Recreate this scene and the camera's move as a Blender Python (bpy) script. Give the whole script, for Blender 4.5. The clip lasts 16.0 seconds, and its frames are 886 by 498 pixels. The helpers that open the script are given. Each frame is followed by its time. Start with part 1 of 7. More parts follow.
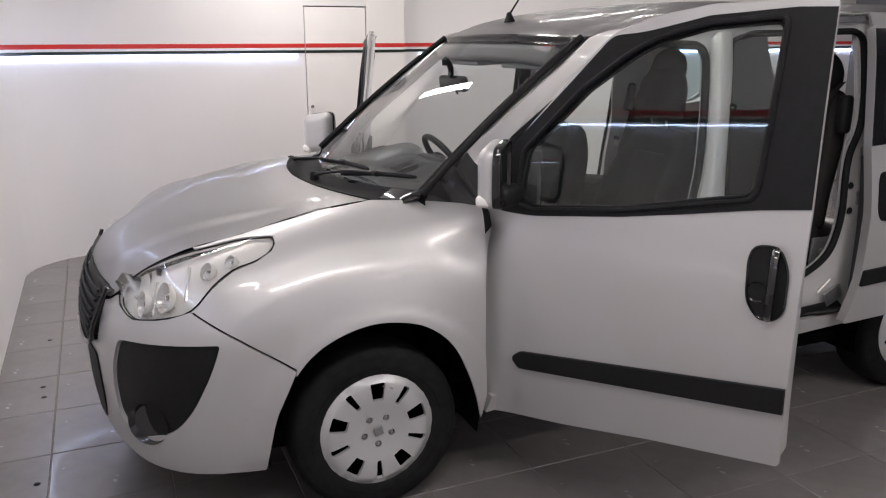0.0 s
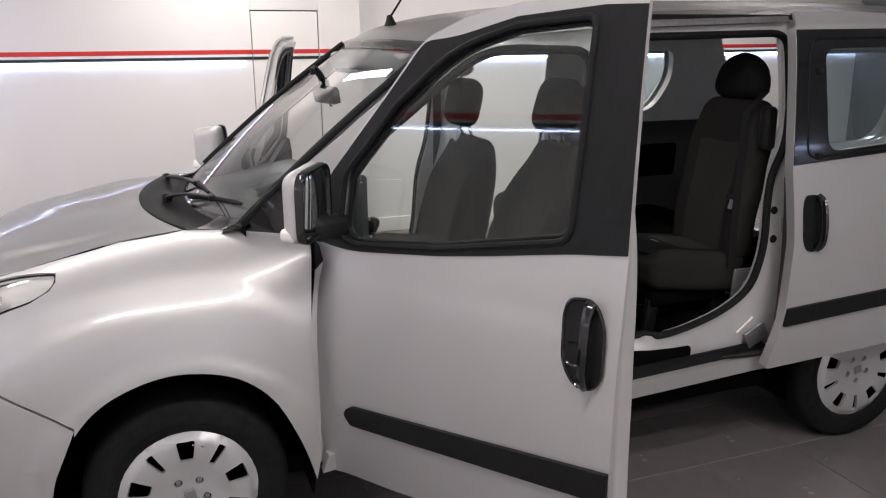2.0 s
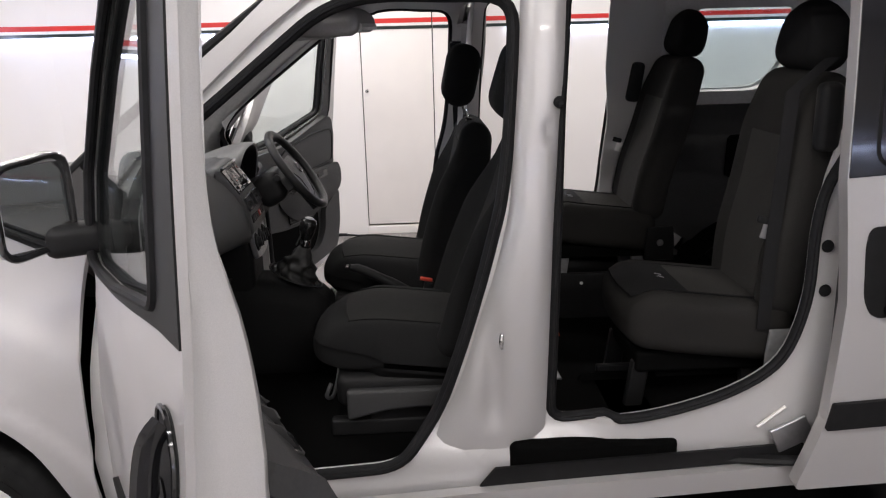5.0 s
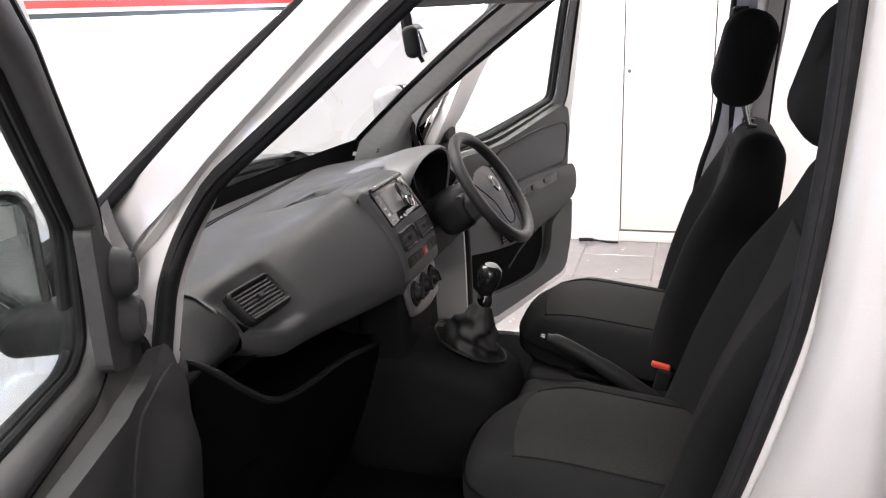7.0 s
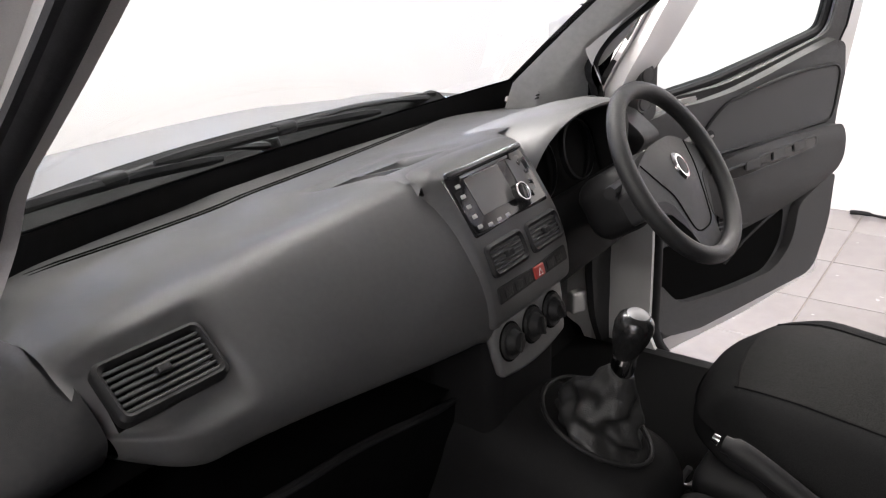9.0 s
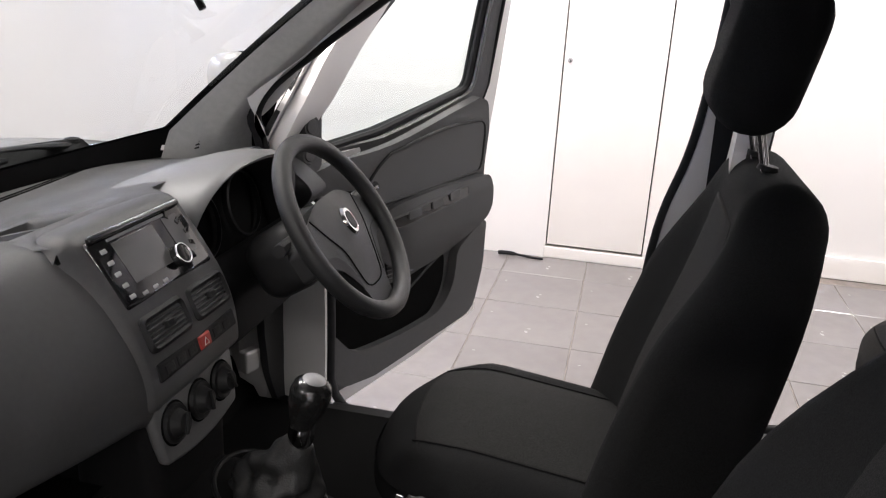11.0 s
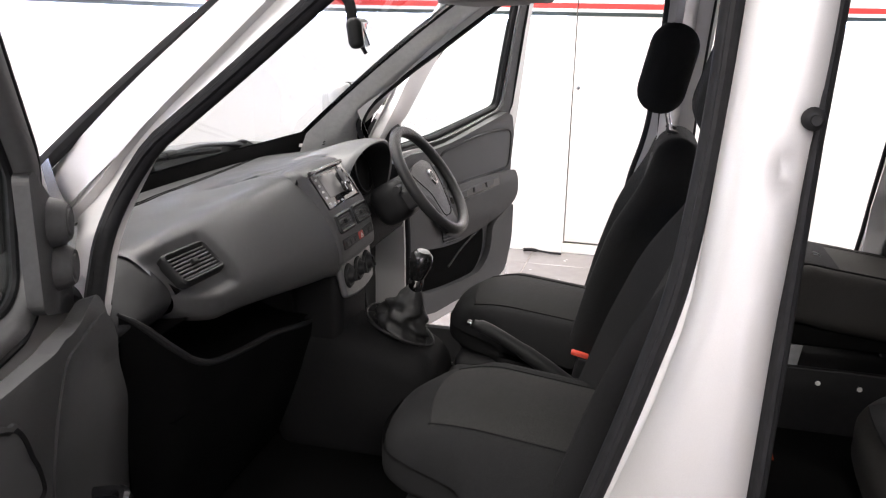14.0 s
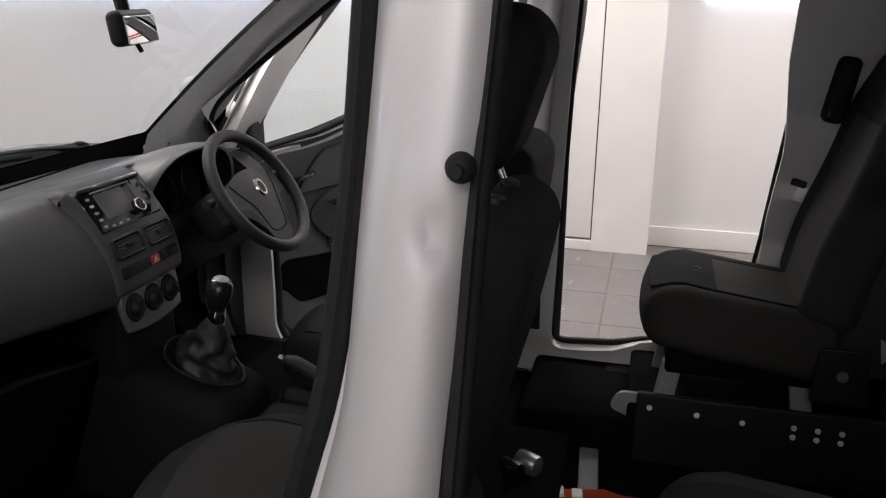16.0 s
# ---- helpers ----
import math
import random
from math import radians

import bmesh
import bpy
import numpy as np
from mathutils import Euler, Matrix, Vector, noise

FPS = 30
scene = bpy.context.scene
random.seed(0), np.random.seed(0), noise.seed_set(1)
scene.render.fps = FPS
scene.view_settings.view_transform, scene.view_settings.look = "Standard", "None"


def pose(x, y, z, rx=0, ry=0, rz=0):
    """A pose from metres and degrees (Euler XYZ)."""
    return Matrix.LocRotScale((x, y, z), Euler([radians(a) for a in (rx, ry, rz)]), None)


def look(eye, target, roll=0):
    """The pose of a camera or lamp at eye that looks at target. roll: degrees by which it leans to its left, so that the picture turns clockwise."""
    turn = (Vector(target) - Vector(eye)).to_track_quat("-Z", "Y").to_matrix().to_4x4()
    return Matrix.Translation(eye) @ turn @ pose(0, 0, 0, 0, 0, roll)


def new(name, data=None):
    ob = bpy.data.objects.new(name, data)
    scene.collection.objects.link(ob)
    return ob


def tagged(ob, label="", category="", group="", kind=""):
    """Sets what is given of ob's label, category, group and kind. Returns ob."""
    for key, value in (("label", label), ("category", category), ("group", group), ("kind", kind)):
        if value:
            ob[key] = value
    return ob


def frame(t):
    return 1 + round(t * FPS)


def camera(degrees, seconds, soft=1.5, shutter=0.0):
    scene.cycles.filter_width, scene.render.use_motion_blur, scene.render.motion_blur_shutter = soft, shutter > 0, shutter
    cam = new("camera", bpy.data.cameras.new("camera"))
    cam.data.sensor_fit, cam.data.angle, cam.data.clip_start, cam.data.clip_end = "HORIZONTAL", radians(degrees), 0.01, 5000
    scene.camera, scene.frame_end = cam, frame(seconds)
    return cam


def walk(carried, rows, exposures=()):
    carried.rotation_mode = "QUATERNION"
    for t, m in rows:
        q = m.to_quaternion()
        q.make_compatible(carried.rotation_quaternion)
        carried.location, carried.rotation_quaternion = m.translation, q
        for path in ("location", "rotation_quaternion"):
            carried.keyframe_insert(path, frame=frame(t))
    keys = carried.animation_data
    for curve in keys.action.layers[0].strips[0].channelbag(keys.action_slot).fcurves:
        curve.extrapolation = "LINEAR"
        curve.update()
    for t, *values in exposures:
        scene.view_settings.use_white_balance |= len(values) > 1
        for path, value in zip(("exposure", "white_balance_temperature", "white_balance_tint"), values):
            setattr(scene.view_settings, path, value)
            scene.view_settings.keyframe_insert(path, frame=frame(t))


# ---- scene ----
cam = camera(57.5, 16.0, 1.2)
PATH = [
    (0, (-0.826, -3.392, 1.689), (-0.068, -1.611, 1.185), -0.1),
    (0.5, (-0.643, -3.388, 1.694), (0.111, -1.608, 1.181), -0.3),
    (1, (-0.41, -3.399, 1.716), (0.333, -1.61, 1.216), -0.3),
    (1.5, (-0.241, -3.338, 1.693), (0.495, -1.544, 1.205), -0.2),
    (2, (-0.037, -3.267, 1.693), (0.636, -1.449, 1.198), -0.5),
    (2.5, (0.192, -3.248, 1.689), (0.78, -1.403, 1.191), -1.1),
    (3, (0.473, -3.244, 1.69), (0.944, -1.368, 1.185), -1.5),
    (3.2, (0.551, -3.217, 1.681), (0.996, -1.334, 1.173), -1.5),
    (5.3, (1.232, -2.543, 1.591), (1.248, -0.618, 1.051), -1.4),
    (5.5, (1.212, -2.418, 1.582), (1.196, -0.493, 1.039), -1.4),
    (6, (1.21, -2.219, 1.573), (1.095, -0.305, 1.007), -1.8),
    (6.5, (1.272, -1.99, 1.573), (0.927, -0.102, 1.009), -2.1),
    (7, (1.296, -1.777, 1.569), (0.72, 0.048, 0.99), -2.3),
    (7.5, (1.258, -1.568, 1.543), (0.485, 0.178, 0.948), -2.5),
    (8, (1.244, -1.395, 1.524), (0.333, 0.272, 0.898), -2.8),
    (8.5, (1.236, -1.183, 1.486), (0.199, 0.391, 0.819), -3.2),
    (9, (1.253, -0.998, 1.495), (0.143, 0.495, 0.76), -2.8),
    (9.5, (1.254, -0.865, 1.5), (0.182, 0.646, 0.746), -2.0),
    (10, (1.25, -0.81, 1.494), (0.358, 0.814, 0.741), -0.1),
    (10.2, (1.246, -0.805, 1.491), (0.466, 0.883, 0.757), 0.8),
    (12.3, (1.198, -1.354, 1.517), (1.048, 0.569, 0.986), 3.8),
    (12.5, (1.216, -1.411, 1.521), (1.039, 0.51, 0.993), 3.5),
    (13, (1.256, -1.575, 1.516), (0.951, 0.333, 0.998), 3.2),
    (13.5, (1.293, -1.778, 1.509), (0.877, 0.108, 0.991), 1.9),
    (14, (1.374, -1.863, 1.524), (0.904, 0.003, 0.981), 1.2),
    (14.5, (1.56, -1.86, 1.547), (1.083, -0.005, 0.972), 0.4),
    (15, (1.749, -1.798, 1.563), (1.249, 0.049, 0.981), 0.2),
    (15.5, (1.777, -1.645, 1.553), (1.261, 0.194, 0.959), 0.2),
    (16, (1.729, -1.477, 1.566), (1.253, 0.37, 0.962), 0.6),
]
EXPOSURES = [(0, -1.06), (0.5, -1.12), (1, -1.06), (1.5, -0.96), (3.2, -0.8), (5.5, -0.24), (6, 0.12), (7, 0.54), (8, 0.48), (8.5, 0.54), (9, 0.6), (10.2, 0.42), (12.3, -0.11), (12.6, 0.0), (13.1, 0.41), (13.5, 0.56), (14.5, 0.64), (15, 0.49), (15.5, -0.11), (16, -0.49)]
walk(cam, [(t, look(eye, target, roll)) for t, eye, target, roll in PATH], EXPOSURES)

# world and light -------------------------------------------------------------
world = bpy.data.worlds.new("world")
scene.world = world
world.use_nodes = True
world.node_tree.nodes["Background"].inputs[0].default_value = (0.9, 0.93, 1.0, 1)
world.node_tree.nodes["Background"].inputs[1].default_value = 0.02

CEILING = 2.95
# (2.2, -5.0) and (-0.5, 0.6) are added fill that brightens cabin and dash
TUBES = [(0.0, -2.4), (2.0, -3.1), (2.2, -5.0), (0.6, 2.65), (2.7, 2.2), (-0.5, 0.6), (5.0, 2.2)]
POWER = {(0.0, -2.4): 68, (2.0, -3.1): 56, (2.2, -5.0): 62, (2.7, 2.2): 64, (0.6, 2.65): 60, (-0.5, 0.6): 60, (5.0, 2.2): 64}
ACROSS = {(0.6, 2.65)}
for tx, ty in TUBES:
    lamp = bpy.data.lights.new("tube_and_fill_light", "AREA")
    lamp.shape, lamp.size, lamp.size_y, lamp.energy, lamp.color = "RECTANGLE", 1.5, 0.09, POWER.get((tx, ty), 70), (1.0, 0.95, 0.92)
    new("tube_and_fill_light", lamp).matrix_world = pose(tx, ty, CEILING - 0.075, 0, 0, 90 if (tx, ty) in ACROSS else 0)


# materials --------------------------------------------------------------------
def shader(name, color, rough=0.5, metal=0.0, noise_scale=0.0, noise_amount=0.0, bump=0.0, bump_scale=300.0, coat=0.0,
           stain=0.0, stain_scale=3.0, spec=0.5, rough_var=0.0, alpha=1.0):
    m = bpy.data.materials.new(name)
    m.use_nodes = True
    nt = m.node_tree
    b = nt.nodes["Principled BSDF"]
    b.inputs["Base Color"].default_value = (*color, 1)
    b.inputs["Roughness"].default_value = rough
    b.inputs["Metallic"].default_value = metal
    b.inputs["Coat Weight"].default_value = coat
    b.inputs["Coat Roughness"].default_value = 0.05
    b.inputs["Specular IOR Level"].default_value = spec
    b.inputs["Alpha"].default_value = alpha
    geo = nt.nodes.new("ShaderNodeTexCoord")

    def noise_node(scale, detail=3.0):
        n = nt.nodes.new("ShaderNodeTexNoise")
        n.inputs["Scale"].default_value, n.inputs["Detail"].default_value = scale, detail
        nt.links.new(geo.outputs["Object"], n.inputs["Vector"])
        return n

    last = None
    for scale, amount in ((noise_scale, noise_amount), (stain_scale, stain)):
        if amount <= 0:
            continue
        n = noise_node(scale)
        ramp = nt.nodes.new("ShaderNodeMapRange")
        ramp.inputs[1].default_value, ramp.inputs[2].default_value = 0.3, 0.7
        ramp.inputs[3].default_value, ramp.inputs[4].default_value = 1 - amount, 1 + amount
        nt.links.new(n.outputs["Fac"], ramp.inputs[0])
        mix = nt.nodes.new("ShaderNodeMix")
        mix.data_type, mix.blend_type = "RGBA", "MULTIPLY"
        mix.inputs[0].default_value = 1
        if last is None:
            mix.inputs[6].default_value = (*color, 1)
        else:
            nt.links.new(last, mix.inputs[6])
        nt.links.new(ramp.outputs[0], mix.inputs[7])
        last = mix.outputs[2]
    if last is not None:
        nt.links.new(last, b.inputs["Base Color"])
    if rough_var > 0:
        n = noise_node(stain_scale * 2.3)
        ramp = nt.nodes.new("ShaderNodeMapRange")
        ramp.inputs[1].default_value, ramp.inputs[2].default_value = 0.3, 0.7
        ramp.inputs[3].default_value, ramp.inputs[4].default_value = rough - rough_var, rough + rough_var
        nt.links.new(n.outputs["Fac"], ramp.inputs[0])
        nt.links.new(ramp.outputs[0], b.inputs["Roughness"])
    if bump > 0:
        n = noise_node(bump_scale, 2.0)
        bn = nt.nodes.new("ShaderNodeBump")
        bn.inputs["Strength"].default_value, bn.inputs["Distance"].default_value = bump, 0.002
        nt.links.new(n.outputs["Fac"], bn.inputs["Height"])
        nt.links.new(bn.outputs[0], b.inputs["Normal"])
    return m


def glass(name, color, through_amount, rough=0.0):
    """A thin pane: mostly clear, tinted, with a mirror gloss that grows towards grazing."""
    m = bpy.data.materials.new(name)
    m.use_nodes = True
    nt = m.node_tree
    nt.nodes.remove(nt.nodes["Principled BSDF"])
    clear, gloss, edge, power, amount, mix = (nt.nodes.new(k) for k in ("ShaderNodeBsdfTransparent", "ShaderNodeBsdfGlossy", "ShaderNodeLayerWeight", "ShaderNodeMath", "ShaderNodeMath", "ShaderNodeMixShader"))
    clear.inputs[0].default_value = tuple(c * through_amount for c in color) + (1,)
    gloss.inputs["Roughness"].default_value = rough
    edge.inputs[0].default_value = 0.5
    power.operation, amount.operation = "POWER", "MULTIPLY_ADD"
    power.inputs[1].default_value = 5.0
    amount.inputs[1].default_value, amount.inputs[2].default_value = 0.8, 0.04
    nt.links.new(edge.outputs["Facing"], power.inputs[0])
    nt.links.new(power.outputs[0], amount.inputs[0])
    nt.links.new(amount.outputs[0], mix.inputs[0])
    nt.links.new(clear.outputs[0], mix.inputs[1])
    nt.links.new(gloss.outputs[0], mix.inputs[2])
    nt.links.new(mix.outputs[0], nt.nodes["Material Output"].inputs[0])
    return m


def glow(name, color, strength):
    m = bpy.data.materials.new(name)
    m.use_nodes = True
    b = m.node_tree.nodes["Principled BSDF"]
    b.inputs["Base Color"].default_value = (0.8, 0.8, 0.8, 1)
    b.inputs["Emission Color"].default_value = (*color, 1)
    b.inputs["Emission Strength"].default_value = strength
    return m


SILVER = shader("silver_paint", (0.52, 0.508, 0.504), 0.42, 0.36, 900, 0.05, 0.02, 1500, coat=0.45, stain=0.02)
# inner copy of the body silver, lightened to make up for weak cabin light
SILVER_LIFTED = shader("silver_paint_lifted_inside", (0.60, 0.59, 0.585), 0.36, 0.15, 600, 0.05, 0.03, 900, coat=0.8, stain=0.04)
BLACK_PLASTIC = shader("black_bumper_plastic", (0.011, 0.011, 0.0115), 0.55, 0, 40, 0.15, 0.25, 700, stain=0.15, spec=0.22)
BLACK_GLOSS = shader("black_gloss_trim", (0.008, 0.008, 0.009), 0.12, 0, coat=0.5, stain=0.1)
RUBBER = shader("rubber_seal", (0.014, 0.014, 0.015), 0.6, 0, 60, 0.2, 0.1, 300, spec=0.12)
TYRE = shader("tyre_rubber", (0.012, 0.012, 0.012), 0.75, 0, 30, 0.25, 0.3, 200, stain=0.2, spec=0.12)
# underbody black; also painted as shade inside pocket, cubby and demister slots
DARK = shader("underbody_and_shade_black", (0.004, 0.004, 0.004), 0.9, spec=0.02)
CAP = shader("hubcap_silver", (0.62, 0.62, 0.62), 0.32, 0.55, 300, 0.04, coat=0.5, stain=0.05)
DASH = shader("dashboard_plastic", (0.122, 0.122, 0.123), 0.42, 0, 120, 0.04, 0.2, 1400, stain=0.03, rough_var=0.05, spec=0.5)
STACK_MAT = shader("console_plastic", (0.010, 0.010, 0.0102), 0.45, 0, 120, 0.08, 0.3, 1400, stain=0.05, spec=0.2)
# lower dash plastic, darkened past its own black to carry the footwell shade
DASH_LOW_SHADED = shader("lower_dash_shaded_plastic", (0.008, 0.008, 0.0082), 0.6, 0, 120, 0.1, 0.35, 1200, stain=0.08, spec=0.06)
DOOR_TRIM = shader("door_card_plastic", (0.050, 0.050, 0.051), 0.55, 0, 120, 0.08, 0.35, 1300, stain=0.06, spec=0.3)
END_PLASTIC = shader("dash_end_plastic", (0.026, 0.026, 0.027), 0.6, 0, 120, 0.1, 0.35, 1200, stain=0.08, spec=0.2)
DOOR_CLOTH = shader("door_card_insert", (0.060, 0.060, 0.062), 0.7, 0, 500, 0.15, 0.3, 900, stain=0.05)
TRIM_DARK = shader("window_frame_trim", (0.09, 0.09, 0.091), 0.5, 0, 80, 0.06, 0.2, 900, stain=0.04)
TRIM_GREY = shader("pillar_trim_grey", (0.42, 0.42, 0.415), 0.55, 0, 80, 0.06, 0.2, 900, stain=0.04)
LIGHT_TRIM = shader("light_cabin_trim", (0.66, 0.655, 0.645), 0.6, 0, 80, 0.06, 0.2, 900, stain=0.04)
HEADLINER = shader("headliner_cloth", (0.30, 0.295, 0.29), 0.9, 0, 200, 0.05, 0.3, 600)
CLOTH = shader("seat_cloth_black", (0.014, 0.014, 0.0144), 0.85, 0, 700, 0.35, 0.5, 1100, stain=0.15, spec=0.08)
CLOTH_MID = shader("seat_cloth_centre", (0.025, 0.0247, 0.0242), 0.85, 0, 500, 0.35, 0.5, 1100, stain=0.12, spec=0.08)
CLOTH_REAR = shader("rear_seat_cloth", (0.029, 0.0279, 0.0264), 0.85, 0, 600, 0.3, 0.5, 1000, stain=0.15, spec=0.08)
CLOTH_REAR_MID = shader("rear_seat_centre", (0.048, 0.0465, 0.044), 0.85, 0, 500, 0.3, 0.5, 1000, stain=0.12, spec=0.08)
# black carpet, taken near zero so the shade down there sits in the colour
CARPET = shader("carpet_shaded_black", (0.0032, 0.0032, 0.0032), 0.95, 0, 300, 0.5, 0.6, 500, stain=0.3, spec=0.05)
CHROME = shader("chrome", (0.75, 0.75, 0.76), 0.10, 1.0, stain=0.03)
STEEL = shader("bare_steel", (0.42, 0.42, 0.43), 0.35, 0.9, 50, 0.1, stain=0.1)
GREY_METAL = shader("grey_bracket", (0.24, 0.24, 0.245), 0.5, 0.3, 60, 0.1, stain=0.1)
KNOB = shader("gear_knob_gloss", (0.012, 0.012, 0.012), 0.2, 0, coat=0.3)
WHEEL_GRIP = shader("steering_wheel_grip", (0.017, 0.017, 0.0175), 0.45, 0, 200, 0.1, 0.3, 1200, spec=0.3)
LEATHER = shader("gaiter_leather", (0.016, 0.016, 0.016), 0.45, 0, 90, 0.2, 0.4, 400, spec=0.3)
RED = shader("red_plastic", (0.62, 0.07, 0.04), 0.4)
DULL_RED = shader("dull_red_plastic", (0.30, 0.03, 0.022), 0.45)
ORANGE = shader("orange_webbing", (0.42, 0.05, 0.012), 0.7, 0, 300, 0.2, 0.4, 600)
BELT = shader("seat_belt_webbing", (0.016, 0.016, 0.017), 0.6, 0, 900, 0.2, 0.3, 900, spec=0.15)
LAMP_CHROME = shader("lamp_reflector", (0.88, 0.87, 0.84), 0.2, 0.45, 6, 0.06)
LAMP_SILVER = shader("lamp_housing", (0.86, 0.84, 0.80), 0.3, 0.15)
SCREEN = shader("radio_black_panel", (0.006, 0.006, 0.007), 0.08, 0, coat=0.6)
SCREEN_GREY = shader("radio_display_grey", (0.10, 0.10, 0.10), 0.22, 0, coat=0.4)
HEATER = shader("heater_plate_satin", (0.10, 0.10, 0.10), 0.32, 0.1, 150, 0.05, 0.15, 1200, stain=0.04)
SCREEN_LIGHT = shader("radio_key_print", (0.28, 0.28, 0.28), 0.4)
WALL = shader("white_wall_paint", (0.80, 0.775, 0.76), 0.6, 0, 1.1, 0.015, 0.03, 500, stain=0.012, stain_scale=0.7)
# grey for the unseen east wall, chosen to hold back bounce light
BOUNCE_CUT_GREY = shader("bounce_cut_grey", (0.16, 0.155, 0.15), 0.7, 0, 1.1, 0.03, 0.03, 400, stain=0.03)
CUPBOARD = shader("cream_panel_paint", (0.80, 0.765, 0.735), 0.45, 0, 1.5, 0.02, 0.04, 60, stain=0.02)
CEIL = shader("ceiling_paint", (0.78, 0.76, 0.75), 0.8, 0, 2, 0.02)
STRIPE_RED = shader("red_stripe", (0.58, 0.03, 0.025), 0.35, 0, 5, 0.05)
STRIPE_DARK = shader("dark_stripe", (0.012, 0.02, 0.018), 0.35)
STRIPE_WHITE = shader("white_stripe", (0.78, 0.77, 0.76), 0.4)
GROUT = shader("grout", (0.20, 0.17, 0.15), 0.8, 0, 20, 0.2, stain=0.2)
LED = glow("led_strip", (0.55, 0.66, 1.0), 40.0)
GLASS = glass("window_glass", (0.93, 0.97, 0.96), 0.97)
SCREEN_GLASS = glass("windscreen_glass", (0.93, 0.97, 0.965), 0.74)
TINT = glass("tinted_glass", (0.90, 0.945, 0.955), 0.96)
LENS = glass("headlamp_lens", (1, 1, 1), 0.94, 0.02)
MIRROR = shader("mirror_glass", (0.85, 0.87, 0.88), 0.02, 1.0)


def tile_material():
    m = shader("floor_tile", (0.18, 0.166, 0.162), 0.24, 0, 14, 0.05, 0.004, 60, stain=0.06, stain_scale=2.0, rough_var=0.04, coat=0.2)
    nt = m.node_tree
    b = nt.nodes["Principled BSDF"]
    info, ramp, mix = (nt.nodes.new(k) for k in ("ShaderNodeObjectInfo", "ShaderNodeMapRange", "ShaderNodeMix"))
    mix.data_type, mix.blend_type = "RGBA", "MULTIPLY"
    mix.inputs[0].default_value = 1
    ramp.inputs[3].default_value, ramp.inputs[4].default_value = 0.93, 1.05
    nt.links.new(info.outputs["Random"], ramp.inputs[0])
    nt.links.new(b.inputs["Base Color"].links[0].from_socket, mix.inputs[6])
    nt.links.new(ramp.outputs[0], mix.inputs[7])
    nt.links.new(mix.outputs[2], b.inputs["Base Color"])
    return m


TILE = tile_material()


# mesh helpers -------------------------------------------------------------------
def finish(name, me, material, parent, label="", smooth=True, sharp=38):
    me.materials.append(material)
    if smooth:
        me.polygons.foreach_set("use_smooth", [True] * len(me.polygons))
        me.set_sharp_from_angle(angle=radians(sharp))
    ob = new(name, me)
    ob.parent = parent
    if label:
        ob["label"] = label
    return ob


def part(name, bm, material, parent=None, label="", smooth=True, sharp=38):
    me = bpy.data.meshes.new(name)
    bmesh.ops.recalc_face_normals(bm, faces=bm.faces)
    bm.to_mesh(me)
    bm.free()
    return finish(name, me, material, parent, label, smooth, sharp)


def empty(name, x=0.0, y=0.0, z=0.0):
    ob = new(name)
    ob.location = (x, y, z)
    ob.empty_display_size = 0.1
    return ob


def rounded(points, n=5):
    """A polygon from rows of (a, b) or (a, b, radius), its corners rounded."""
    out = []
    for i, p in enumerate(points):
        r = p[2] if len(p) > 2 else 0.0
        c = Vector(p[:2])
        if r <= 0:
            out.append(tuple(c))
            continue
        a, b = Vector(points[i - 1][:2]) - c, Vector(points[(i + 1) % len(points)][:2]) - c
        cut = min(r, a.length * 0.48, b.length * 0.48)
        a, b = c + a.normalized() * cut, c + b.normalized() * cut
        for k in range(n + 1):
            t = k / n
            out.append(tuple(a * (1 - t) ** 2 + c * 2 * t * (1 - t) + b * t * t))
    return out


def curve(points, n=6, closed=False):
    """A smooth line through the points."""
    pts = [Vector(p) for p in points]
    out, m = [], len(pts)
    for i in range(m if closed else m - 1):
        if closed:
            a, b, c, d = pts[i - 1], pts[i], pts[(i + 1) % m], pts[(i + 2) % m]
        else:
            a, b, c, d = pts[max(i - 1, 0)], pts[i], pts[i + 1], pts[min(i + 2, m - 1)]
        for k in range(n):
            t = k / n
            out.append(0.5 * (2 * b + (c - a) * t + (2 * a - 5 * b + 4 * c - d) * t * t + (3 * b - a - 3 * c + d) * t ** 3))
    if not closed:
        out.append(pts[-1])
    return out


def ring(a, b, r, n=24, phase=0.0):
    return [(a + r * math.cos(phase + 2 * math.pi * k / n), b + r * math.sin(phase + 2 * math.pi * k / n)) for k in range(n)]


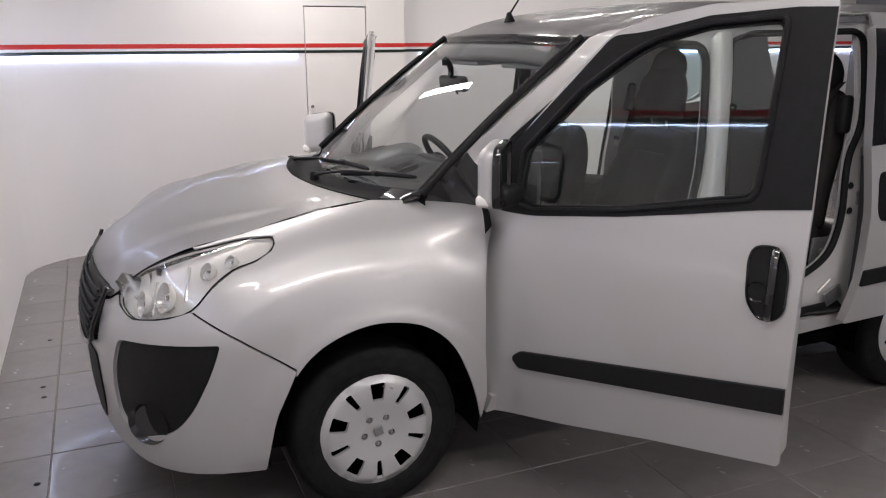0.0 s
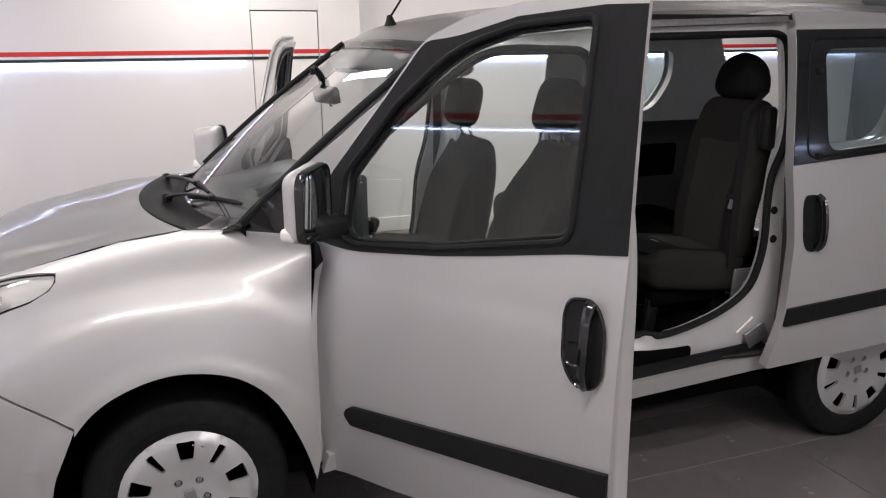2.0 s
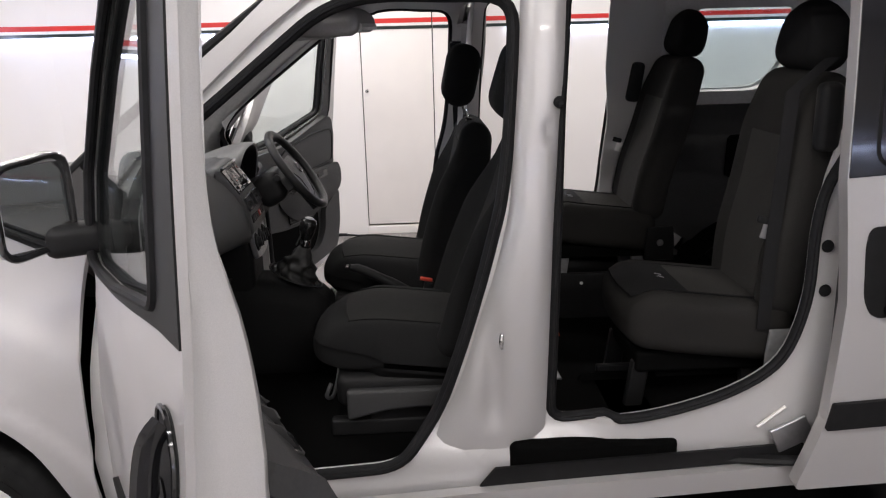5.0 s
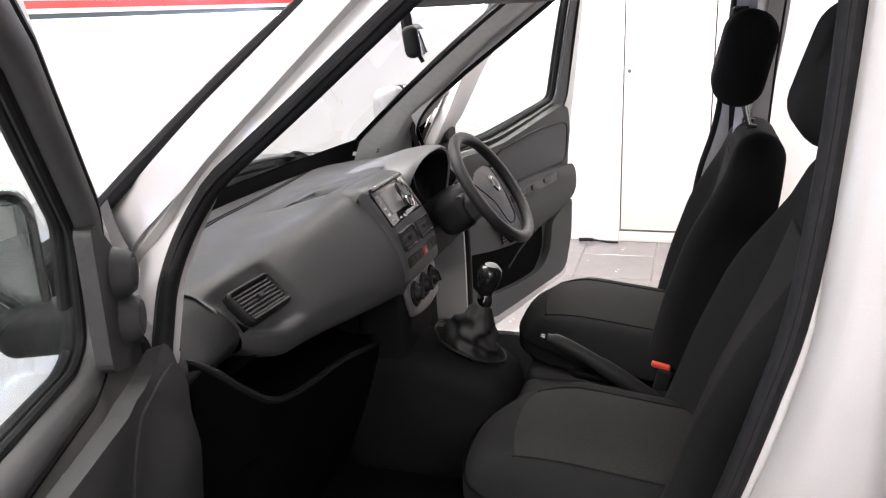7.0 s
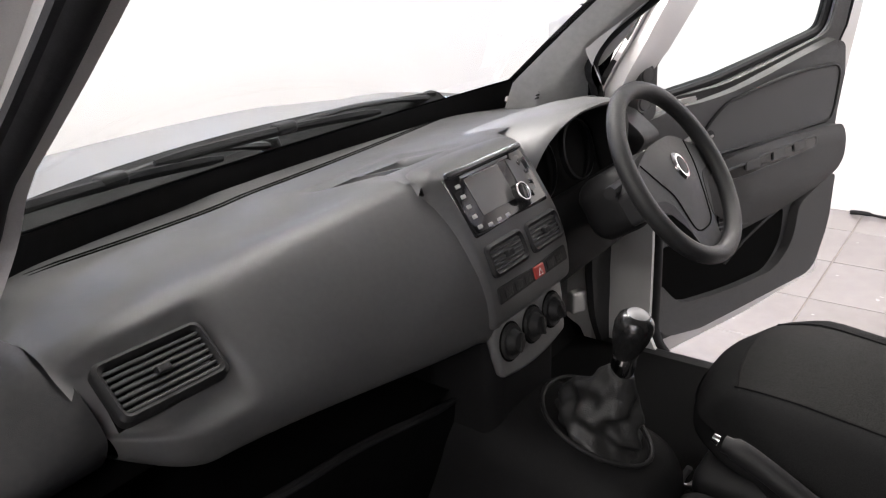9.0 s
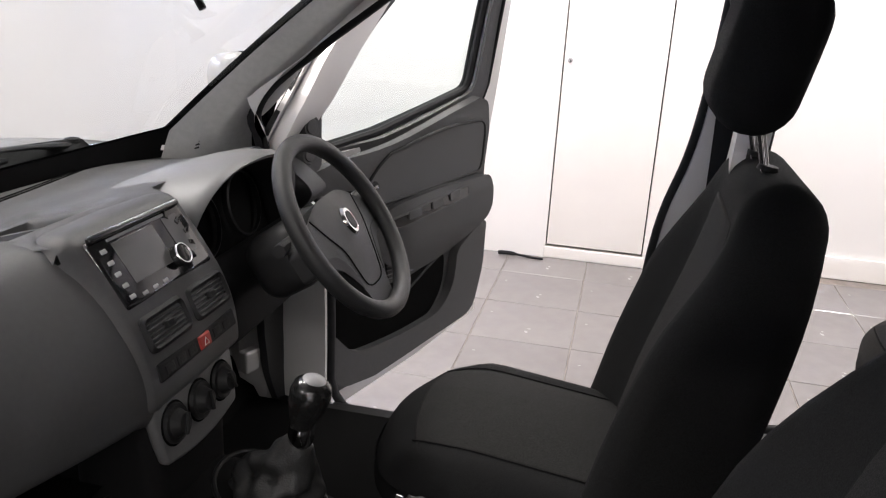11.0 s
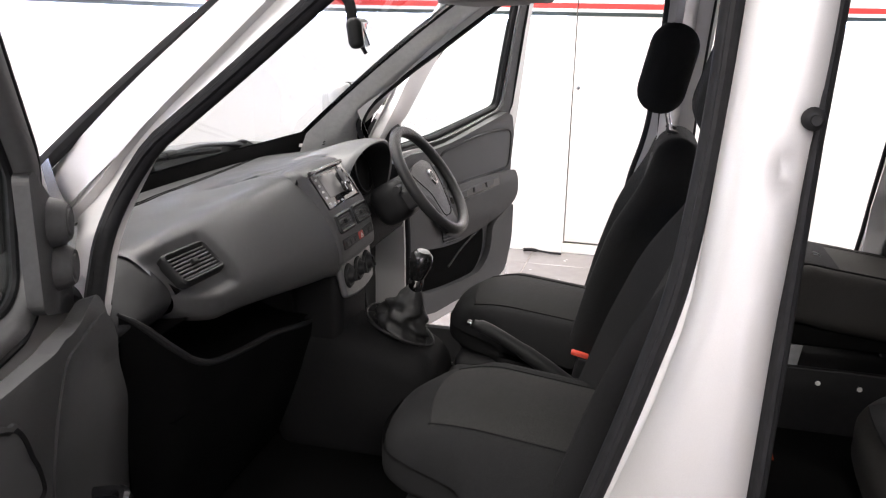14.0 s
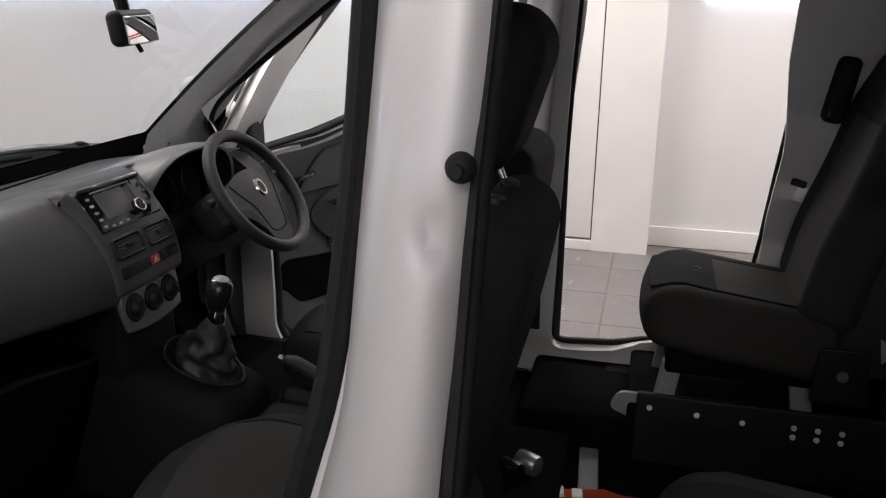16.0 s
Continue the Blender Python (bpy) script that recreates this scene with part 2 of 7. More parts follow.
def panel(name, outline, f, material, parent, thick=0.012, step=0.07, holes=(), flip=False, label=""):
    """A skin with thickness: the outline and holes lie in the plane (a, b); f(a, b) lays them on the surface."""
    bm = bmesh.new()
    for loop in (outline, *holes):
        vs = [bm.verts.new((p[0], p[1], 0)) for p in loop]
        for i in range(len(vs)):
            bm.edges.new((vs[i - 1], vs[i]))
    bmesh.ops.triangle_fill(bm, use_beauty=True, edges=bm.edges[:], normal=(0, 0, 1))
    lo = [min(p[k] for p in outline) for k in (0, 1)]
    hi = [max(p[k] for p in outline) for k in (0, 1)]
    for k in (0, 1):
        count = max(int((hi[k] - lo[k]) / step), 1)
        for i in range(1, count):
            co = [0, 0, 0]
            no = [0, 0, 0]
            co[k], no[k] = lo[k] + (hi[k] - lo[k]) * i / count, 1
            bmesh.ops.bisect_plane(bm, geom=bm.verts[:] + bm.edges[:] + bm.faces[:], plane_co=co, plane_no=no, dist=1e-5)
    bmesh.ops.triangulate(bm, faces=bm.faces)
    bmesh.ops.recalc_face_normals(bm, faces=bm.faces)
    if bm.faces and sum(fa.normal.z * fa.calc_area() for fa in bm.faces) < 0:
        bmesh.ops.reverse_faces(bm, faces=bm.faces)
    bm.verts.index_update()
    flat = [(v.co.x, v.co.y) for v in bm.verts]
    tris = [[v.index for v in fa.verts] for fa in bm.faces]
    rim = []
    for e in bm.edges:
        if len(e.link_faces) == 1:
            loop = next(l for l in e.link_loops)
            rim.append((loop.vert.index, loop.link_loop_next.vert.index))
    bm.free()
    eps, outer, normals = 1e-3, [], []
    sign = -1 if flip else 1
    for a, b in flat:
        p = Vector(f(a, b))
        n = (Vector(f(a + eps, b)) - Vector(f(a - eps, b))).cross(Vector(f(a, b + eps)) - Vector(f(a, b - eps)))
        n = n.normalized() * sign if n.length > 0 else Vector((0, -1, 0))
        outer.append(p)
        normals.append(n)
    count = len(outer)
    verts = outer + [p - n * thick for p, n in zip(outer, normals)]
    faces, loops = [], []
    for t in tris:
        t = t[::-1] if flip else t
        faces.append(tuple(t))
        loops += [normals[i] for i in t]
    for t in tris:
        t = t if flip else t[::-1]
        faces.append(tuple(i + count for i in t))
        loops += [-normals[i] for i in t]
    for a, b in rim:
        quad = (b, a, a + count, b + count)
        quad = quad[::-1] if flip else quad
        faces.append(quad)
        loops += [Vector((0, 0, 0))] * 4
    me = bpy.data.meshes.new(name)
    me.from_pydata(verts, [], faces)
    me.materials.append(material)
    me.polygons.foreach_set("use_smooth", [i < 2 * len(tris) for i in range(len(me.polygons))])
    me.normals_split_custom_set(loops)
    ob = new(name, me)
    ob.parent = parent
    if label:
        ob["label"] = label
    return ob


def tube(points, radius, n=8, closed=False, bm=None, squash=1.0):
    """A round bar along the points; radius may be a list."""
    bm = bm or bmesh.new()
    pts = [Vector(p) for p in points]
    m = len(pts)
    rings, up = [], None
    for i, p in enumerate(pts):
        a, b = (pts[i - 1], pts[(i + 1) % m]) if closed else (pts[max(i - 1, 0)], pts[min(i + 1, m - 1)])
        d = (b - a).normalized()
        if up is None:
            up = Vector((0, 0, 1)) if abs(d.z) < 0.9 else Vector((1, 0, 0))
        up = (up - d * up.dot(d)).normalized()
        side = d.cross(up)
        r = radius[i] if isinstance(radius, (list, tuple)) else radius
        rings.append([bm.verts.new(p + (side * math.cos(2 * math.pi * k / n) + up * squash * math.sin(2 * math.pi * k / n)) * r) for k in range(n)])
    for i in range(m if closed else m - 1):
        a, b = rings[i], rings[(i + 1) % m]
        for k in range(n):
            bm.faces.new((a[k], a[(k + 1) % n], b[(k + 1) % n], b[k]))
    if not closed:
        bm.faces.new(rings[0][::-1])
        bm.faces.new(rings[-1])
    return bm


def loft(rings, cap=True, bm=None, closed=True):
    bm = bm or bmesh.new()
    rows = [[bm.verts.new(p) for p in r] for r in rings]
    n = len(rows[0])
    for a, b in zip(rows, rows[1:]):
        for k in range(n if closed else n - 1):
            bm.faces.new((a[k], a[(k + 1) % n], b[(k + 1) % n], b[k]))
    if cap and closed:
        bm.faces.new(rows[0][::-1])
        bm.faces.new(rows[-1])
    return bm


def lathe(profile, m, n=32, bm=None):
    """Turns rows of (radius, height) round the z axis of the pose m."""
    bm = bm or bmesh.new()
    rows = []
    for r, h in profile:
        if r < 1e-6:
            rows.append([bm.verts.new(m @ Vector((0, 0, h)))])
        else:
            rows.append([bm.verts.new(m @ Vector((r * math.cos(2 * math.pi * k / n), r * math.sin(2 * math.pi * k / n), h))) for k in range(n)])
    for a, b in zip(rows, rows[1:]):
        for k in range(n):
            q = [a[k % len(a)], a[(k + 1) % len(a)], b[(k + 1) % len(b)], b[k % len(b)]]
            q = list(dict.fromkeys(q))
            if len(q) > 2:
                bm.faces.new(q)
    return bm


def rbox(size, r, div=(2, 2, 2), m=None, shape=None, bm=None, corner=3):
    """A box with rounded edges; shape(p) may bend it before the pose m."""
    own = bmesh.new()
    hx = [s / 2 for s in size]
    r = min(r, *hx)

    def steps(h, d):
        inner = [-(h - r) + 2 * (h - r) * i / d for i in range(d + 1)]
        edge = [-(h - r) - r * math.sin(math.pi / 2 * (k / corner)) for k in range(corner, 0, -1)]
        return edge + inner + [-e for e in edge[::-1]]

    grids = [steps(h, d) for h, d in zip(hx, div)]
    seen = {}

    def vert(p):
        key = tuple(round(c, 6) for c in p)
        if key not in seen:
            core = Vector([min(max(c, -(h - r)), h - r) for c, h in zip(p, hx)])
            d = Vector(p) - core
            big = max(abs(c) for c in d)
            if big > 1e-9 and r > 0:
                # project the cube shell on the rounded shell
                t = [math.asin(min(max(c / r, -1), 1)) for c in d]
                t = Vector([math.tan(min(max(a, -1.3), 1.3) * 0.5) / math.tan(math.pi / 4) if abs(a) < 1.55 else math.copysign(1, a) for a in t])
                d = t.normalized() * r
            q = core + d
            seen[key] = own.verts.new(shape(q) if shape else q)
        return seen[key]

    for axis in range(3):
        u, v = [k for k in range(3) if k != axis]
        for s in (-1, 1):
            for i in range(len(grids[u]) - 1):
                for j in range(len(grids[v]) - 1):
                    quad = []
                    for a, b in ((i, j), (i + 1, j), (i + 1, j + 1), (i, j + 1)):
                        p = [0, 0, 0]
                        p[axis], p[u], p[v] = s * hx[axis], grids[u][a], grids[v][b]
                        quad.append(vert(p))
                    if len(set(quad)) == 4:
                        own.faces.new(quad)
    if m is not None:
        bmesh.ops.transform(own, matrix=m, verts=own.verts)
    if bm is None:
        return own
    me = bpy.data.meshes.new("tmp")
    own.to_mesh(me)
    own.free()
    bm.from_mesh(me)
    bpy.data.meshes.remove(me)
    return bm


def surface(f, nu, nv, thick=0.0):
    """A sheet f(u, v), u and v from 0 to 1."""
    bm = bmesh.new()
    g = [[bm.verts.new(f(i / nu, j / nv)) for j in range(nv + 1)] for i in range(nu + 1)]
    for i in range(nu):
        for j in range(nv):
            bm.faces.new((g[i][j], g[i + 1][j], g[i + 1][j + 1], g[i][j + 1]))
    if thick:
        bmesh.ops.solidify(bm, geom=bm.faces[:], thickness=thick)
    return bm


# the room -------------------------------------------------------------------------
X0, X1, Y0, Y1 = -1.42, 7.5, -5.6, 3.55
CORNER = 0.55


def room_wall(name, pts, z0, z1, thickness, material, label):
    """An upright wall along a line of (x, y), thickened to its left hand side."""
    bm = bmesh.new()
    rings = []
    for i, p in enumerate(pts):
        a, b = Vector(pts[max(i - 1, 0)]), Vector(pts[min(i + 1, len(pts) - 1)])
        d = (b - a).normalized()
        q = Vector(p) + Vector((-d.y, d.x)) * thickness
        rings.append([(p[0], p[1], z0), (q.x, q.y, z0), (q.x, q.y, z1), (p[0], p[1], z1)])
    return tagged(part(name, loft(rings, bm=bm), material, None, sharp=30), label, "wall", kind="structure")


bend = [(X0 + CORNER - CORNER * math.cos(a), Y1 - CORNER + CORNER * math.sin(a)) for a in [math.pi / 2 * k / 10 for k in range(11)]]
room_wall("wall_west", [(X0, Y0), (X0, -1), *bend[:5]], 0, CEILING, 0.15, WALL, "white painted wall with a rounded inner corner")
room_wall("wall_north", [*bend[4:], (0.86, Y1)], 0, CEILING, 0.15, WALL, "white painted wall with red and dark stripes")
STEP_X, RECESS = 1.76, 3.80
room_wall("wall_column", [(1.41, Y1), (STEP_X, Y1), (STEP_X, RECESS)], 0, CEILING, 0.15, CUPBOARD, "cream painted end of the wall beside a recess")
room_wall("wall_recess", [(STEP_X, RECESS), (X1, RECESS)], 0, CEILING, 0.15, WALL, "white painted recessed wall with a skirting")
# unseen wall, kept grey so less light reaches faces turned to the tail
room_wall("wall_east", [(X1, RECESS), (X1, Y0)], 0, CEILING, 0.15, BOUNCE_CUT_GREY, "unseen end wall, greyed to cut its bounce light")
room_wall("wall_south", [(X1, Y0), (X0, Y0)], 0, CEILING, 0.15, WALL, "white painted wall with stripes behind the viewer")
bm = rbox((X1 - X0 + 0.4, RECESS - Y0 + 0.4, 0.12), 0.0, (1, 1, 1), pose((X0 + X1) / 2, (Y0 + RECESS) / 2, CEILING + 0.06))
tagged(part("ceiling", bm, CEIL, smooth=False), "plain off-white painted ceiling", "ceiling", kind="structure")
bm = rbox((X1 - STEP_X, 0.02, 0.13), 0.004, (1, 1, 1), pose((X1 + STEP_X) / 2, RECESS - 0.011, 0.065))
tagged(part("baseboard", bm, CUPBOARD), "white painted skirting board", "baseboard", kind="structure")

# cupboard door flush in the north wall
door = empty("cupboard_door", 1.135, Y1, 0)
tagged(door, "cream painted flush cupboard door in the wall", "door", kind="structure")
def local(bm, parent):
    bmesh.ops.translate(bm, verts=bm.verts, vec=-parent.location)
    return bm
part("leaf", local(rbox((0.535, 0.03, 1.87), 0.004, (1, 1, 1), pose(1.135, Y1 + 0.018, 1.015)), door), CUPBOARD, door)
part("back", local(rbox((0.60, 0.03, 2.1), 0.0, (1, 1, 1), pose(1.135, Y1 + 0.075, 1.0)), door), DARK, door)
part("knob", local(lathe([(0.0, 0.03), (0.013, 0.028), (0.015, 0.018), (0.008, 0.008), (0.008, 0)], pose(0.90, Y1, 1.125, 90)), door), CHROME, door, "small chrome knob")
part("threshold", local(rbox((0.56, 0.05, 0.065), 0.004, (1, 1, 1), pose(1.135, Y1 + 0.022, 0.033)), door), CUPBOARD, door)
part("upper_panel", local(rbox((0.55, 0.10, CEILING - 1.96), 0.003, (1, 1, 1), pose(1.135, Y1 + 0.052, (CEILING + 1.96) / 2)), door), WALL, door)


def stripe(name, pts, z, h, material, label, proud=0.003):
    room = [(p[0], p[1]) for p in pts]
    bm = bmesh.new()
    rings = []
    for i, p in enumerate(room):
        a, b = Vector(room[max(i - 1, 0)]), Vector(room[min(i + 1, len(room) - 1)])
        d = (b - a).normalized()
        q = Vector(p) - Vector((-d.y, d.x)) * proud
        rings.append([(p[0], p[1], z), (q.x, q.y, z), (q.x, q.y, z + h), (p[0], p[1], z + h)])
    return tagged(part(name, loft(rings, bm=bm), material, None, sharp=30), label, "stripe", kind="structure")


LINES = [[(X0, Y0), (X0, -1), *bend, (0.86, Y1)], [(0.868, Y1 + 0.003), (1.402, Y1 + 0.003)], [(1.41, Y1), (STEP_X, Y1)], [(STEP_X, RECESS), (X1, RECESS)], [(X1, Y0), (X0, Y0)]]
for line in LINES:
    stripe("trim", line, 1.618, 0.034, STRIPE_RED, "red painted stripe along the wall", 0.004)
    stripe("trim", line, 1.598, 0.019, STRIPE_WHITE, "white line between the stripes", 0.003)
    stripe("trim", line, 1.574, 0.023, STRIPE_DARK, "dark green painted stripe along the wall", 0.004)
for line in ([(X0, -3), (X0, -1), *bend, (0.79, Y1)], [(2.0, RECESS), (X1, RECESS)], [(X1 - 0.5, Y0), (X0, Y0)]):
    tagged(stripe("led_strip", line, 1.548, 0.012, LED, "glowing cold white strip light under the stripe", 0.014), category="strip light", kind="object")

# a cover for each tube, the two added fill lights included
for tx, ty in TUBES:
    fix = tagged(empty("ceiling_light", tx, ty, CEILING), "white ceiling light with a long tube cover, two added as fill", "ceiling light", "ceiling lights")
    part("housing", rbox((1.6, 0.26, 0.06), 0.01, (1, 1, 1), pose(0, 0, -0.03, 0, 0, 90 if (tx, ty) in ACROSS else 0)), CEIL, fix)

# floor: grout bed with tiles
bm = rbox((X1 - X0 + 0.4, RECESS - Y0 + 0.4, 0.2), 0.0, (1, 1, 1), pose((X0 + X1) / 2, (Y0 + RECESS) / 2, -0.1035))
floor = tagged(part("floor", bm, GROUT, smooth=False), "glossy grey-beige square floor tiles with dark joints", "floor", kind="structure")


# shape of the car body ------------------------------------------------------------
def lerp_table(tab, v):
    """Smooth (monotone cubic) interpolation through rows of (v, value)."""
    n = len(tab)
    if v <= tab[0][0]: return tab[0][1]
    if v >= tab[-1][0]: return tab[-1][1]
    for i in range(n - 1):
        if v <= tab[i + 1][0]: break
    d = [(tab[k + 1][1] - tab[k][1]) / (tab[k + 1][0] - tab[k][0]) for k in range(n - 1)]
    def slope(k):
        if k == 0: return d[0]
        if k == n - 1: return d[-1]
        if d[k - 1] * d[k] <= 0: return 0.0
        w1 = 2 * (tab[k + 1][0] - tab[k][0]) + tab[k][0] - tab[k - 1][0]
        w2 = tab[k + 1][0] - tab[k][0] + 2 * (tab[k][0] - tab[k - 1][0])
        return (w1 + w2) / (w1 / d[k - 1] + w2 / d[k])
    h = tab[i + 1][0] - tab[i][0]
    t = (v - tab[i][0]) / h
    return ((2*t**3-3*t*t+1)*tab[i][1] + (t**3-2*t*t+t)*h*slope(i) + (3*t*t-2*t**3)*tab[i+1][1] + (t**3-t*t)*h*slope(i+1))
SIDE = [(0.2, .845), (.30, .865), (.45, .888), (.60, .902), (.75, .905), (.95, .90), (1.10, .887), (1.22, .872), (1.45, .846), (1.65, .818), (1.74, .797), (1.80, .765), (1.84, .71), (1.87, .62)]
WING = [(0.2, .83), (.30, .86), (.45, .885), (.60, .90), (.75, .903), (.85, .893), (.95, .865), (1.03, .82), (1.10, .765), (1.16, .70)]
CREST = [(-1.6, .80, .815), (-1.06, .76, .812), (-.975, .70, .840), (-.90, .668, .890), (-.82, .665, .934), (-.72, .668, .979), (-.62, .664, 1.010), (-.51, .656, 1.030), (-.41, .648, 1.045), (-.316, .642, 1.066), (-.137, .628, 1.102), (.06, .608, 1.120), (.18, .640, 1.117), (.28, .695, 1.113), (.36, .748, 1.110), (.43, .790, 1.107), (.60, .86, 1.105)]
CREST_Y, CREST_Z = [(a, b) for a, b, c in CREST], [(a, c) for a, b, c in CREST]
PLAN = [(-.35, .905), (-.45, .897), (-.55, .88), (-.64, .845), (-.72, .785), (-.785, .70), (-.835, .58), (-.88, .42), (-.91, .22), (-.92, 0.0)]
ARC = [0.0]
for (xa, ya), (xb, yb) in zip(PLAN, PLAN[1:]): ARC.append(ARC[-1] + math.hypot(xb - xa, yb - ya))
PX = [(a, p[0]) for a, p in zip(ARC, PLAN)]
PY = [(a, p[1] / .905) for a, p in zip(ARC, PLAN)]
NOSE = [(.15, .06), (.30, 0.0), (.45, -.02), (.62, -.025), (.75, -.01), (.85, .03), (.95, .09), (1.05, .2), (1.15, .35)]
CREASE = [(-.62, .72), (-.475, .829), (-.324, .904), (-.089, .95), (.155, .953), (.36, .886), (.46, .84)]
def smooth(a, b, v):
    t = min(max((v - a) / (b - a), 0.0), 1.0)
    return t * t * (3 - 2 * t)
def body(s, z):
    """The left flank and nose of the car: s runs along the flank (s = x) and, before -0.35, round the front corner to the middle."""
    w = lerp_table(WING, z)
    low, top = .66, lerp_table(CREST_Z, s)
    if z > low and s < .62:
        # the wing rolls over in an arc from the flank to the edge of the bonnet
        t = min((z - low) / (top + .004 - low), 1.0)
        e = (top - low) / (top + .004 - low)
        arc = (1 - math.sqrt(1 - t ** 2.3)) / (1 - math.sqrt(1 - e ** 2.3))
        side_y = .9025
        roll = side_y - (side_y - lerp_table(CREST_Y, s)) * min(arc, 1.0)
        w += (roll - w) * smooth(low, low + .08, z) * (1 - smooth(top + .002, top + .03, z))
    w += (lerp_table(SIDE, z) - w) * smooth(.40 - .15 * smooth(top, top + .05, z), .6, s)
    if z > 1.08: w -= .10 * (1 - smooth(.45, 1.4, s)) * smooth(1.10, 1.30, z) * smooth(.25, .6, s)
    if s >= -.35:
        x, y = s, w
    else:
        a = -.35 - s
        k = a / ARC[-1]
        x, y = lerp_table(PX, a) + lerp_table(NOSE, z) * smooth(0, .6, k), w * lerp_table(PY, a)
    # swollen lips round the wheels
    for xc in (0.0, 2.755):
        r = math.hypot(s - xc, z - .32)
        if r < .62: y += (.010 * (1 - smooth(.40, .56, r)) + .007 * (1 - smooth(.44, .49, r))) * smooth(.2, .34, z)
    # crease over the front wheel and the flat lip of the arch
    if -.62 < s < .46:
        d = z - lerp_table(CREASE, s)
        y += .010 * (1 - smooth(-.035, .045, d)) * smooth(-.34, -.03, d) * smooth(-.62, -.42, s) * (1 - smooth(.30, .46, s))
    if s > 2.9: y -= .10 * smooth(2.9, 3.6, s)
    return (x, -y, z)


# the car: x runs to the tail, the front axle at 0; the left flank looks to -y --------
car = tagged(empty("car", 0, 0, 0), "silver people carrier with open front and sliding doors", "car")
HINGE = Vector((0.43, -0.85, 0))
OPEN = 63.7


DOOR_SIDE = [(1.10, .887), (1.22, .877), (1.45, .858), (1.65, .838), (1.80, .820)]


def door_skin(s, z):
    """The front door, flat in plan, its window leaning in a little more towards the mirror."""
    x, y, z = body(s, z)
    if z > 1.02:
        y += (-(lerp_table(DOOR_SIDE, z) - .046 * (1 - s) * max(0.0, z - 1.22)) - y) * smooth(1.02, 1.12, z)
    return (x, y, z)


def flank(side, inset=0.0, move=None):
    """The skin of one flank (side -1: left), moved in by inset; move: a pose for an opened door."""
    skin = door_skin if move is SWING else body

    def f(s, z):
        p = Vector(skin(s, z))
        if inset:
            a, b = Vector(skin(s + 1e-3, z)) - p, Vector(skin(s, z + 1e-3)) - p
            p -= a.cross(b).normalized() * inset
        if move is not None:
            p = move @ p
        return Vector((p.x, -p.y * side, p.z))
    return f


SWING = Matrix.Translation((0.473, -0.830, 0)) @ Matrix.Rotation(radians(-OPEN), 4, "Z") @ Matrix.Translation(-HINGE)
SWING_R = Matrix.Translation((0.37, -0.76, -0.05)) @ Matrix.Rotation(radians(-67), 4, "Z") @ Matrix.Translation(-HINGE)
SLID = Matrix.Translation((0.665, -0.075, 0))
MIRROR_Y = Matrix.Diagonal((1, -1, 1, 1))


def placed(bm, side, move=None):
    """Moves a left hand part with its door, or over to the right hand side."""
    if move is not None:
        bmesh.ops.transform(bm, matrix=move, verts=bm.verts)
    if side > 0:
        bmesh.ops.transform(bm, matrix=MIRROR_Y, verts=bm.verts)
    return bm


def seal(name, outline, side, radius, parent, inset=0.0, move=None, material=None, squash=1.0, step=0.04):
    f = flank(side, inset, move)
    pts = []
    for a, b in zip(outline, outline[1:] + outline[:1]):
        count = max(1, int(math.hypot(b[0] - a[0], b[1] - a[1]) / step))
        pts += [f(a[0] + (b[0] - a[0]) * k / count, a[1] + (b[1] - a[1]) * k / count) for k in range(count)]
    return part(name, tube(pts, radius, 8, True, squash=squash), material or RUBBER, parent)


# edge of the bonnet on the flank, from the screen to the grille
EDGE = [(s_, z_) for s_, y_, z_ in CREST[11:0:-1]] + [(-1.20, 0.812), (-1.38, 0.815), (-1.574, 0.82)]
LAMP = [(-0.317, 1.04), (-0.358, 1.04), (-0.431, 1.034), (-0.512, 1.023), (-0.619, 1.006), (-0.721, 0.977), (-0.82, 0.934), (-0.899, 0.892), (-0.976, 0.844), (-0.968, 0.812), (-0.864, 0.796), (-0.714, 0.819), (-0.625, 0.847), (-0.552, 0.915), (-0.475, 0.96), (-0.387, 0.983), (-0.33, 1.011)]
ARCH = [(0.4, 0.30), (0.372, 0.40), (0.335, 0.50), (0.27, 0.625), (0.17, 0.712), (0.04, 0.748), (-0.08, 0.743), (-0.21, 0.693), (-0.30, 0.605), (-0.362, 0.48), (-0.392, 0.35), (-0.405, 0.255)]
ARCH_LINE = [(p.x, p.y) for p in curve([(a, b, 0) for a, b in ARCH], 5)]


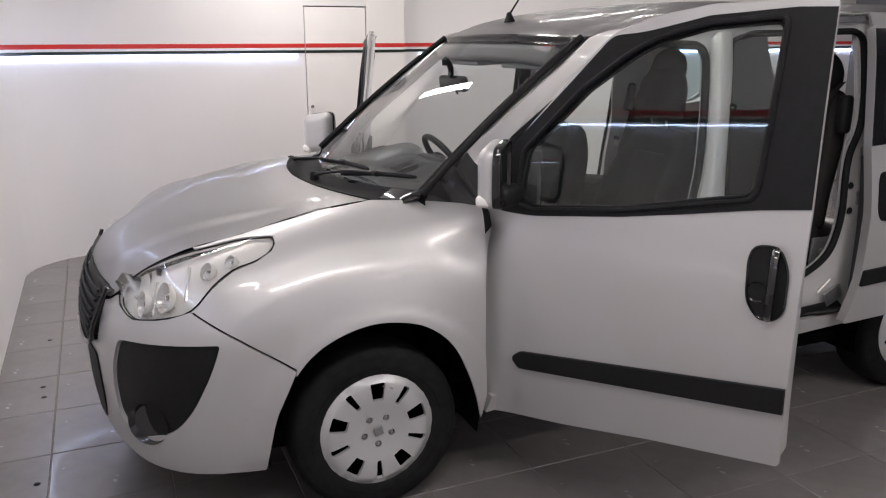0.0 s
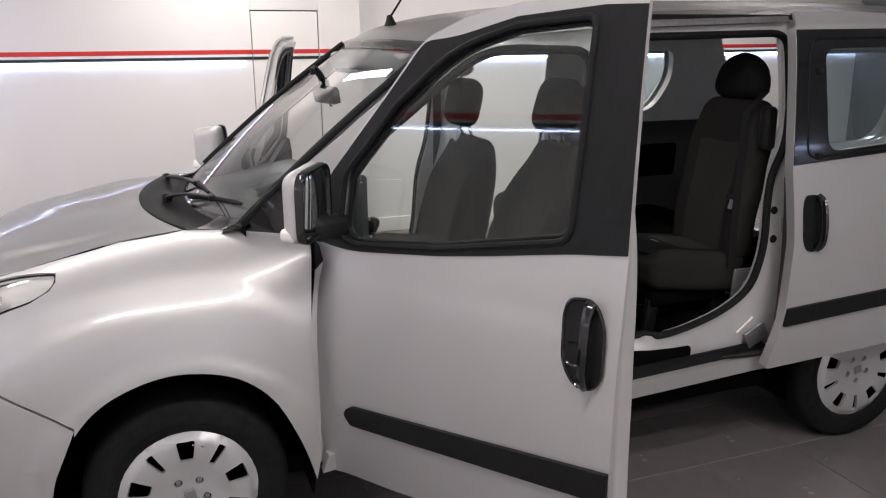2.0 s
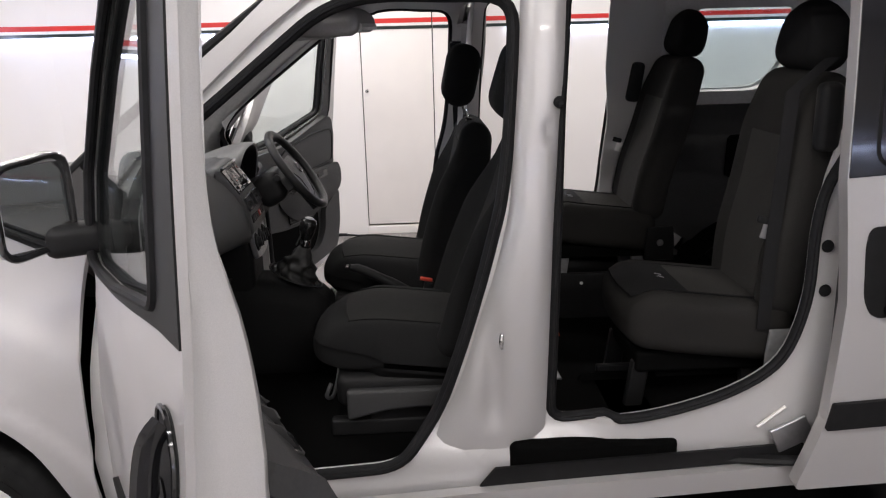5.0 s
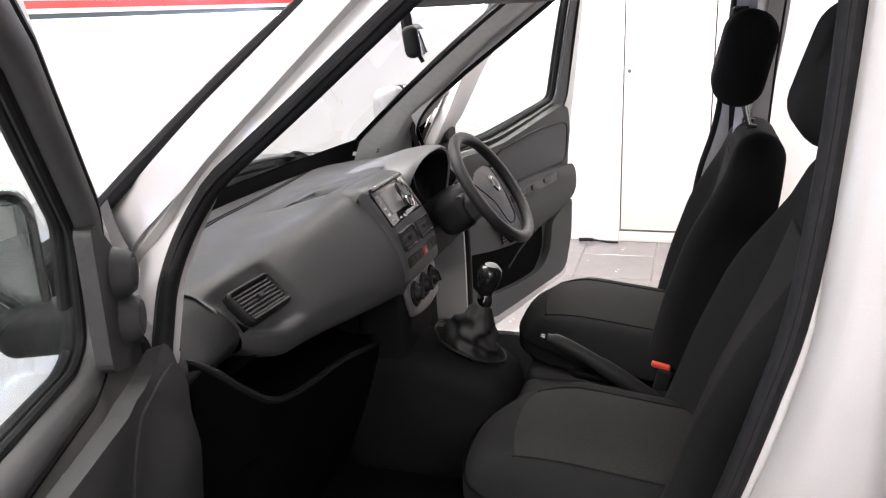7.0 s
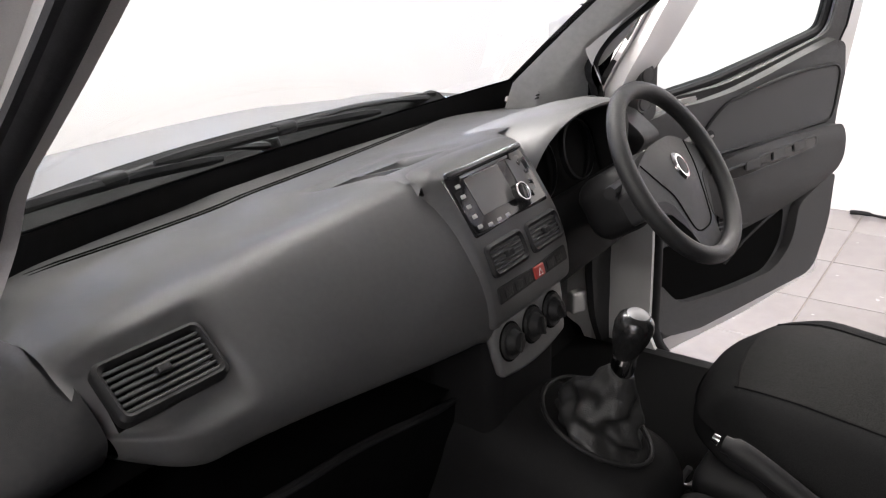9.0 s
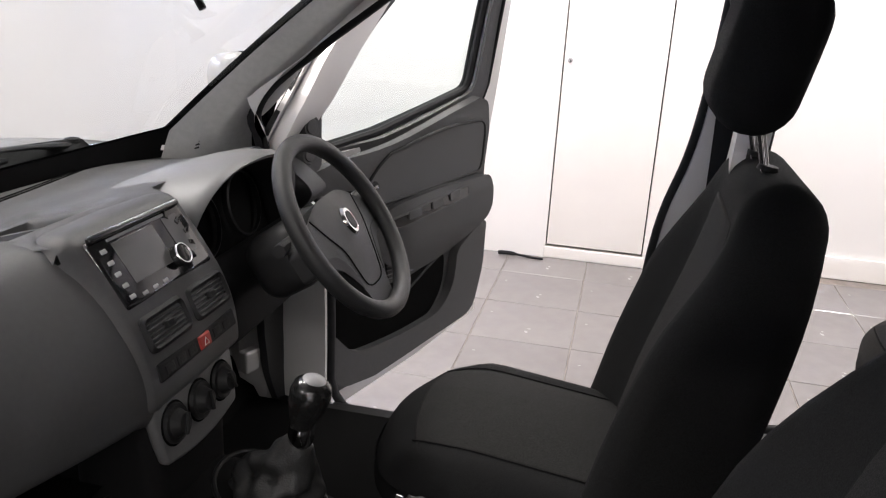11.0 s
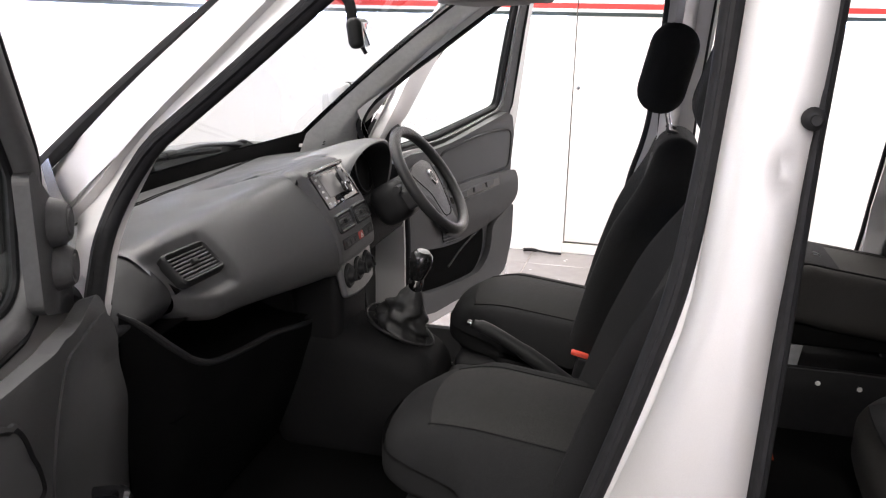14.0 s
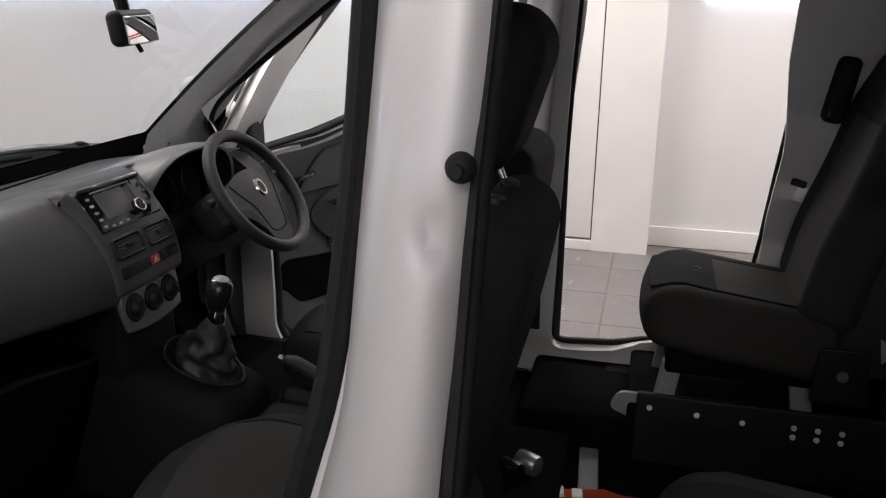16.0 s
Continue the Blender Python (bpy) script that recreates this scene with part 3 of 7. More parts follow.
def fenders(side):
    rim = [(a, c - 0.001) for a, b, c in [(0.427, 0, 1.106)] + CREST[14:5:-1]]
    lamp_side = [(-0.314, 1.043), (-0.314, 1.024), (-0.331, 1.005), (-0.388, 0.977), (-0.472, 0.955), (-0.545, 0.911), (-0.617, 0.844)]
    line = rim + [(-0.612, 1.0075), (-0.512, 1.0245), (-0.431, 1.0355), (-0.358, 1.0425)] + lamp_side + [(-0.479, 0.758), (-0.297, 0.630)] + ARCH_LINE[40::-1] + [(0.415, 0.40), (0.402, 0.55), (0.402, 0.85), (0.416, 1.0)]
    # finer rows towards the crest
    def spread(a, b):
        top, low = lerp_table(CREST_Z, a) + 0.0005, 0.60
        return b if b < low else low + math.asin(min(1.0, (b - low) / (top - low))) * 0.35
    def wing(a, w):
        top, low = lerp_table(CREST_Z, a) + 0.0005, 0.60
        return flank(side)(a, w if w < low else low + (top - low) * math.sin(min((w - low) / 0.35, math.pi / 2)))
    dense = []
    for p, q in zip(line, line[1:] + line[:1]):
        n = max(1, int(math.hypot(q[0] - p[0], q[1] - p[1]) / 0.025))
        dense += [(p[0] + (q[0] - p[0]) * k / n, p[1] + (q[1] - p[1]) * k / n) for k in range(n)]
    panel("front_wing", [(a, spread(a, b)) for a, b in dense], wing, SILVER, car, 0.012, 0.018, flip=side > 0)
    # bumper: from the wheel arch to the middle of the nose
    low = [(-0.408, 0.25), (-0.55, 0.255), (-0.70, 0.26), (-0.90, 0.27), (-1.1, 0.28), (-1.574, 0.285)]
    top = [(-1.574, 0.62), (-1.25, 0.62), (-1.13, 0.66), (-1.10, 0.80), (-1.04, 0.808), (-0.985, 0.828)]
    fog = rounded([(-0.94, 0.715, 0.03), (-0.85, 0.728, 0.05), (-0.69, 0.738, 0.1), (-0.533, 0.738, 0.012), (-0.561, 0.647, 0.1), (-0.631, 0.496, 0.12), (-0.716, 0.405, 0.1), (-0.87, 0.375, 0.1), (-0.985, 0.42, 0.1), (-1.0, 0.56, 0.08)])
    lamp_low = [(p[0], p[1] - 0.005) for p in LAMP[9:13]]
    line = low + top + lamp_low + [(-0.479, 0.750), (-0.299, 0.622)] + ARCH_LINE[45:]
    panel("front_bumper", line, flank(side), SILVER, car, 0.012, 0.05, [fog], side > 0, "silver painted front bumper")
    pocket = panel("fog_lamp_cover", [(-0.77 + (p[0] + 0.77) * 0.99, 0.56 + (p[1] - 0.56) * 0.99) for p in fog], flank(side, 0.012), BLACK_PLASTIC, car, 0.03, 0.06, flip=side > 0, label="matt black fog lamp surround")
    # round recess at the bottom of the surround
    c = flank(side, 0.0)(-0.80, 0.44)
    part("fog_recess", lathe([(0.075, 0.004), (0.07, 0.0), (0.06, -0.012), (0.0, -0.014)], look(c + Vector((0, 0, 0)), c + Vector((0.6, -side * 0.8, 0.0)))), BLACK_GLOSS, pocket)
    # lower black grille and number plate carrier on the nose
    panel("lower_grille", rounded([(-1.574, 0.33), (-1.2, 0.33), (-1.12, 0.42, 0.05), (-1.15, 0.60, 0.03), (-1.574, 0.62)]), flank(side, -0.006), BLACK_PLASTIC, car, 0.03, 0.08, flip=side > 0)
    panel("upper_grille", rounded([(-1.574, 0.63), (-1.27, 0.63), (-1.14, 0.68, 0.03), (-1.09, 0.80, 0.02), (-1.09, 0.835), (-1.2, 0.85), (-1.574, 0.86)]), flank(side, -0.012), BLACK_PLASTIC, car, 0.03, 0.08, flip=side > 0)
    for k in range(6):
        z = 0.665 + k * 0.03
        pts = [flank(side, -0.018)(s, z) for s in (-1.13 - 0.012 * (5 - k), -1.25, -1.4, -1.57)]
        part("grille_bar", tube(pts, 0.006, 6), BLACK_PLASTIC, car)
    pts = [flank(side, -0.02)(s, z) for s, z in ((-1.085, 0.85), (-1.12, 0.72), (-1.15, 0.655), (-1.25, 0.625), (-1.4, 0.62), (-1.57, 0.62))]
    part("grille_trim", tube(curve(pts, 4), 0.009, 8), BLACK_GLOSS, car, "glossy black strip round the grille")
    # headlamp
    lamp = panel("headlight", [(p[0], p[1]) for p in curve([(a, b, 0) for a, b in LAMP], 3, True)], flank(side, 0.004), LENS, car, 0.004, 0.05, flip=side > 0, label="clear headlight with chrome reflectors")
    inner = [(-0.66 + (p.x + 0.66) * 0.998, 0.93 + (p.y - 0.93) * 0.995) for p in curve([(a, b, 0) for a, b in LAMP], 3, True)]

    def bowl(s, z):
        d = min(1.0, max(0.0, 1 - ((s + 0.74) / 0.36) ** 2)) * 0.022
        return flank(side, 0.012 + d)(s, z)
    panel("reflector", inner, bowl, LAMP_SILVER, lamp, 0.006, 0.03, flip=side > 0)
    lens_line = [(p.x, p.y) for p in curve([(a, b, 0) for a, b in LAMP], 3, True)]
    part("lamp_rim", loft([[flank(side, d)(*p) for p in lens_line + lens_line[:1]] for d in (0.005, 0.010, 0.018)], False, closed=False), LAMP_SILVER, lamp)
    part("lamp_seal", tube([flank(side, 0.006)(p.x, p.y) for p in curve([(a, b, 0) for a, b in LAMP], 3, True)], 0.003, 6, True), RUBBER, lamp)
    for s, z, r in ((-0.815, 0.852, 0.044), (-0.715, 0.884, 0.052), (-0.543, 0.965, 0.030), (-0.451, 0.988, 0.024)):
        o = flank(side, 0.036)(s, z)
        q = flank(side, 0.0)(s, z)
        way = (q - o).normalized()
        m = look(o, o - (way * 0.4 + Vector((-0.8, 0, 0)) * 0.6))
        part("lamp_bowl", lathe([(r, 0.038), (r * 0.96, 0.038), (r * 0.9, 0.02), (r * 0.6, 0.004), (r * 0.25, 0.0), (0.0, 0.0)], m, 28), LAMP_CHROME, lamp)
        part("bulb", lathe([(0.0, 0.034), (r * 0.16, 0.032), (r * 0.2, 0.02), (r * 0.2, 0.0)], m, 14), CHROME, lamp)
    for s0, z0, s1, z1 in ((-0.80, 0.82, -0.80, 0.915), (-0.66, 0.88, -0.655, 0.975), (-0.92, 0.85, -0.70, 0.86)):
        part("lamp_rib", tube([flank(side, 0.03)(s0 + (s1 - s0) * k / 6, z0 + (z1 - z0) * k / 6) for k in range(7)], 0.006, 8), LAMP_CHROME, lamp)


for side in (-1, 1):
    fenders(side)


# bonnet
HOOD_MID = [(0.0, 1.122, -0.07), (0.25, 1.102, -0.25), (0.5, 1.050, -0.52), (0.7, 0.988, -0.72), (0.85, 0.915, -0.845), (1.0, 0.83, -0.915)]


edge_line = curve([Vector(body(a - 0.002, b)) for a, b in EDGE], 4)


def hood(u, v):
    """u from the screen to the grille, v from edge to edge."""
    e = edge_line[round(u * (len(edge_line) - 1))]
    y = (2 * v - 1)
    mid_z = lerp_table([(a, b) for a, b, c in HOOD_MID], u)
    mid_x = lerp_table([(a, c) for a, b, c in HOOD_MID], u)
    w = abs(y) ** 2.4
    step = 0.013 * (1 - smooth(0.80 - 0.16 * u - 0.035, 0.80 - 0.16 * u + 0.035, abs(y))) * math.sin(math.pi * min(1.0, u * 1.02)) ** 0.7
    return Vector((mid_x + (e.x - mid_x) * abs(y) ** 2.0, (abs(e.y) + 0.003) * y, mid_z + (e.z - mid_z) * w + step))


part("bonnet", surface(hood, 52, 72, -0.012), SILVER, car, "silver bonnet", sharp=60)


# windscreen and black scuttle
def screen(u, v, out=0.0):
    """u from the scuttle to the roof, v across."""
    y = 2 * v - 1
    xb, zb, yb = 0.092 + 0.14 * y * y, 1.106 + 0.034 * y * y, 0.715
    xt, zt, yt = 0.872 + 0.045 * y * y, 1.705 - 0.015 * y * y, 0.655
    b = math.sin(math.pi * u) * 0.022 * (1 - 0.3 * y * y)
    return Vector((xb + (xt - xb) * u - b * 0.6 - out * 0.6, (yb + (yt - yb) * u) * y, zb + (zt - zb) * u + b * 0.8 + out * 0.8))


windscreen = part("windscreen", surface(lambda u, v: screen(u, v), 40, 48), SCREEN_GLASS, car, "clear laminated windscreen")
windscreen.visible_shadow = False
part("screen_band", surface(lambda u, v: screen(0.945 + 0.06 * u, v, 0.002), 2, 20, 0.003), BLACK_GLOSS, windscreen)
part("screen_band", surface(lambda u, v: screen(0.03 * u - 0.005, v, 0.002), 2, 20, 0.003), BLACK_GLOSS, windscreen)
part("screen_base", surface(lambda u, v: screen(0.0, v) + Vector((0.012, 0, 0.012 - 0.10 * u)), 2, 20, 0.006), BLACK_PLASTIC, windscreen)
for side in (0, 1):
    part("screen_band", surface(lambda u, v: screen(u, (0.03 * v) if side == 0 else 1 - 0.03 * v, 0.002), 16, 2, 0.003), BLACK_GLOSS, windscreen)
    part("screen_moulding", tube([screen(k / 14, side * 1.0 + (0.004 if side else -0.004), 0.006) for k in range(15)], 0.014, 8), RUBBER, windscreen)


def scuttle(u, v):
    a, b = hood(0.0, v), screen(0.02, v)
    dip = math.sin(math.pi * u) * 0.035
    return a.lerp(b, u) + Vector((0, 0, 0.004 * (1 - u) - dip))


part("scuttle_panel", surface(scuttle, 8, 24, -0.01), BLACK_PLASTIC, car, "matt black scuttle panel under the windscreen")
for side in (-1, 1):
    # black corner between wing, screen and mirror: ruled from the edge of the wing up to the foot of the screen pillar
    low = curve([Vector(body(a, b)) + Vector((0, 0, 0.002)) for a, b in ((0.062, 1.118), (0.12, 1.117), (0.18, 1.115), (0.28, 1.111), (0.36, 1.108), (0.425, 1.105))] + [Vector((0.440, -0.776, 1.165)), Vector((0.462, -0.766, 1.225))], 4)
    high = curve([screen(0.02, 0.13, 0.004), screen(0.022, 0.07, 0.004), screen(0.026, 0.02, 0.004), screen(0.06, -0.012, 0.004), screen(0.13, -0.014, 0.004), screen(0.18, -0.016, 0.004), screen(0.215, -0.018, 0.004), screen(0.25, -0.020, 0.004)], 4)
    rows = [[(p.lerp(q, t) - Vector((0, 0, 0.012 * math.sin(math.pi * t)))) for p, q in zip(low, high)] for t in (0.0, 0.1, 0.25, 0.4, 0.6, 0.8, 0.92, 1.0)]
    rows = [[Vector((p.x, -p.y * side, p.z)) for p in row] for row in rows]
    part("scuttle_corner", loft(rows, False, closed=False), BLACK_GLOSS, car, "glossy black corner piece beside the windscreen", sharp=60)
# wipers: arm and blade
for foot, (y0, u0), (y1, u1) in (((0.05, 0.60, 1.108), (0.31, 0.028), (-0.28, 0.092)), ((0.035, 0.08, 1.108), (-0.10, 0.03), (-0.62, 0.085))):
    a, b = screen(u0, 0.5 + y0 / 1.42, 0.010), screen(u1, 0.5 + y1 / 1.42, 0.010)
    mid = a.lerp(b, 0.5) + Vector((-0.006, 0, 0.010))
    foot = Vector(foot)
    w = part("wiper", tube(curve([foot, foot.lerp(mid, 0.3) + Vector((-0.01, 0, 0.01)), foot.lerp(mid, 0.65) + Vector((-0.008, 0, 0.012)), mid], 4), [0.012] * 3 + [0.008] * 10, 8, squash=0.7), BLACK_PLASTIC, car, "black windscreen wiper")
    part("blade", tube([a.lerp(b, k / 12) + Vector((-0.004, 0, 0.007 * math.sin(math.pi * k / 12))) for k in range(13)], [0.004] + [0.0068] * 11 + [0.004], 6, squash=1.4), RUBBER, w)
    part("blade_joint", rbox((0.026, 0.05, 0.022), 0.007, (1, 1, 1), Matrix.Translation(mid)), BLACK_PLASTIC, w)
    part("spindle", lathe([(0.0, 0.02), (0.016, 0.016), (0.02, 0.0), (0.02, -0.03)], pose(*foot), 16), BLACK_PLASTIC, w)



# roof
ROOF_MID = [(0.88, 1.708), (0.93, 1.748), (1.0, 1.773), (1.2, 1.812), (1.5, 1.842), (1.9, 1.86), (2.6, 1.862), (3.3, 1.84), (3.5, 1.80)]
ROOF_EDGE = [(0.88, 1.692), (1.0, 1.722), (1.2, 1.757), (1.5, 1.785), (1.9, 1.80), (2.6, 1.80), (3.3, 1.78), (3.5, 1.74)]


def roof(u, v):
    y = 2 * v - 1
    x = 0.878 + 2.252 * u
    xx = x + 0.045 * y * y * max(0.0, 1 - u * 6)
    ze = lerp_table(ROOF_EDGE, x)
    w = -body(x, ze)[1] - 0.012
    if u < 0.06:
        w = w + (0.662 - w) * (1 - u / 0.06)
    ridge = 0.006 * (math.exp(-((abs(y) - 0.80) / 0.05) ** 2))
    return Vector((xx, w * y, ze + (lerp_table(ROOF_MID, x) - ze) * (1 - abs(y) ** 2.6) - ridge))


part("roof", surface(roof, 60, 36, -0.015), SILVER, car, "silver roof", sharp=60)
part("headliner", surface(lambda u, v: roof(0.01 + 0.97 * u, 0.06 + 0.88 * v) - Vector((0, 0, 0.055)), 20, 14, 0.01), HEADLINER, car, "light grey cloth headliner")
antenna = part("aerial", lathe([(0.0, 0.045), (0.01, 0.043), (0.018, 0.02), (0.028, 0.0)], pose(0.96, 0.02, 1.762, 0, -6, 0), 16), BLACK_PLASTIC, car, "black roof aerial")
part("rod", tube([(0.955, 0.02, 1.79), (1.03, 0.02, 1.90), (1.16, 0.02, 2.08)], [0.005, 0.004, 0.003], 8), RUBBER, antenna)


# body side with the two door openings
FRONT_HOLE = rounded([(0.56, 0.52, 0.06), (0.62, 0.455, 0.09), (1.15, 0.49, 0.06), (1.26, 0.63, 0.1), (1.345, 0.88, 0.15), (1.40, 1.08, 0.1), (1.432, 1.20, 0.1), (1.455, 1.40, 0.1), (1.468, 1.685, 0.08), (1.20, 1.69, 0.15), (1.02, 1.665, 0.10), (0.70, 1.412), (0.605, 1.338), (0.522, 1.265, 0.04), (0.502, 1.20, 0.04), (0.528, 1.05, 0.1), (0.553, 0.83, 0.1)])
REAR_HOLE = rounded([(1.550, 0.595, 0.05), (1.82, 0.615, 0.1), (2.01, 0.672, 0.15), (2.135, 0.75, 0.15), (2.187, 0.90, 0.15), (2.197, 1.10, 0.1), (2.217, 1.20, 0.06), (2.285, 1.31, 0.08), (2.30, 1.45), (2.295, 1.735, 0.07), (1.595, 1.72, 0.06), (1.575, 1.4), (1.56, 1.0)])
REAR_HOLE_R = rounded([(1.485, 0.545, 0.05), (1.755, 0.565, 0.1), (1.93, 0.63, 0.12), (2.03, 0.74, 0.1), (2.052, 0.92), (2.065, 1.09), (2.078, 1.25), (2.088, 1.42), (2.09, 1.735, 0.07), (1.53, 1.72, 0.06), (1.51, 1.4), (1.495, 1.0)])
QUARTER = rounded([(2.41, 1.305, 0.05), (2.76, 1.305, 0.10), (2.875, 1.50, 0.1), (2.86, 1.655, 0.05), (2.41, 1.655, 0.04)])
SIDE_LINE = [(0.40, 0.325), (0.9, 0.35), (1.5, 0.385), (2.1, 0.42), (2.33, 0.43), (2.36, 0.52), (2.45, 0.64), (2.6, 0.73), (2.76, 0.755), (2.92, 0.73), (3.06, 0.64), (3.14, 0.52), (3.17, 0.42), (3.5, 0.44), (3.52, 0.9), (3.40, 1.22), (3.24, 1.55), (3.17, 1.73), (3.10, 1.78), (2.6, 1.797), (1.9, 1.797), (1.5, 1.782), (1.2, 1.749), (1.0, 1.722), (0.92, 1.70), (0.80, 1.60), (0.54, 1.395), (0.41, 1.285), (0.42, 1.18), (0.43, 1.10), (0.40, 0.7)]


PILLAR_FRONT = [(0.515, 1.20), (0.66, 1.29), (0.88, 1.365), (1.08, 1.425), (1.20, 1.450), (1.33, 1.460), (1.54, 1.475), (1.76, 1.485)]
PILLAR_REAR = [(0.515, 1.535), (0.70, 1.54), (1.14, 1.555), (1.33, 1.57), (1.54, 1.59), (1.76, 1.60)]


def frame_inset(s, z):
    """How far the door frame lies behind the skin: deeper along the centre pillar."""
    return 0.05 + 0.045 * smooth(1.10, 1.30, s) * (1 - smooth(1.62, 1.75, s)) * (1 - smooth(1.70, 1.755, z)) * smooth(0.50, 0.60, z)


def pillar_inset(s, z):
    a, b = lerp_table(PILLAR_FRONT, z), lerp_table(PILLAR_REAR, z)
    u = 2 * (s - a) / (b - a) - 1
    dent = 0.007 * math.exp(-((s - 1.54) / 0.012) ** 2 - ((z - 1.355) / 0.03) ** 2)
    foot = 0.018 * math.exp(-((s - 1.40) / 0.03) ** 2) * (1 - smooth(0.75, 0.98, z)) * smooth(0.56, 0.66, z)
    return 0.062 + 0.026 * abs(u) ** 3.5 + dent + foot


def body_side(side):
    def f(s, z):
        return flank(side, frame_inset(s, z))(s, z)

    def g(s, z):
        return flank(side, pillar_inset(s, z))(s, z)
    def fit_side(p):
        if side < 0:
            return p
        back = smooth(1.9, 2.1, p[0])
        if p[0] < 1.1 and p[1] > 0.95:
            return (p[0] - (0.055 + 0.045 * (1 - smooth(1.18, 1.36, p[1])) * smooth(0.95, 1.05, p[1])) * (1 - smooth(0.92, 1.1, p[0])) * smooth(0.95, 1.05, p[1]), p[1])
        return (p[0] - 0.065 * smooth(0.9, 1.4, p[0]) * (smooth(0.65, 1.1, p[1]) if p[0] < 1.5 else 1.0) - (0.085 + 0.095 * smooth(1.15, 1.4, p[1])) * back, p[1] - 0.05 * (1 - smooth(0.6, 1.1, p[1])))
    front_hole, rear_hole = [fit_side(p) for p in FRONT_HOLE], REAR_HOLE if side < 0 else REAR_HOLE_R
    frame_ob = panel("body_side", SIDE_LINE, f, SILVER_LIFTED, car, 0.035, 0.06, [front_hole, rear_hole, QUARTER], side > 0, "silver body side frame with door openings")
    for hole in (front_hole, rear_hole):
        pts = []
        for a, b in zip(hole, hole[1:] + hole[:1]):
            count = max(1, int(math.hypot(b[0] - a[0], b[1] - a[1]) / 0.03))
            pts += [flank(side, frame_inset(a[0], a[1]) + 0.004)(a[0] + (b[0] - a[0]) * k / count, a[1] + (b[1] - a[1]) * k / count) for k in range(count)]
        sl = part("door_seal", tube(pts, 0.016 if hole is front_hole else 0.014 if side < 0 else 0.010, 10, True), RUBBER, frame_ob, "thick black rubber door seal")
        part("seal_lip", tube([p + Vector((0, side * 0.014, 0)) for p in pts], 0.006, 6, True), RUBBER, sl)
    # outer skin: sill, A pillar with roof rail, B pillar face, rear quarter
    panel("sill", rounded([(0.42, 0.318), (0.9, 0.343), (1.5, 0.378), (2.33, 0.423), (2.33, 0.485, 0.02), (1.5, 0.445), (0.9, 0.405), (0.44, 0.385)]), flank(side, 0.004), SILVER, car, 0.03, 0.08, flip=side > 0)
    panel("a_pillar", rounded([(0.41, 1.195), (0.632, 1.395), (0.866, 1.598), (0.97, 1.676), (1.2, 1.728), (1.56, 1.755), (1.56, 1.79), (1.2, 1.762), (0.97, 1.724), (0.905, 1.70), (0.795, 1.602), (0.54, 1.402), (0.34, 1.243)]), flank(side, 0.03), SILVER, car, 0.02, 0.05, flip=side > 0, label="silver windscreen pillar")
    line = [(lerp_table(PILLAR_FRONT, 0.52 + 1.235 * k / 24), 0.52 + 1.235 * k / 24) for k in range(25)] + [(lerp_table(PILLAR_REAR, 1.755 - 1.235 * k / 24), 1.755 - 1.235 * k / 24) for k in range(25)]
    line = [fit_side(p) for p in line]
    panel("b_pillar", line, g, SILVER, car, 0.02, 0.022, flip=side > 0, label="silver centre pillar with door striker")
    panel("quarter_panel", rounded([(2.30, 0.43), (2.36, 0.52), (2.45, 0.64), (2.6, 0.73), (2.76, 0.755), (2.92, 0.73), (3.06, 0.64), (3.14, 0.52), (3.17, 0.42), (3.5, 0.44), (3.52, 0.9), (3.39, 1.25), (2.30, 1.25)]), flank(side, 0.0), SILVER, car, 0.012, 0.07, flip=side > 0)
    panel("quarter_panel", rounded([(2.30, 1.252), (3.39, 1.252), (3.24, 1.55), (3.17, 1.73), (3.10, 1.78), (2.6, 1.797), (2.30, 1.797)]), flank(side, 0.0), SILVER, car, 0.012, 0.07, [QUARTER], side > 0)
    g = panel("quarter_glass", [(2.64 + (a - 2.64) * 1.05, 1.48 + (b - 1.48) * 1.05) for a, b in QUARTER], flank(side, 0.016), TINT, car, 0.004, 0.1, flip=side > 0, label="tinted rear side window")
    g.visible_shadow = False
    # sliding door rails
    panel("slide_rail", rounded([(1.56, 1.742), (2.28, 1.765), (2.28, 1.787), (1.56, 1.767)]), flank(side, 0.012), STEEL, car, 0.012, 0.1, flip=side > 0, label="steel upper rail of the sliding door")
    panel("slide_rail", rounded([(1.36, 0.438), (2.25, 0.487), (2.2, 0.53), (1.40, 0.492)]), flank(side, 0.026), BLACK_PLASTIC, car, 0.008, 0.1, flip=side > 0, label="black lower track of the sliding door")


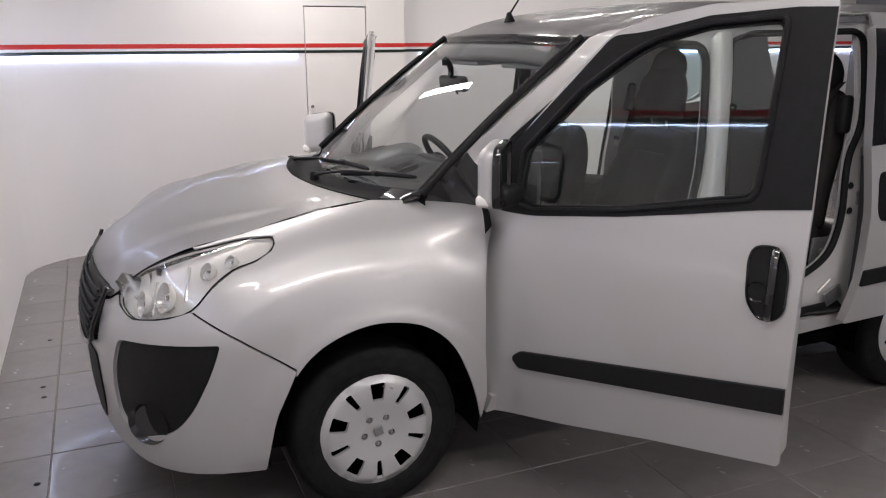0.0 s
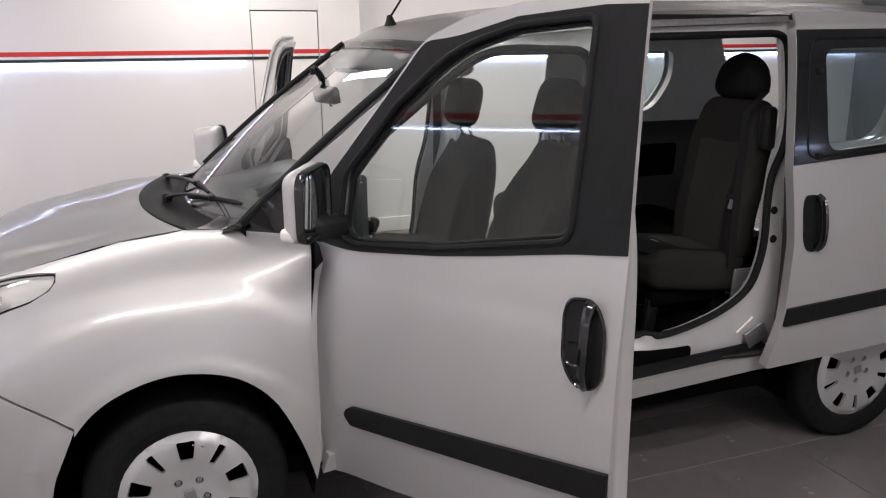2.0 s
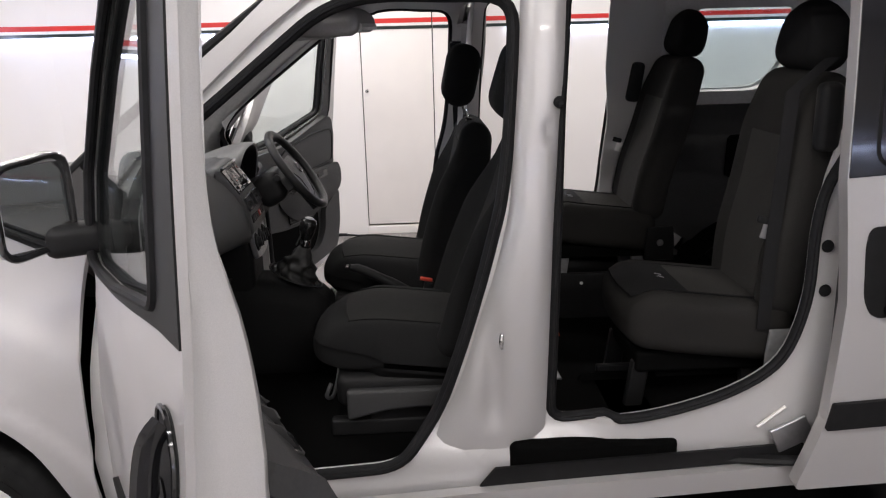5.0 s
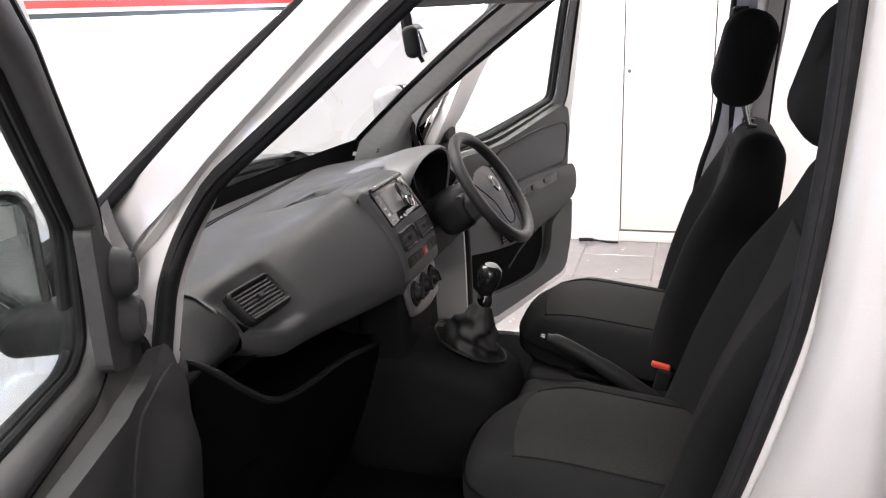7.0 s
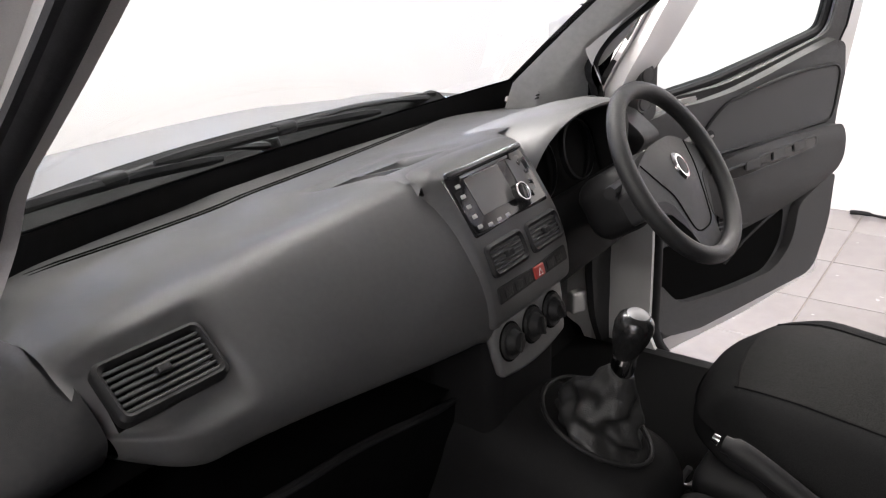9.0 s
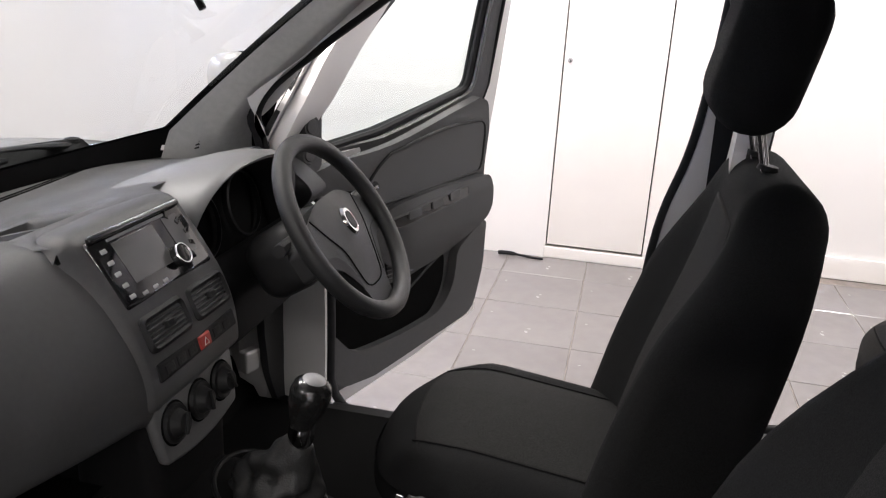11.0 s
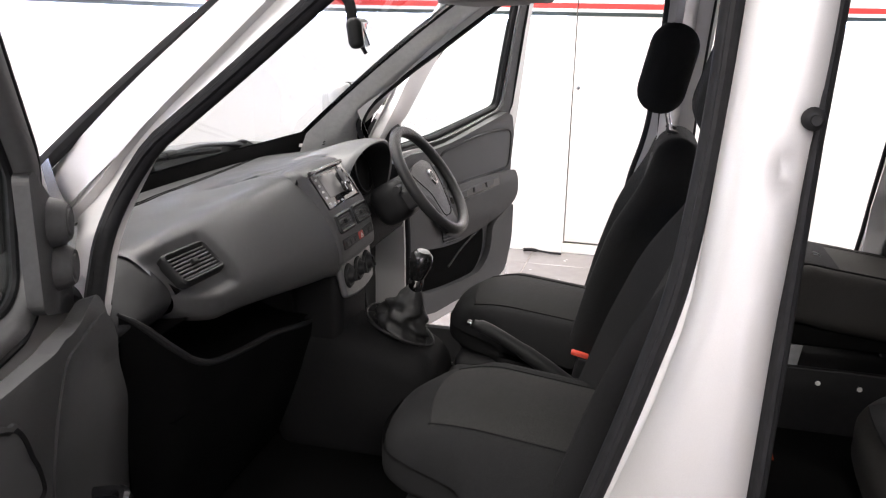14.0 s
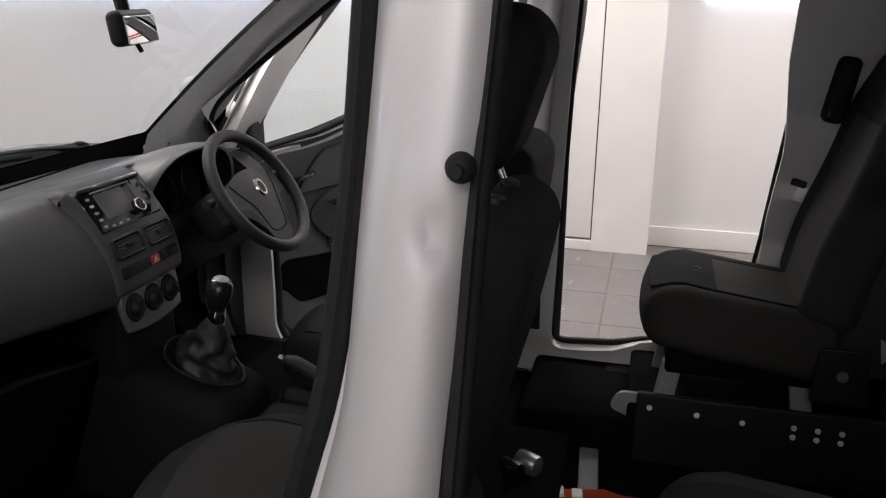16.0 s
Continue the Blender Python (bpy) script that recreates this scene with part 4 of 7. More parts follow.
for side in (-1, 1):
    body_side(side)
    dx = 0.0 if side < 0 else -0.155
    inner = panel("c_pillar", rounded([(2.20 + dx, 0.62, 0.02), (2.36 + dx, 0.62), (2.37 + dx, 1.2), (2.40 + dx, 1.45), (2.40 + dx, 1.72), (2.30 + dx * 1.6, 1.72), (2.30 + dx * 1.62, 1.42), (2.225 + dx, 1.20, 0.05), (2.205 + dx, 1.0)]), flank(side, 0.088), SILVER_LIFTED, car, 0.008, 0.05, flip=side > 0, label="silver inner rear pillar with black plugs")
    for s, z, w, h in ((2.30, 1.19, 0.022, 0.035), (2.28, 1.0, 0.016, 0.03)):
        plate = panel("latch_plate", rounded([(s - w, z - h, 0.006), (s + w, z - h, 0.006), (s + w, z + h, 0.006), (s - w, z + h, 0.006)], 3), flank(side, 0.044), STEEL, car, 0.008, 0.1, flip=side > 0, label="bright steel latch plate")
        for dz in (-0.4, 0.4):
            c, d = flank(side, 0.044)(s, z + dz * h), flank(side, 0.2)(s, z + dz * h)
            part("bolt", lathe([(0.0, 0.006), (0.007, 0.005), (0.009, 0.0)], look(c, d), 12), GREY_METAL, plate)
    for z in (0.80, 0.90, 1.07, 1.13):
        c, d = flank(side, 0.048)(2.325, z), flank(side, 0.2)(2.325, z)
        part("rubber_stop", lathe([(0, 0.012), (0.011, 0.011), (0.015, 0.0)], look(c, d), 14), RUBBER, car)
    # roller arm of the sliding door and its bracket at the sill
    arm = part("roller_arm", placed(tube([(1.98, -0.84, 0.485), (2.07, -0.865, 0.49), (2.16, -0.90, 0.50), (2.23, -0.915, 0.51)], [0.016, 0.02, 0.018, 0.016], 8, squash=0.6), side), BLACK_PLASTIC, car, "black roller arm of the sliding door")
    part("arm_roller", placed(lathe([(0.0, 0.012), (0.02, 0.012), (0.02, -0.012), (0.0, -0.012)], pose(1.985, -0.842, 0.505), 16), side), STEEL, arm)
    part("arm_bracket", placed(rbox((0.10, 0.012, 0.07), 0.004, (1, 1, 1), pose(2.17, -0.868, 0.56, 0, -25, 0)), side), STEEL, arm)
    part("stay_rod", placed(tube([(2.08, -0.862, 0.58), (2.15, -0.862, 0.635)], 0.005, 6), side), LAMP_SILVER, arm)
for x, z, r in ((1.452, 0.833, 0.0),):
    part("door_striker", tube(curve([(x - 0.012, -0.80, z - 0.02), (x - 0.03, -0.833, z - 0.018), (x - 0.03, -0.833, z + 0.018), (x - 0.012, -0.80, z + 0.02)], 4), 0.006, 8, bm=rbox((0.05, 0.012, 0.06), 0.004, (1, 1, 1), pose(x, -0.80, z))), CHROME, car, "bright steel door striker")
for x, y, z in ((1.572, -0.785, 1.418),):
    part("door_buffer", lathe([(0.0, 0.024), (0.006, 0.024), (0.007, 0.018), (0.010, 0.016), (0.0125, 0.009), (0.0145, 0.005), (0.0145, 0.0)], pose(x - 0.005, y, z, 90 if y < 0 else -90), 20), RUBBER, car, "round black rubber door buffer")


# front doors, opened
DOOR_LINE = rounded([(0.410, 1.10), (0.406, 0.85), (0.412, 0.55), (0.44, 0.315, 0.03), (0.75, 0.355), (1.10, 0.415), (1.508, 0.47, 0.015), (1.513, 0.9), (1.517, 1.238), (1.513, 1.790, 0.01), (1.18, 1.785), (1.0, 1.755), (0.855, 1.703, 0.05), (0.735, 1.575), (0.60, 1.43), (0.46, 1.27), (0.425, 1.20, 0.02)])
WINDOW = rounded([(0.60, 1.112, 0.04), (0.95, 1.155), (1.372, 1.240, 0.045), (1.388, 1.45), (1.402, 1.757, 0.03), (1.17, 1.740), (0.97, 1.690, 0.1), (0.76, 1.540), (0.555, 1.325, 0.02), (0.535, 1.13, 0.03)])
GLASS_LINE = rounded([(0.605, 1.120, 0.04), (0.95, 1.163), (1.365, 1.248, 0.04), (1.380, 1.45), (1.393, 1.748, 0.03), (1.17, 1.731), (0.975, 1.681, 0.1), (0.77, 1.532), (0.562, 1.318, 0.02), (0.545, 1.135, 0.03)])


DOOR_INNER = rounded([(0.418, 1.08), (0.414, 0.85), (0.42, 0.57), (0.45, 0.345, 0.03), (0.75, 0.38), (1.10, 0.435), (1.472, 0.49, 0.06), (1.482, 0.9), (1.486, 1.238), (1.482, 1.778, 0.02), (1.18, 1.768), (1.0, 1.738), (0.865, 1.690, 0.05), (0.745, 1.565), (0.61, 1.42), (0.47, 1.262), (0.435, 1.19, 0.02)])


WINDOW_R = rounded([(0.60, 1.088, 0.05), (0.92, 1.125), (1.365, 1.215, 0.045), (1.385, 1.45), (1.412, 1.745, 0.045), (1.12, 1.713), (0.97, 1.672, 0.1), (0.70, 1.385), (0.59, 1.25, 0.02), (0.585, 1.10, 0.03)])
GLASS_R = rounded([(0.605, 1.096, 0.04), (0.92, 1.133), (1.357, 1.223, 0.04), (1.377, 1.45), (1.403, 1.736, 0.04), (1.12, 1.704), (0.975, 1.663, 0.1), (0.70, 1.372), (0.60, 1.25, 0.02)])


def front_door(side):
    window_line, glass_line = (WINDOW, GLASS_LINE) if side < 0 else (WINDOW_R, GLASS_R)
    swing = SWING if side < 0 else SWING_R
    f = lambda inset=0.0: flank(side, inset, swing)  # noqa: E731
    right = side > 0
    def sill_line(line):
        return [(a, b - (0.055 * smooth(0.45, 1.1, a) if right and b < 0.6 else 0.0)) for a, b in line]
    door = panel("front_door", sill_line(DOOR_LINE), f(0.0), SILVER, car, 0.012, 0.05, [window_line], right, "silver front door standing open")
    edge_hole = window_line
    panel("door_edge", sill_line(DOOR_INNER), f(0.013), SILVER_LIFTED, door, 0.030, 0.08, [edge_hole], right)
    panel("window_surround", rounded([(0.418, 1.108), (0.50, 1.098, 0.04), (0.62, 1.099, 0.05), (0.95, 1.142), (1.14, 1.175), (1.365, 1.218, 0.03), (1.515, 1.239), (1.513, 1.768), (1.412, 1.770), (1.17, 1.752), (0.97, 1.707, 0.08), (0.862, 1.698, 0.03), (0.733, 1.560), (0.50, 1.320), (0.428, 1.22, 0.01)]), f(-0.003), BLACK_PLASTIC, door, 0.012, 0.05, [glass_line], right, "matt black window surround")
    seal("window_seal", glass_line, side, 0.009, door, -0.004, swing)
    pane = panel("window", glass_line, f(0.012), GLASS, door, 0.004, 0.1, flip=right, label="clear side window")
    pane.visible_shadow = False
    # dark trim round the window on the inner side, with the rubber that meets the body
    if right:
        ring_line = rounded([(0.57, 1.07), (0.92, 1.10), (1.40, 1.19), (1.42, 1.24), (1.43, 1.735, 0.03), (1.18, 1.722), (1.0, 1.69), (0.91, 1.65, 0.06), (0.815, 1.568), (0.67, 1.40), (0.57, 1.28), (0.56, 1.10)])
        hole_line = rounded([(0.615, 1.102, 0.03), (0.92, 1.14), (1.345, 1.228, 0.04), (1.365, 1.45), (1.385, 1.715, 0.04), (1.12, 1.685), (0.985, 1.645, 0.1), (0.70, 1.375), (0.615, 1.28, 0.02)])
        panel("inner_frame", ring_line, lambda s, z: f(0.018 + 0.022 * smooth(0.65, 0.95, s))(s, z), DOOR_TRIM, door, 0.010, 0.06, [hole_line], right, "dark grey inner window frame")
        part("frame_seal", tube([f(0.024 + 0.022 * smooth(0.65, 0.95, p[0]))(*p) for p in ring_line[2:-1]], 0.007, 8), RUBBER, door)
        part("glass_seal", tube([f(0.02)(*p) for p in hole_line], 0.012, 8, True), RUBBER, door)
    else:
        hole_line = rounded([(0.615, 1.130, 0.03), (0.95, 1.172), (1.352, 1.258, 0.04), (1.367, 1.45), (1.380, 1.736, 0.03), (1.17, 1.719), (0.985, 1.670, 0.1), (0.785, 1.525), (0.578, 1.312, 0.02), (0.560, 1.15, 0.03)])

        def around(d, inset):
            out = []
            for k, p in enumerate(hole_line):
                a, b = Vector(hole_line[k - 2]), Vector(hole_line[(k + 2) % len(hole_line)])
                w = (b - a).normalized()
                out.append(f(inset)(p[0] + w.y * d, p[1] - w.x * d))
            return out
        part("inner_frame", loft([around(*q) for q in ((0.0, 0.012), (0.002, 0.034), (0.008, 0.044), (0.028, 0.050), (0.036, 0.046), (0.038, 0.030))] + [around(0.0, 0.012)], False), TRIM_DARK, door, "dark grey inner window frame", sharp=50)
        part("frame_seal", tube(around(0.040, 0.040), 0.009, 8, True), RUBBER, door)
        part("glass_seal", tube(around(0.0, 0.018), 0.007, 8, True), RUBBER, door)
    strip = rounded([(0.552, 0.568, 0.02), (0.585, 0.535, 0.01), (1.0, 0.585), (1.508, 0.645), (1.508, 0.722), (1.0, 0.655), (0.585, 0.600, 0.02)])
    panel("rub_strip", strip, f(-0.012), BLACK_PLASTIC, door, 0.014, 0.06, flip=right, label="black plastic rub strip")
    # handle: dished black surround with an upright grip
    hl = rounded([(1.365, 1.08, 0.045), (1.378, 1.118, 0.04), (1.448, 1.128, 0.04), (1.480, 1.06, 0.1), (1.480, 0.95, 0.05), (1.458, 0.916, 0.04), (1.41, 0.912, 0.05), (1.372, 0.96, 0.1)])
    handle = panel("door_handle", hl, f(-0.006), BLACK_PLASTIC, door, 0.012, 0.03, flip=right, label="black upright door handle")
    part("handle_rim", tube([f(-0.007)(*p) for p in hl], 0.004, 6, True), BLACK_GLOSS, handle)
    grip = [f(-0.012)(1.440, 1.115), f(-0.032)(1.445, 1.09), f(-0.038)(1.448, 1.01), f(-0.032)(1.445, 0.95), f(-0.01)(1.440, 0.928)]
    part("grip", tube(curve(grip, 4), 0.013, 8, squash=1.5), BLACK_GLOSS, handle)
    part("dish", lathe([(0.03, 0.002), (0.024, -0.004), (0, -0.006)], look(f(-0.008)(1.40, 0.99), f(0.3)(1.40, 0.99)), 20), BLACK_GLOSS, handle)
    # mirror: a shell turned towards the driver, with the glass set back in a black frame
    mm = Matrix.Translation((0.515, -1.0, 1.250)) @ Matrix.Rotation(radians(22), 4, "Z")

    def shell(p):
        back = max(0.0, -p.x / 0.045)
        return Vector((p.x, p.y * (1 - 0.22 * back ** 1.5), p.z * (1 - 0.14 * back ** 1.5) + 0.012 * p.y / 0.08))
    mirror = part("door_mirror", placed(rbox((0.076, 0.165, 0.205), 0.034, (3, 3, 3), mm @ pose(0.008, 0, 0), shell), side, swing), SILVER, door, "silver door mirror with black frame")
    loops = []
    for gx, gy in ((0.030, 1.0), (0.052, 1.005), (0.056, 0.97), (0.054, 0.90), (0.046, 0.87), (0.046, 0.0)):
        loops.append([mm @ Vector((gx, 0.0835 * gy * a, 0.104 * gy * b + 0.012 * a * gy)) for a, b in rounded([(-1, -1, 0.5), (1, -1, 0.5), (1, 1, 0.5), (-1, 1, 0.5)], 5)])
    part("mirror_frame", placed(loft(loops[:-1], False), side, swing), BLACK_GLOSS, mirror, sharp=50)
    part("mirror_glass", placed(rbox((0.006, 0.147, 0.183), 0.003, (1, 2, 2), mm @ pose(0.0455, 0, 0)), side, swing), MIRROR, mirror)
    part("indicator", placed(rbox((0.05, 0.05, 0.04), 0.014, (1, 1, 1), mm @ pose(-0.004, -0.058, -0.085)), side, swing), LAMP_SILVER, mirror, "clear turn signal")
    part("mirror_arm", placed(rbox((0.075, 0.13, 0.075), 0.028, (2, 2, 2), Matrix.Translation((0.530, -0.915, 1.165))), side, swing), BLACK_PLASTIC, mirror)
    # inner side ---------------------------------------------------------------
    card = rounded([(0.437, 1.07, 0.03), (0.44, 0.90), (0.455, 0.60, 0.1), (0.51, 0.42, 0.07), (0.80, 0.43), (1.34, 0.485, 0.06), (1.395, 0.64, 0.1), (1.40, 0.90), (1.395, 1.0), (1.39, 1.20, 0.05), (1.33, 1.215), (0.92, 1.135), (0.61, 1.09)])

    def card_f(s, z):
        return f(0.072 - 0.018 * smooth(1.10, 1.20, z))(s, z)
    panel("door_card", card, card_f, DOOR_TRIM, door, 0.028, 0.05, flip=right, label="dark grey plastic door card")
    upper = rounded([(0.77, 0.945, 0.02), (0.79, 0.99, 0.04), (0.85, 1.07, 0.06), (0.96, 1.135, 0.08), (1.13, 1.158, 0.1), (1.36, 1.15, 0.05), (1.37, 1.02), (1.365, 0.975, 0.03), (1.10, 0.955, 0.1), (0.92, 0.95, 0.1)])
    panel("upper_insert", upper, f(0.088), DOOR_CLOTH, door, 0.015, 0.04, flip=right)
    part("insert_groove", tube([f(0.102)(*p) for p in upper], 0.005, 6, True), BLACK_PLASTIC, door)
    if not right:
        deep_at = [(0.46, 0.125), (0.80, 0.125), (1.13, 0.102), (1.25, 0.080), (1.38, 0.046), (1.50, 0.038), (1.80, 0.036)]
        rows = []
        for k in range(34):
            z = 0.475 + 1.305 * k / 33
            d = lerp_table(deep_at, z)
            rows.append([f(q * d + 0.004)(1.509 - 0.03 * w, z) for q, w in ((0.0, 0.0), (0.10, 0.05), (0.2, 0.35), (0.45, 0.45), (0.8, 0.5), (0.93, 0.62), (1.0, 1.0), (1.0, 2.6))])
        part("door_end", loft(rows, False, closed=False), SILVER_LIFTED, door, "silver shut face of the door", sharp=40)
    # armrest with a bulge that narrows to the front
    bulge = rounded([(0.82, 0.86, 0.05), (0.90, 0.93, 0.06), (1.10, 0.955, 0.1), (1.392, 0.962, 0.05), (1.402, 0.84, 0.04), (1.24, 0.765, 0.12), (1.06, 0.705, 0.06), (0.90, 0.775, 0.05)])

    deep = 0.0 if right else 0.11
    if not right:
        bulge = rounded([(0.69, 0.80, 0.05), (0.72, 0.875, 0.05), (0.80, 0.915, 0.06), (1.10, 0.945, 0.1), (1.392, 0.962, 0.05), (1.402, 0.84, 0.04), (1.24, 0.745, 0.12), (1.06, 0.685, 0.06), (0.80, 0.70, 0.05)])

    def swell(s, z):
        return deep * smooth(0.66, 0.79, s) * smooth(0.67, 0.84, z) * smooth(0.985, 0.90, z) + 0.103 + 0.042 * smooth(0.80, 1.0, s) * smooth(0.69, 0.84, z) * (1 - 0.3 * smooth(0.90, 0.965, z))

    def bulge_f(s, z, more=0.0):
        return f(swell(s, z) + more)(s, z)
    armrest = panel("armrest", bulge, lambda s, z: bulge_f(s, z, -0.05), DOOR_TRIM, door, 0.05, 0.03, flip=right, label="moulded door armrest")
    part("armrest_groove", tube([f(0.103)(*p) for p in ((1.40, 0.825), (1.33, 0.790), (1.24, 0.75), (1.12, 0.70), (1.03, 0.655), (0.95, 0.60))], 0.005, 6), BLACK_PLASTIC, door)
    switches = rounded([(0.88, 0.90, 0.02), (1.0, 0.928, 0.05), (1.26, 0.948, 0.02), (1.25, 0.915, 0.01), (1.0, 0.89, 0.05), (0.92, 0.875, 0.01)])
    sp = panel("switch_panel", switches, lambda s, z: bulge_f(s, z, -0.003), BLACK_GLOSS, armrest, 0.006, 0.05, flip=right, label="glossy black window switch panel")
    part("panel_rim", tube([bulge_f(p[0], p[1], 0.002) for p in switches], 0.0035, 6, True), DOOR_TRIM, sp)
    for s0 in (0.955, 1.06, 1.15):
        line = rounded([(s0, 0.898 + 0.1 * (s0 - 0.95), 0.004), (s0 + 0.05, 0.903 + 0.1 * (s0 - 0.95), 0.004), (s0 + 0.05, 0.925 + 0.1 * (s0 - 0.95), 0.004), (s0, 0.92 + 0.1 * (s0 - 0.95), 0.004)], 2)
        panel("switch", line, lambda s, z: bulge_f(s, z, 0.002), DOOR_TRIM, sp, 0.006, 0.05, flip=right)
    grille = rounded([(0.90, 0.81, 0.02), (0.94, 0.825, 0.02), (1.03, 0.735, 0.03), (1.05, 0.71, 0.01), (0.92, 0.70, 0.03)])
    gr = panel("speaker_grille", grille, f(0.097), BLACK_PLASTIC, door, 0.01, 0.04, flip=right, label="black speaker grille")
    for k in range(7):
        z = 0.71 + 0.014 * k
        part("grille_rib", tube([f(0.1075)(0.912 - 0.001 * k, z), f(0.1075)(1.035 - 0.012 * k, z)], 0.002, 5), DOOR_TRIM, gr)
    part("inner_handle", placed(tube(curve([(0.72, -0.80, 1.00), (0.745, -0.765, 1.005), (0.81, -0.765, 1.01), (0.84, -0.79, 1.01)] if right else [(0.77, -0.74, 0.93), (0.785, -0.70, 0.935), (0.85, -0.70, 0.94), (0.88, -0.73, 0.94)], 4), 0.009, 8), side, swing), BLACK_GLOSS, door, "black inner door handle")
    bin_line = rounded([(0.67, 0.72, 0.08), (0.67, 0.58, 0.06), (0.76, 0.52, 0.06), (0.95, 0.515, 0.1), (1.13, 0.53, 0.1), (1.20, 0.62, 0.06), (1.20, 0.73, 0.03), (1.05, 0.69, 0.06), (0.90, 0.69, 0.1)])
    # no hollow: a flat black sheet gives the shade behind the lip
    panel("door_pocket", bin_line, f(0.0925), DARK, door, 0.01, 0.06, flip=right, label="flat dark sheet for the shade inside the door pocket")
    lip = rounded([(0.63, 0.60, 0.06), (0.66, 0.45, 0.06), (0.82, 0.435), (1.33, 0.485, 0.06), (1.39, 0.64, 0.05), (1.395, 0.81, 0.03), (1.31, 0.775, 0.04), (1.235, 0.73, 0.03), (1.225, 0.62, 0.06), (1.15, 0.535, 0.06), (0.95, 0.52, 0.1), (0.74, 0.53, 0.06), (0.67, 0.62, 0.05)])
    panel("pocket_lip", lip, f(0.09), DOOR_TRIM, door, 0.04, 0.04, flip=right)
    part("bottom_seal", tube([f(0.03)(s, z) for s, z in ((0.46, 0.338), (0.75, 0.370), (1.10, 0.427), (1.465, 0.483))], 0.012, 8, squash=1.6), RUBBER, door)
    for z in (0.62, 0.92):
        part("hinge", placed(rbox((0.05, 0.03, 0.06), 0.008, (1, 1, 1), Matrix.Translation((0.428, -0.835, z))), side, swing), SILVER_LIFTED, door, "silver painted door hinge")
    part("wiring_gaiter", placed(tube([(0.38 + 0.012 * k, -0.80, 0.86) for k in range(9)], [0.016 if k % 2 else 0.012 for k in range(9)], 10), side, swing), RUBBER, door)
    part("latch", placed(rbox((0.012, 0.03, 0.10), 0.004, (1, 1, 1), Matrix.Translation((1.487, -0.855, 0.85))), side, swing), STEEL, door)
    # triangular cover with two round knobs
    sail = rounded([(0.435, 1.06, 0.02), (0.60, 1.115, 0.02), (0.60, 1.22), (0.60, 1.315, 0.015), (0.57, 1.315, 0.015), (0.48, 1.245, 0.02), (0.432, 1.17, 0.02)])
    plane_y = -0.798 if right else -0.842
    if right:
        sail = rounded([(0.505, 1.06, 0.02), (0.620, 1.09, 0.02), (0.618, 1.24), (0.605, 1.285, 0.015), (0.555, 1.262, 0.02), (0.515, 1.19, 0.03)])

    def inner_plane(s, z):
        p = swing @ Vector((s, plane_y, z))
        return Vector((p.x, -p.y * side, p.z))
    cover = panel("mirror_cover", sail, inner_plane, DOOR_TRIM, door, 0.022, 0.04, flip=right, label="dark mirror cover with tweeter and knob")
    for sx, sz, r in ((0.562, 1.203, 0.030), (0.556, 1.137, 0.029)) if right else ((0.512, 1.228, 0.033), (0.506, 1.158, 0.032)):
        knob = lathe([(0.0, 0.030), (r * 0.55, 0.029), (r * 0.62, 0.026), (r * 0.80, 0.027), (r, 0.018), (r * 1.15, 0.0)], pose(sx, plane_y + 0.020, sz, -90, 0, 0), 28)
        part("tweeter", placed(knob, side, swing), DOOR_TRIM, cover)
    if not right:
        front = rounded([(0.432, 0.52, 0.03), (0.64, 0.47, 0.05), (0.74, 0.60, 0.1), (0.74, 0.90, 0.1), (0.66, 1.075, 0.05), (0.432, 1.055, 0.03)])
        panel("card_front", front, lambda s, z: f(0.085 + 0.035 * smooth(0.74, 0.50, s) * smooth(1.08, 0.92, z))(s, z), DOOR_TRIM, door, 0.018, 0.03)


for side in (-1, 1):
    front_door(side)


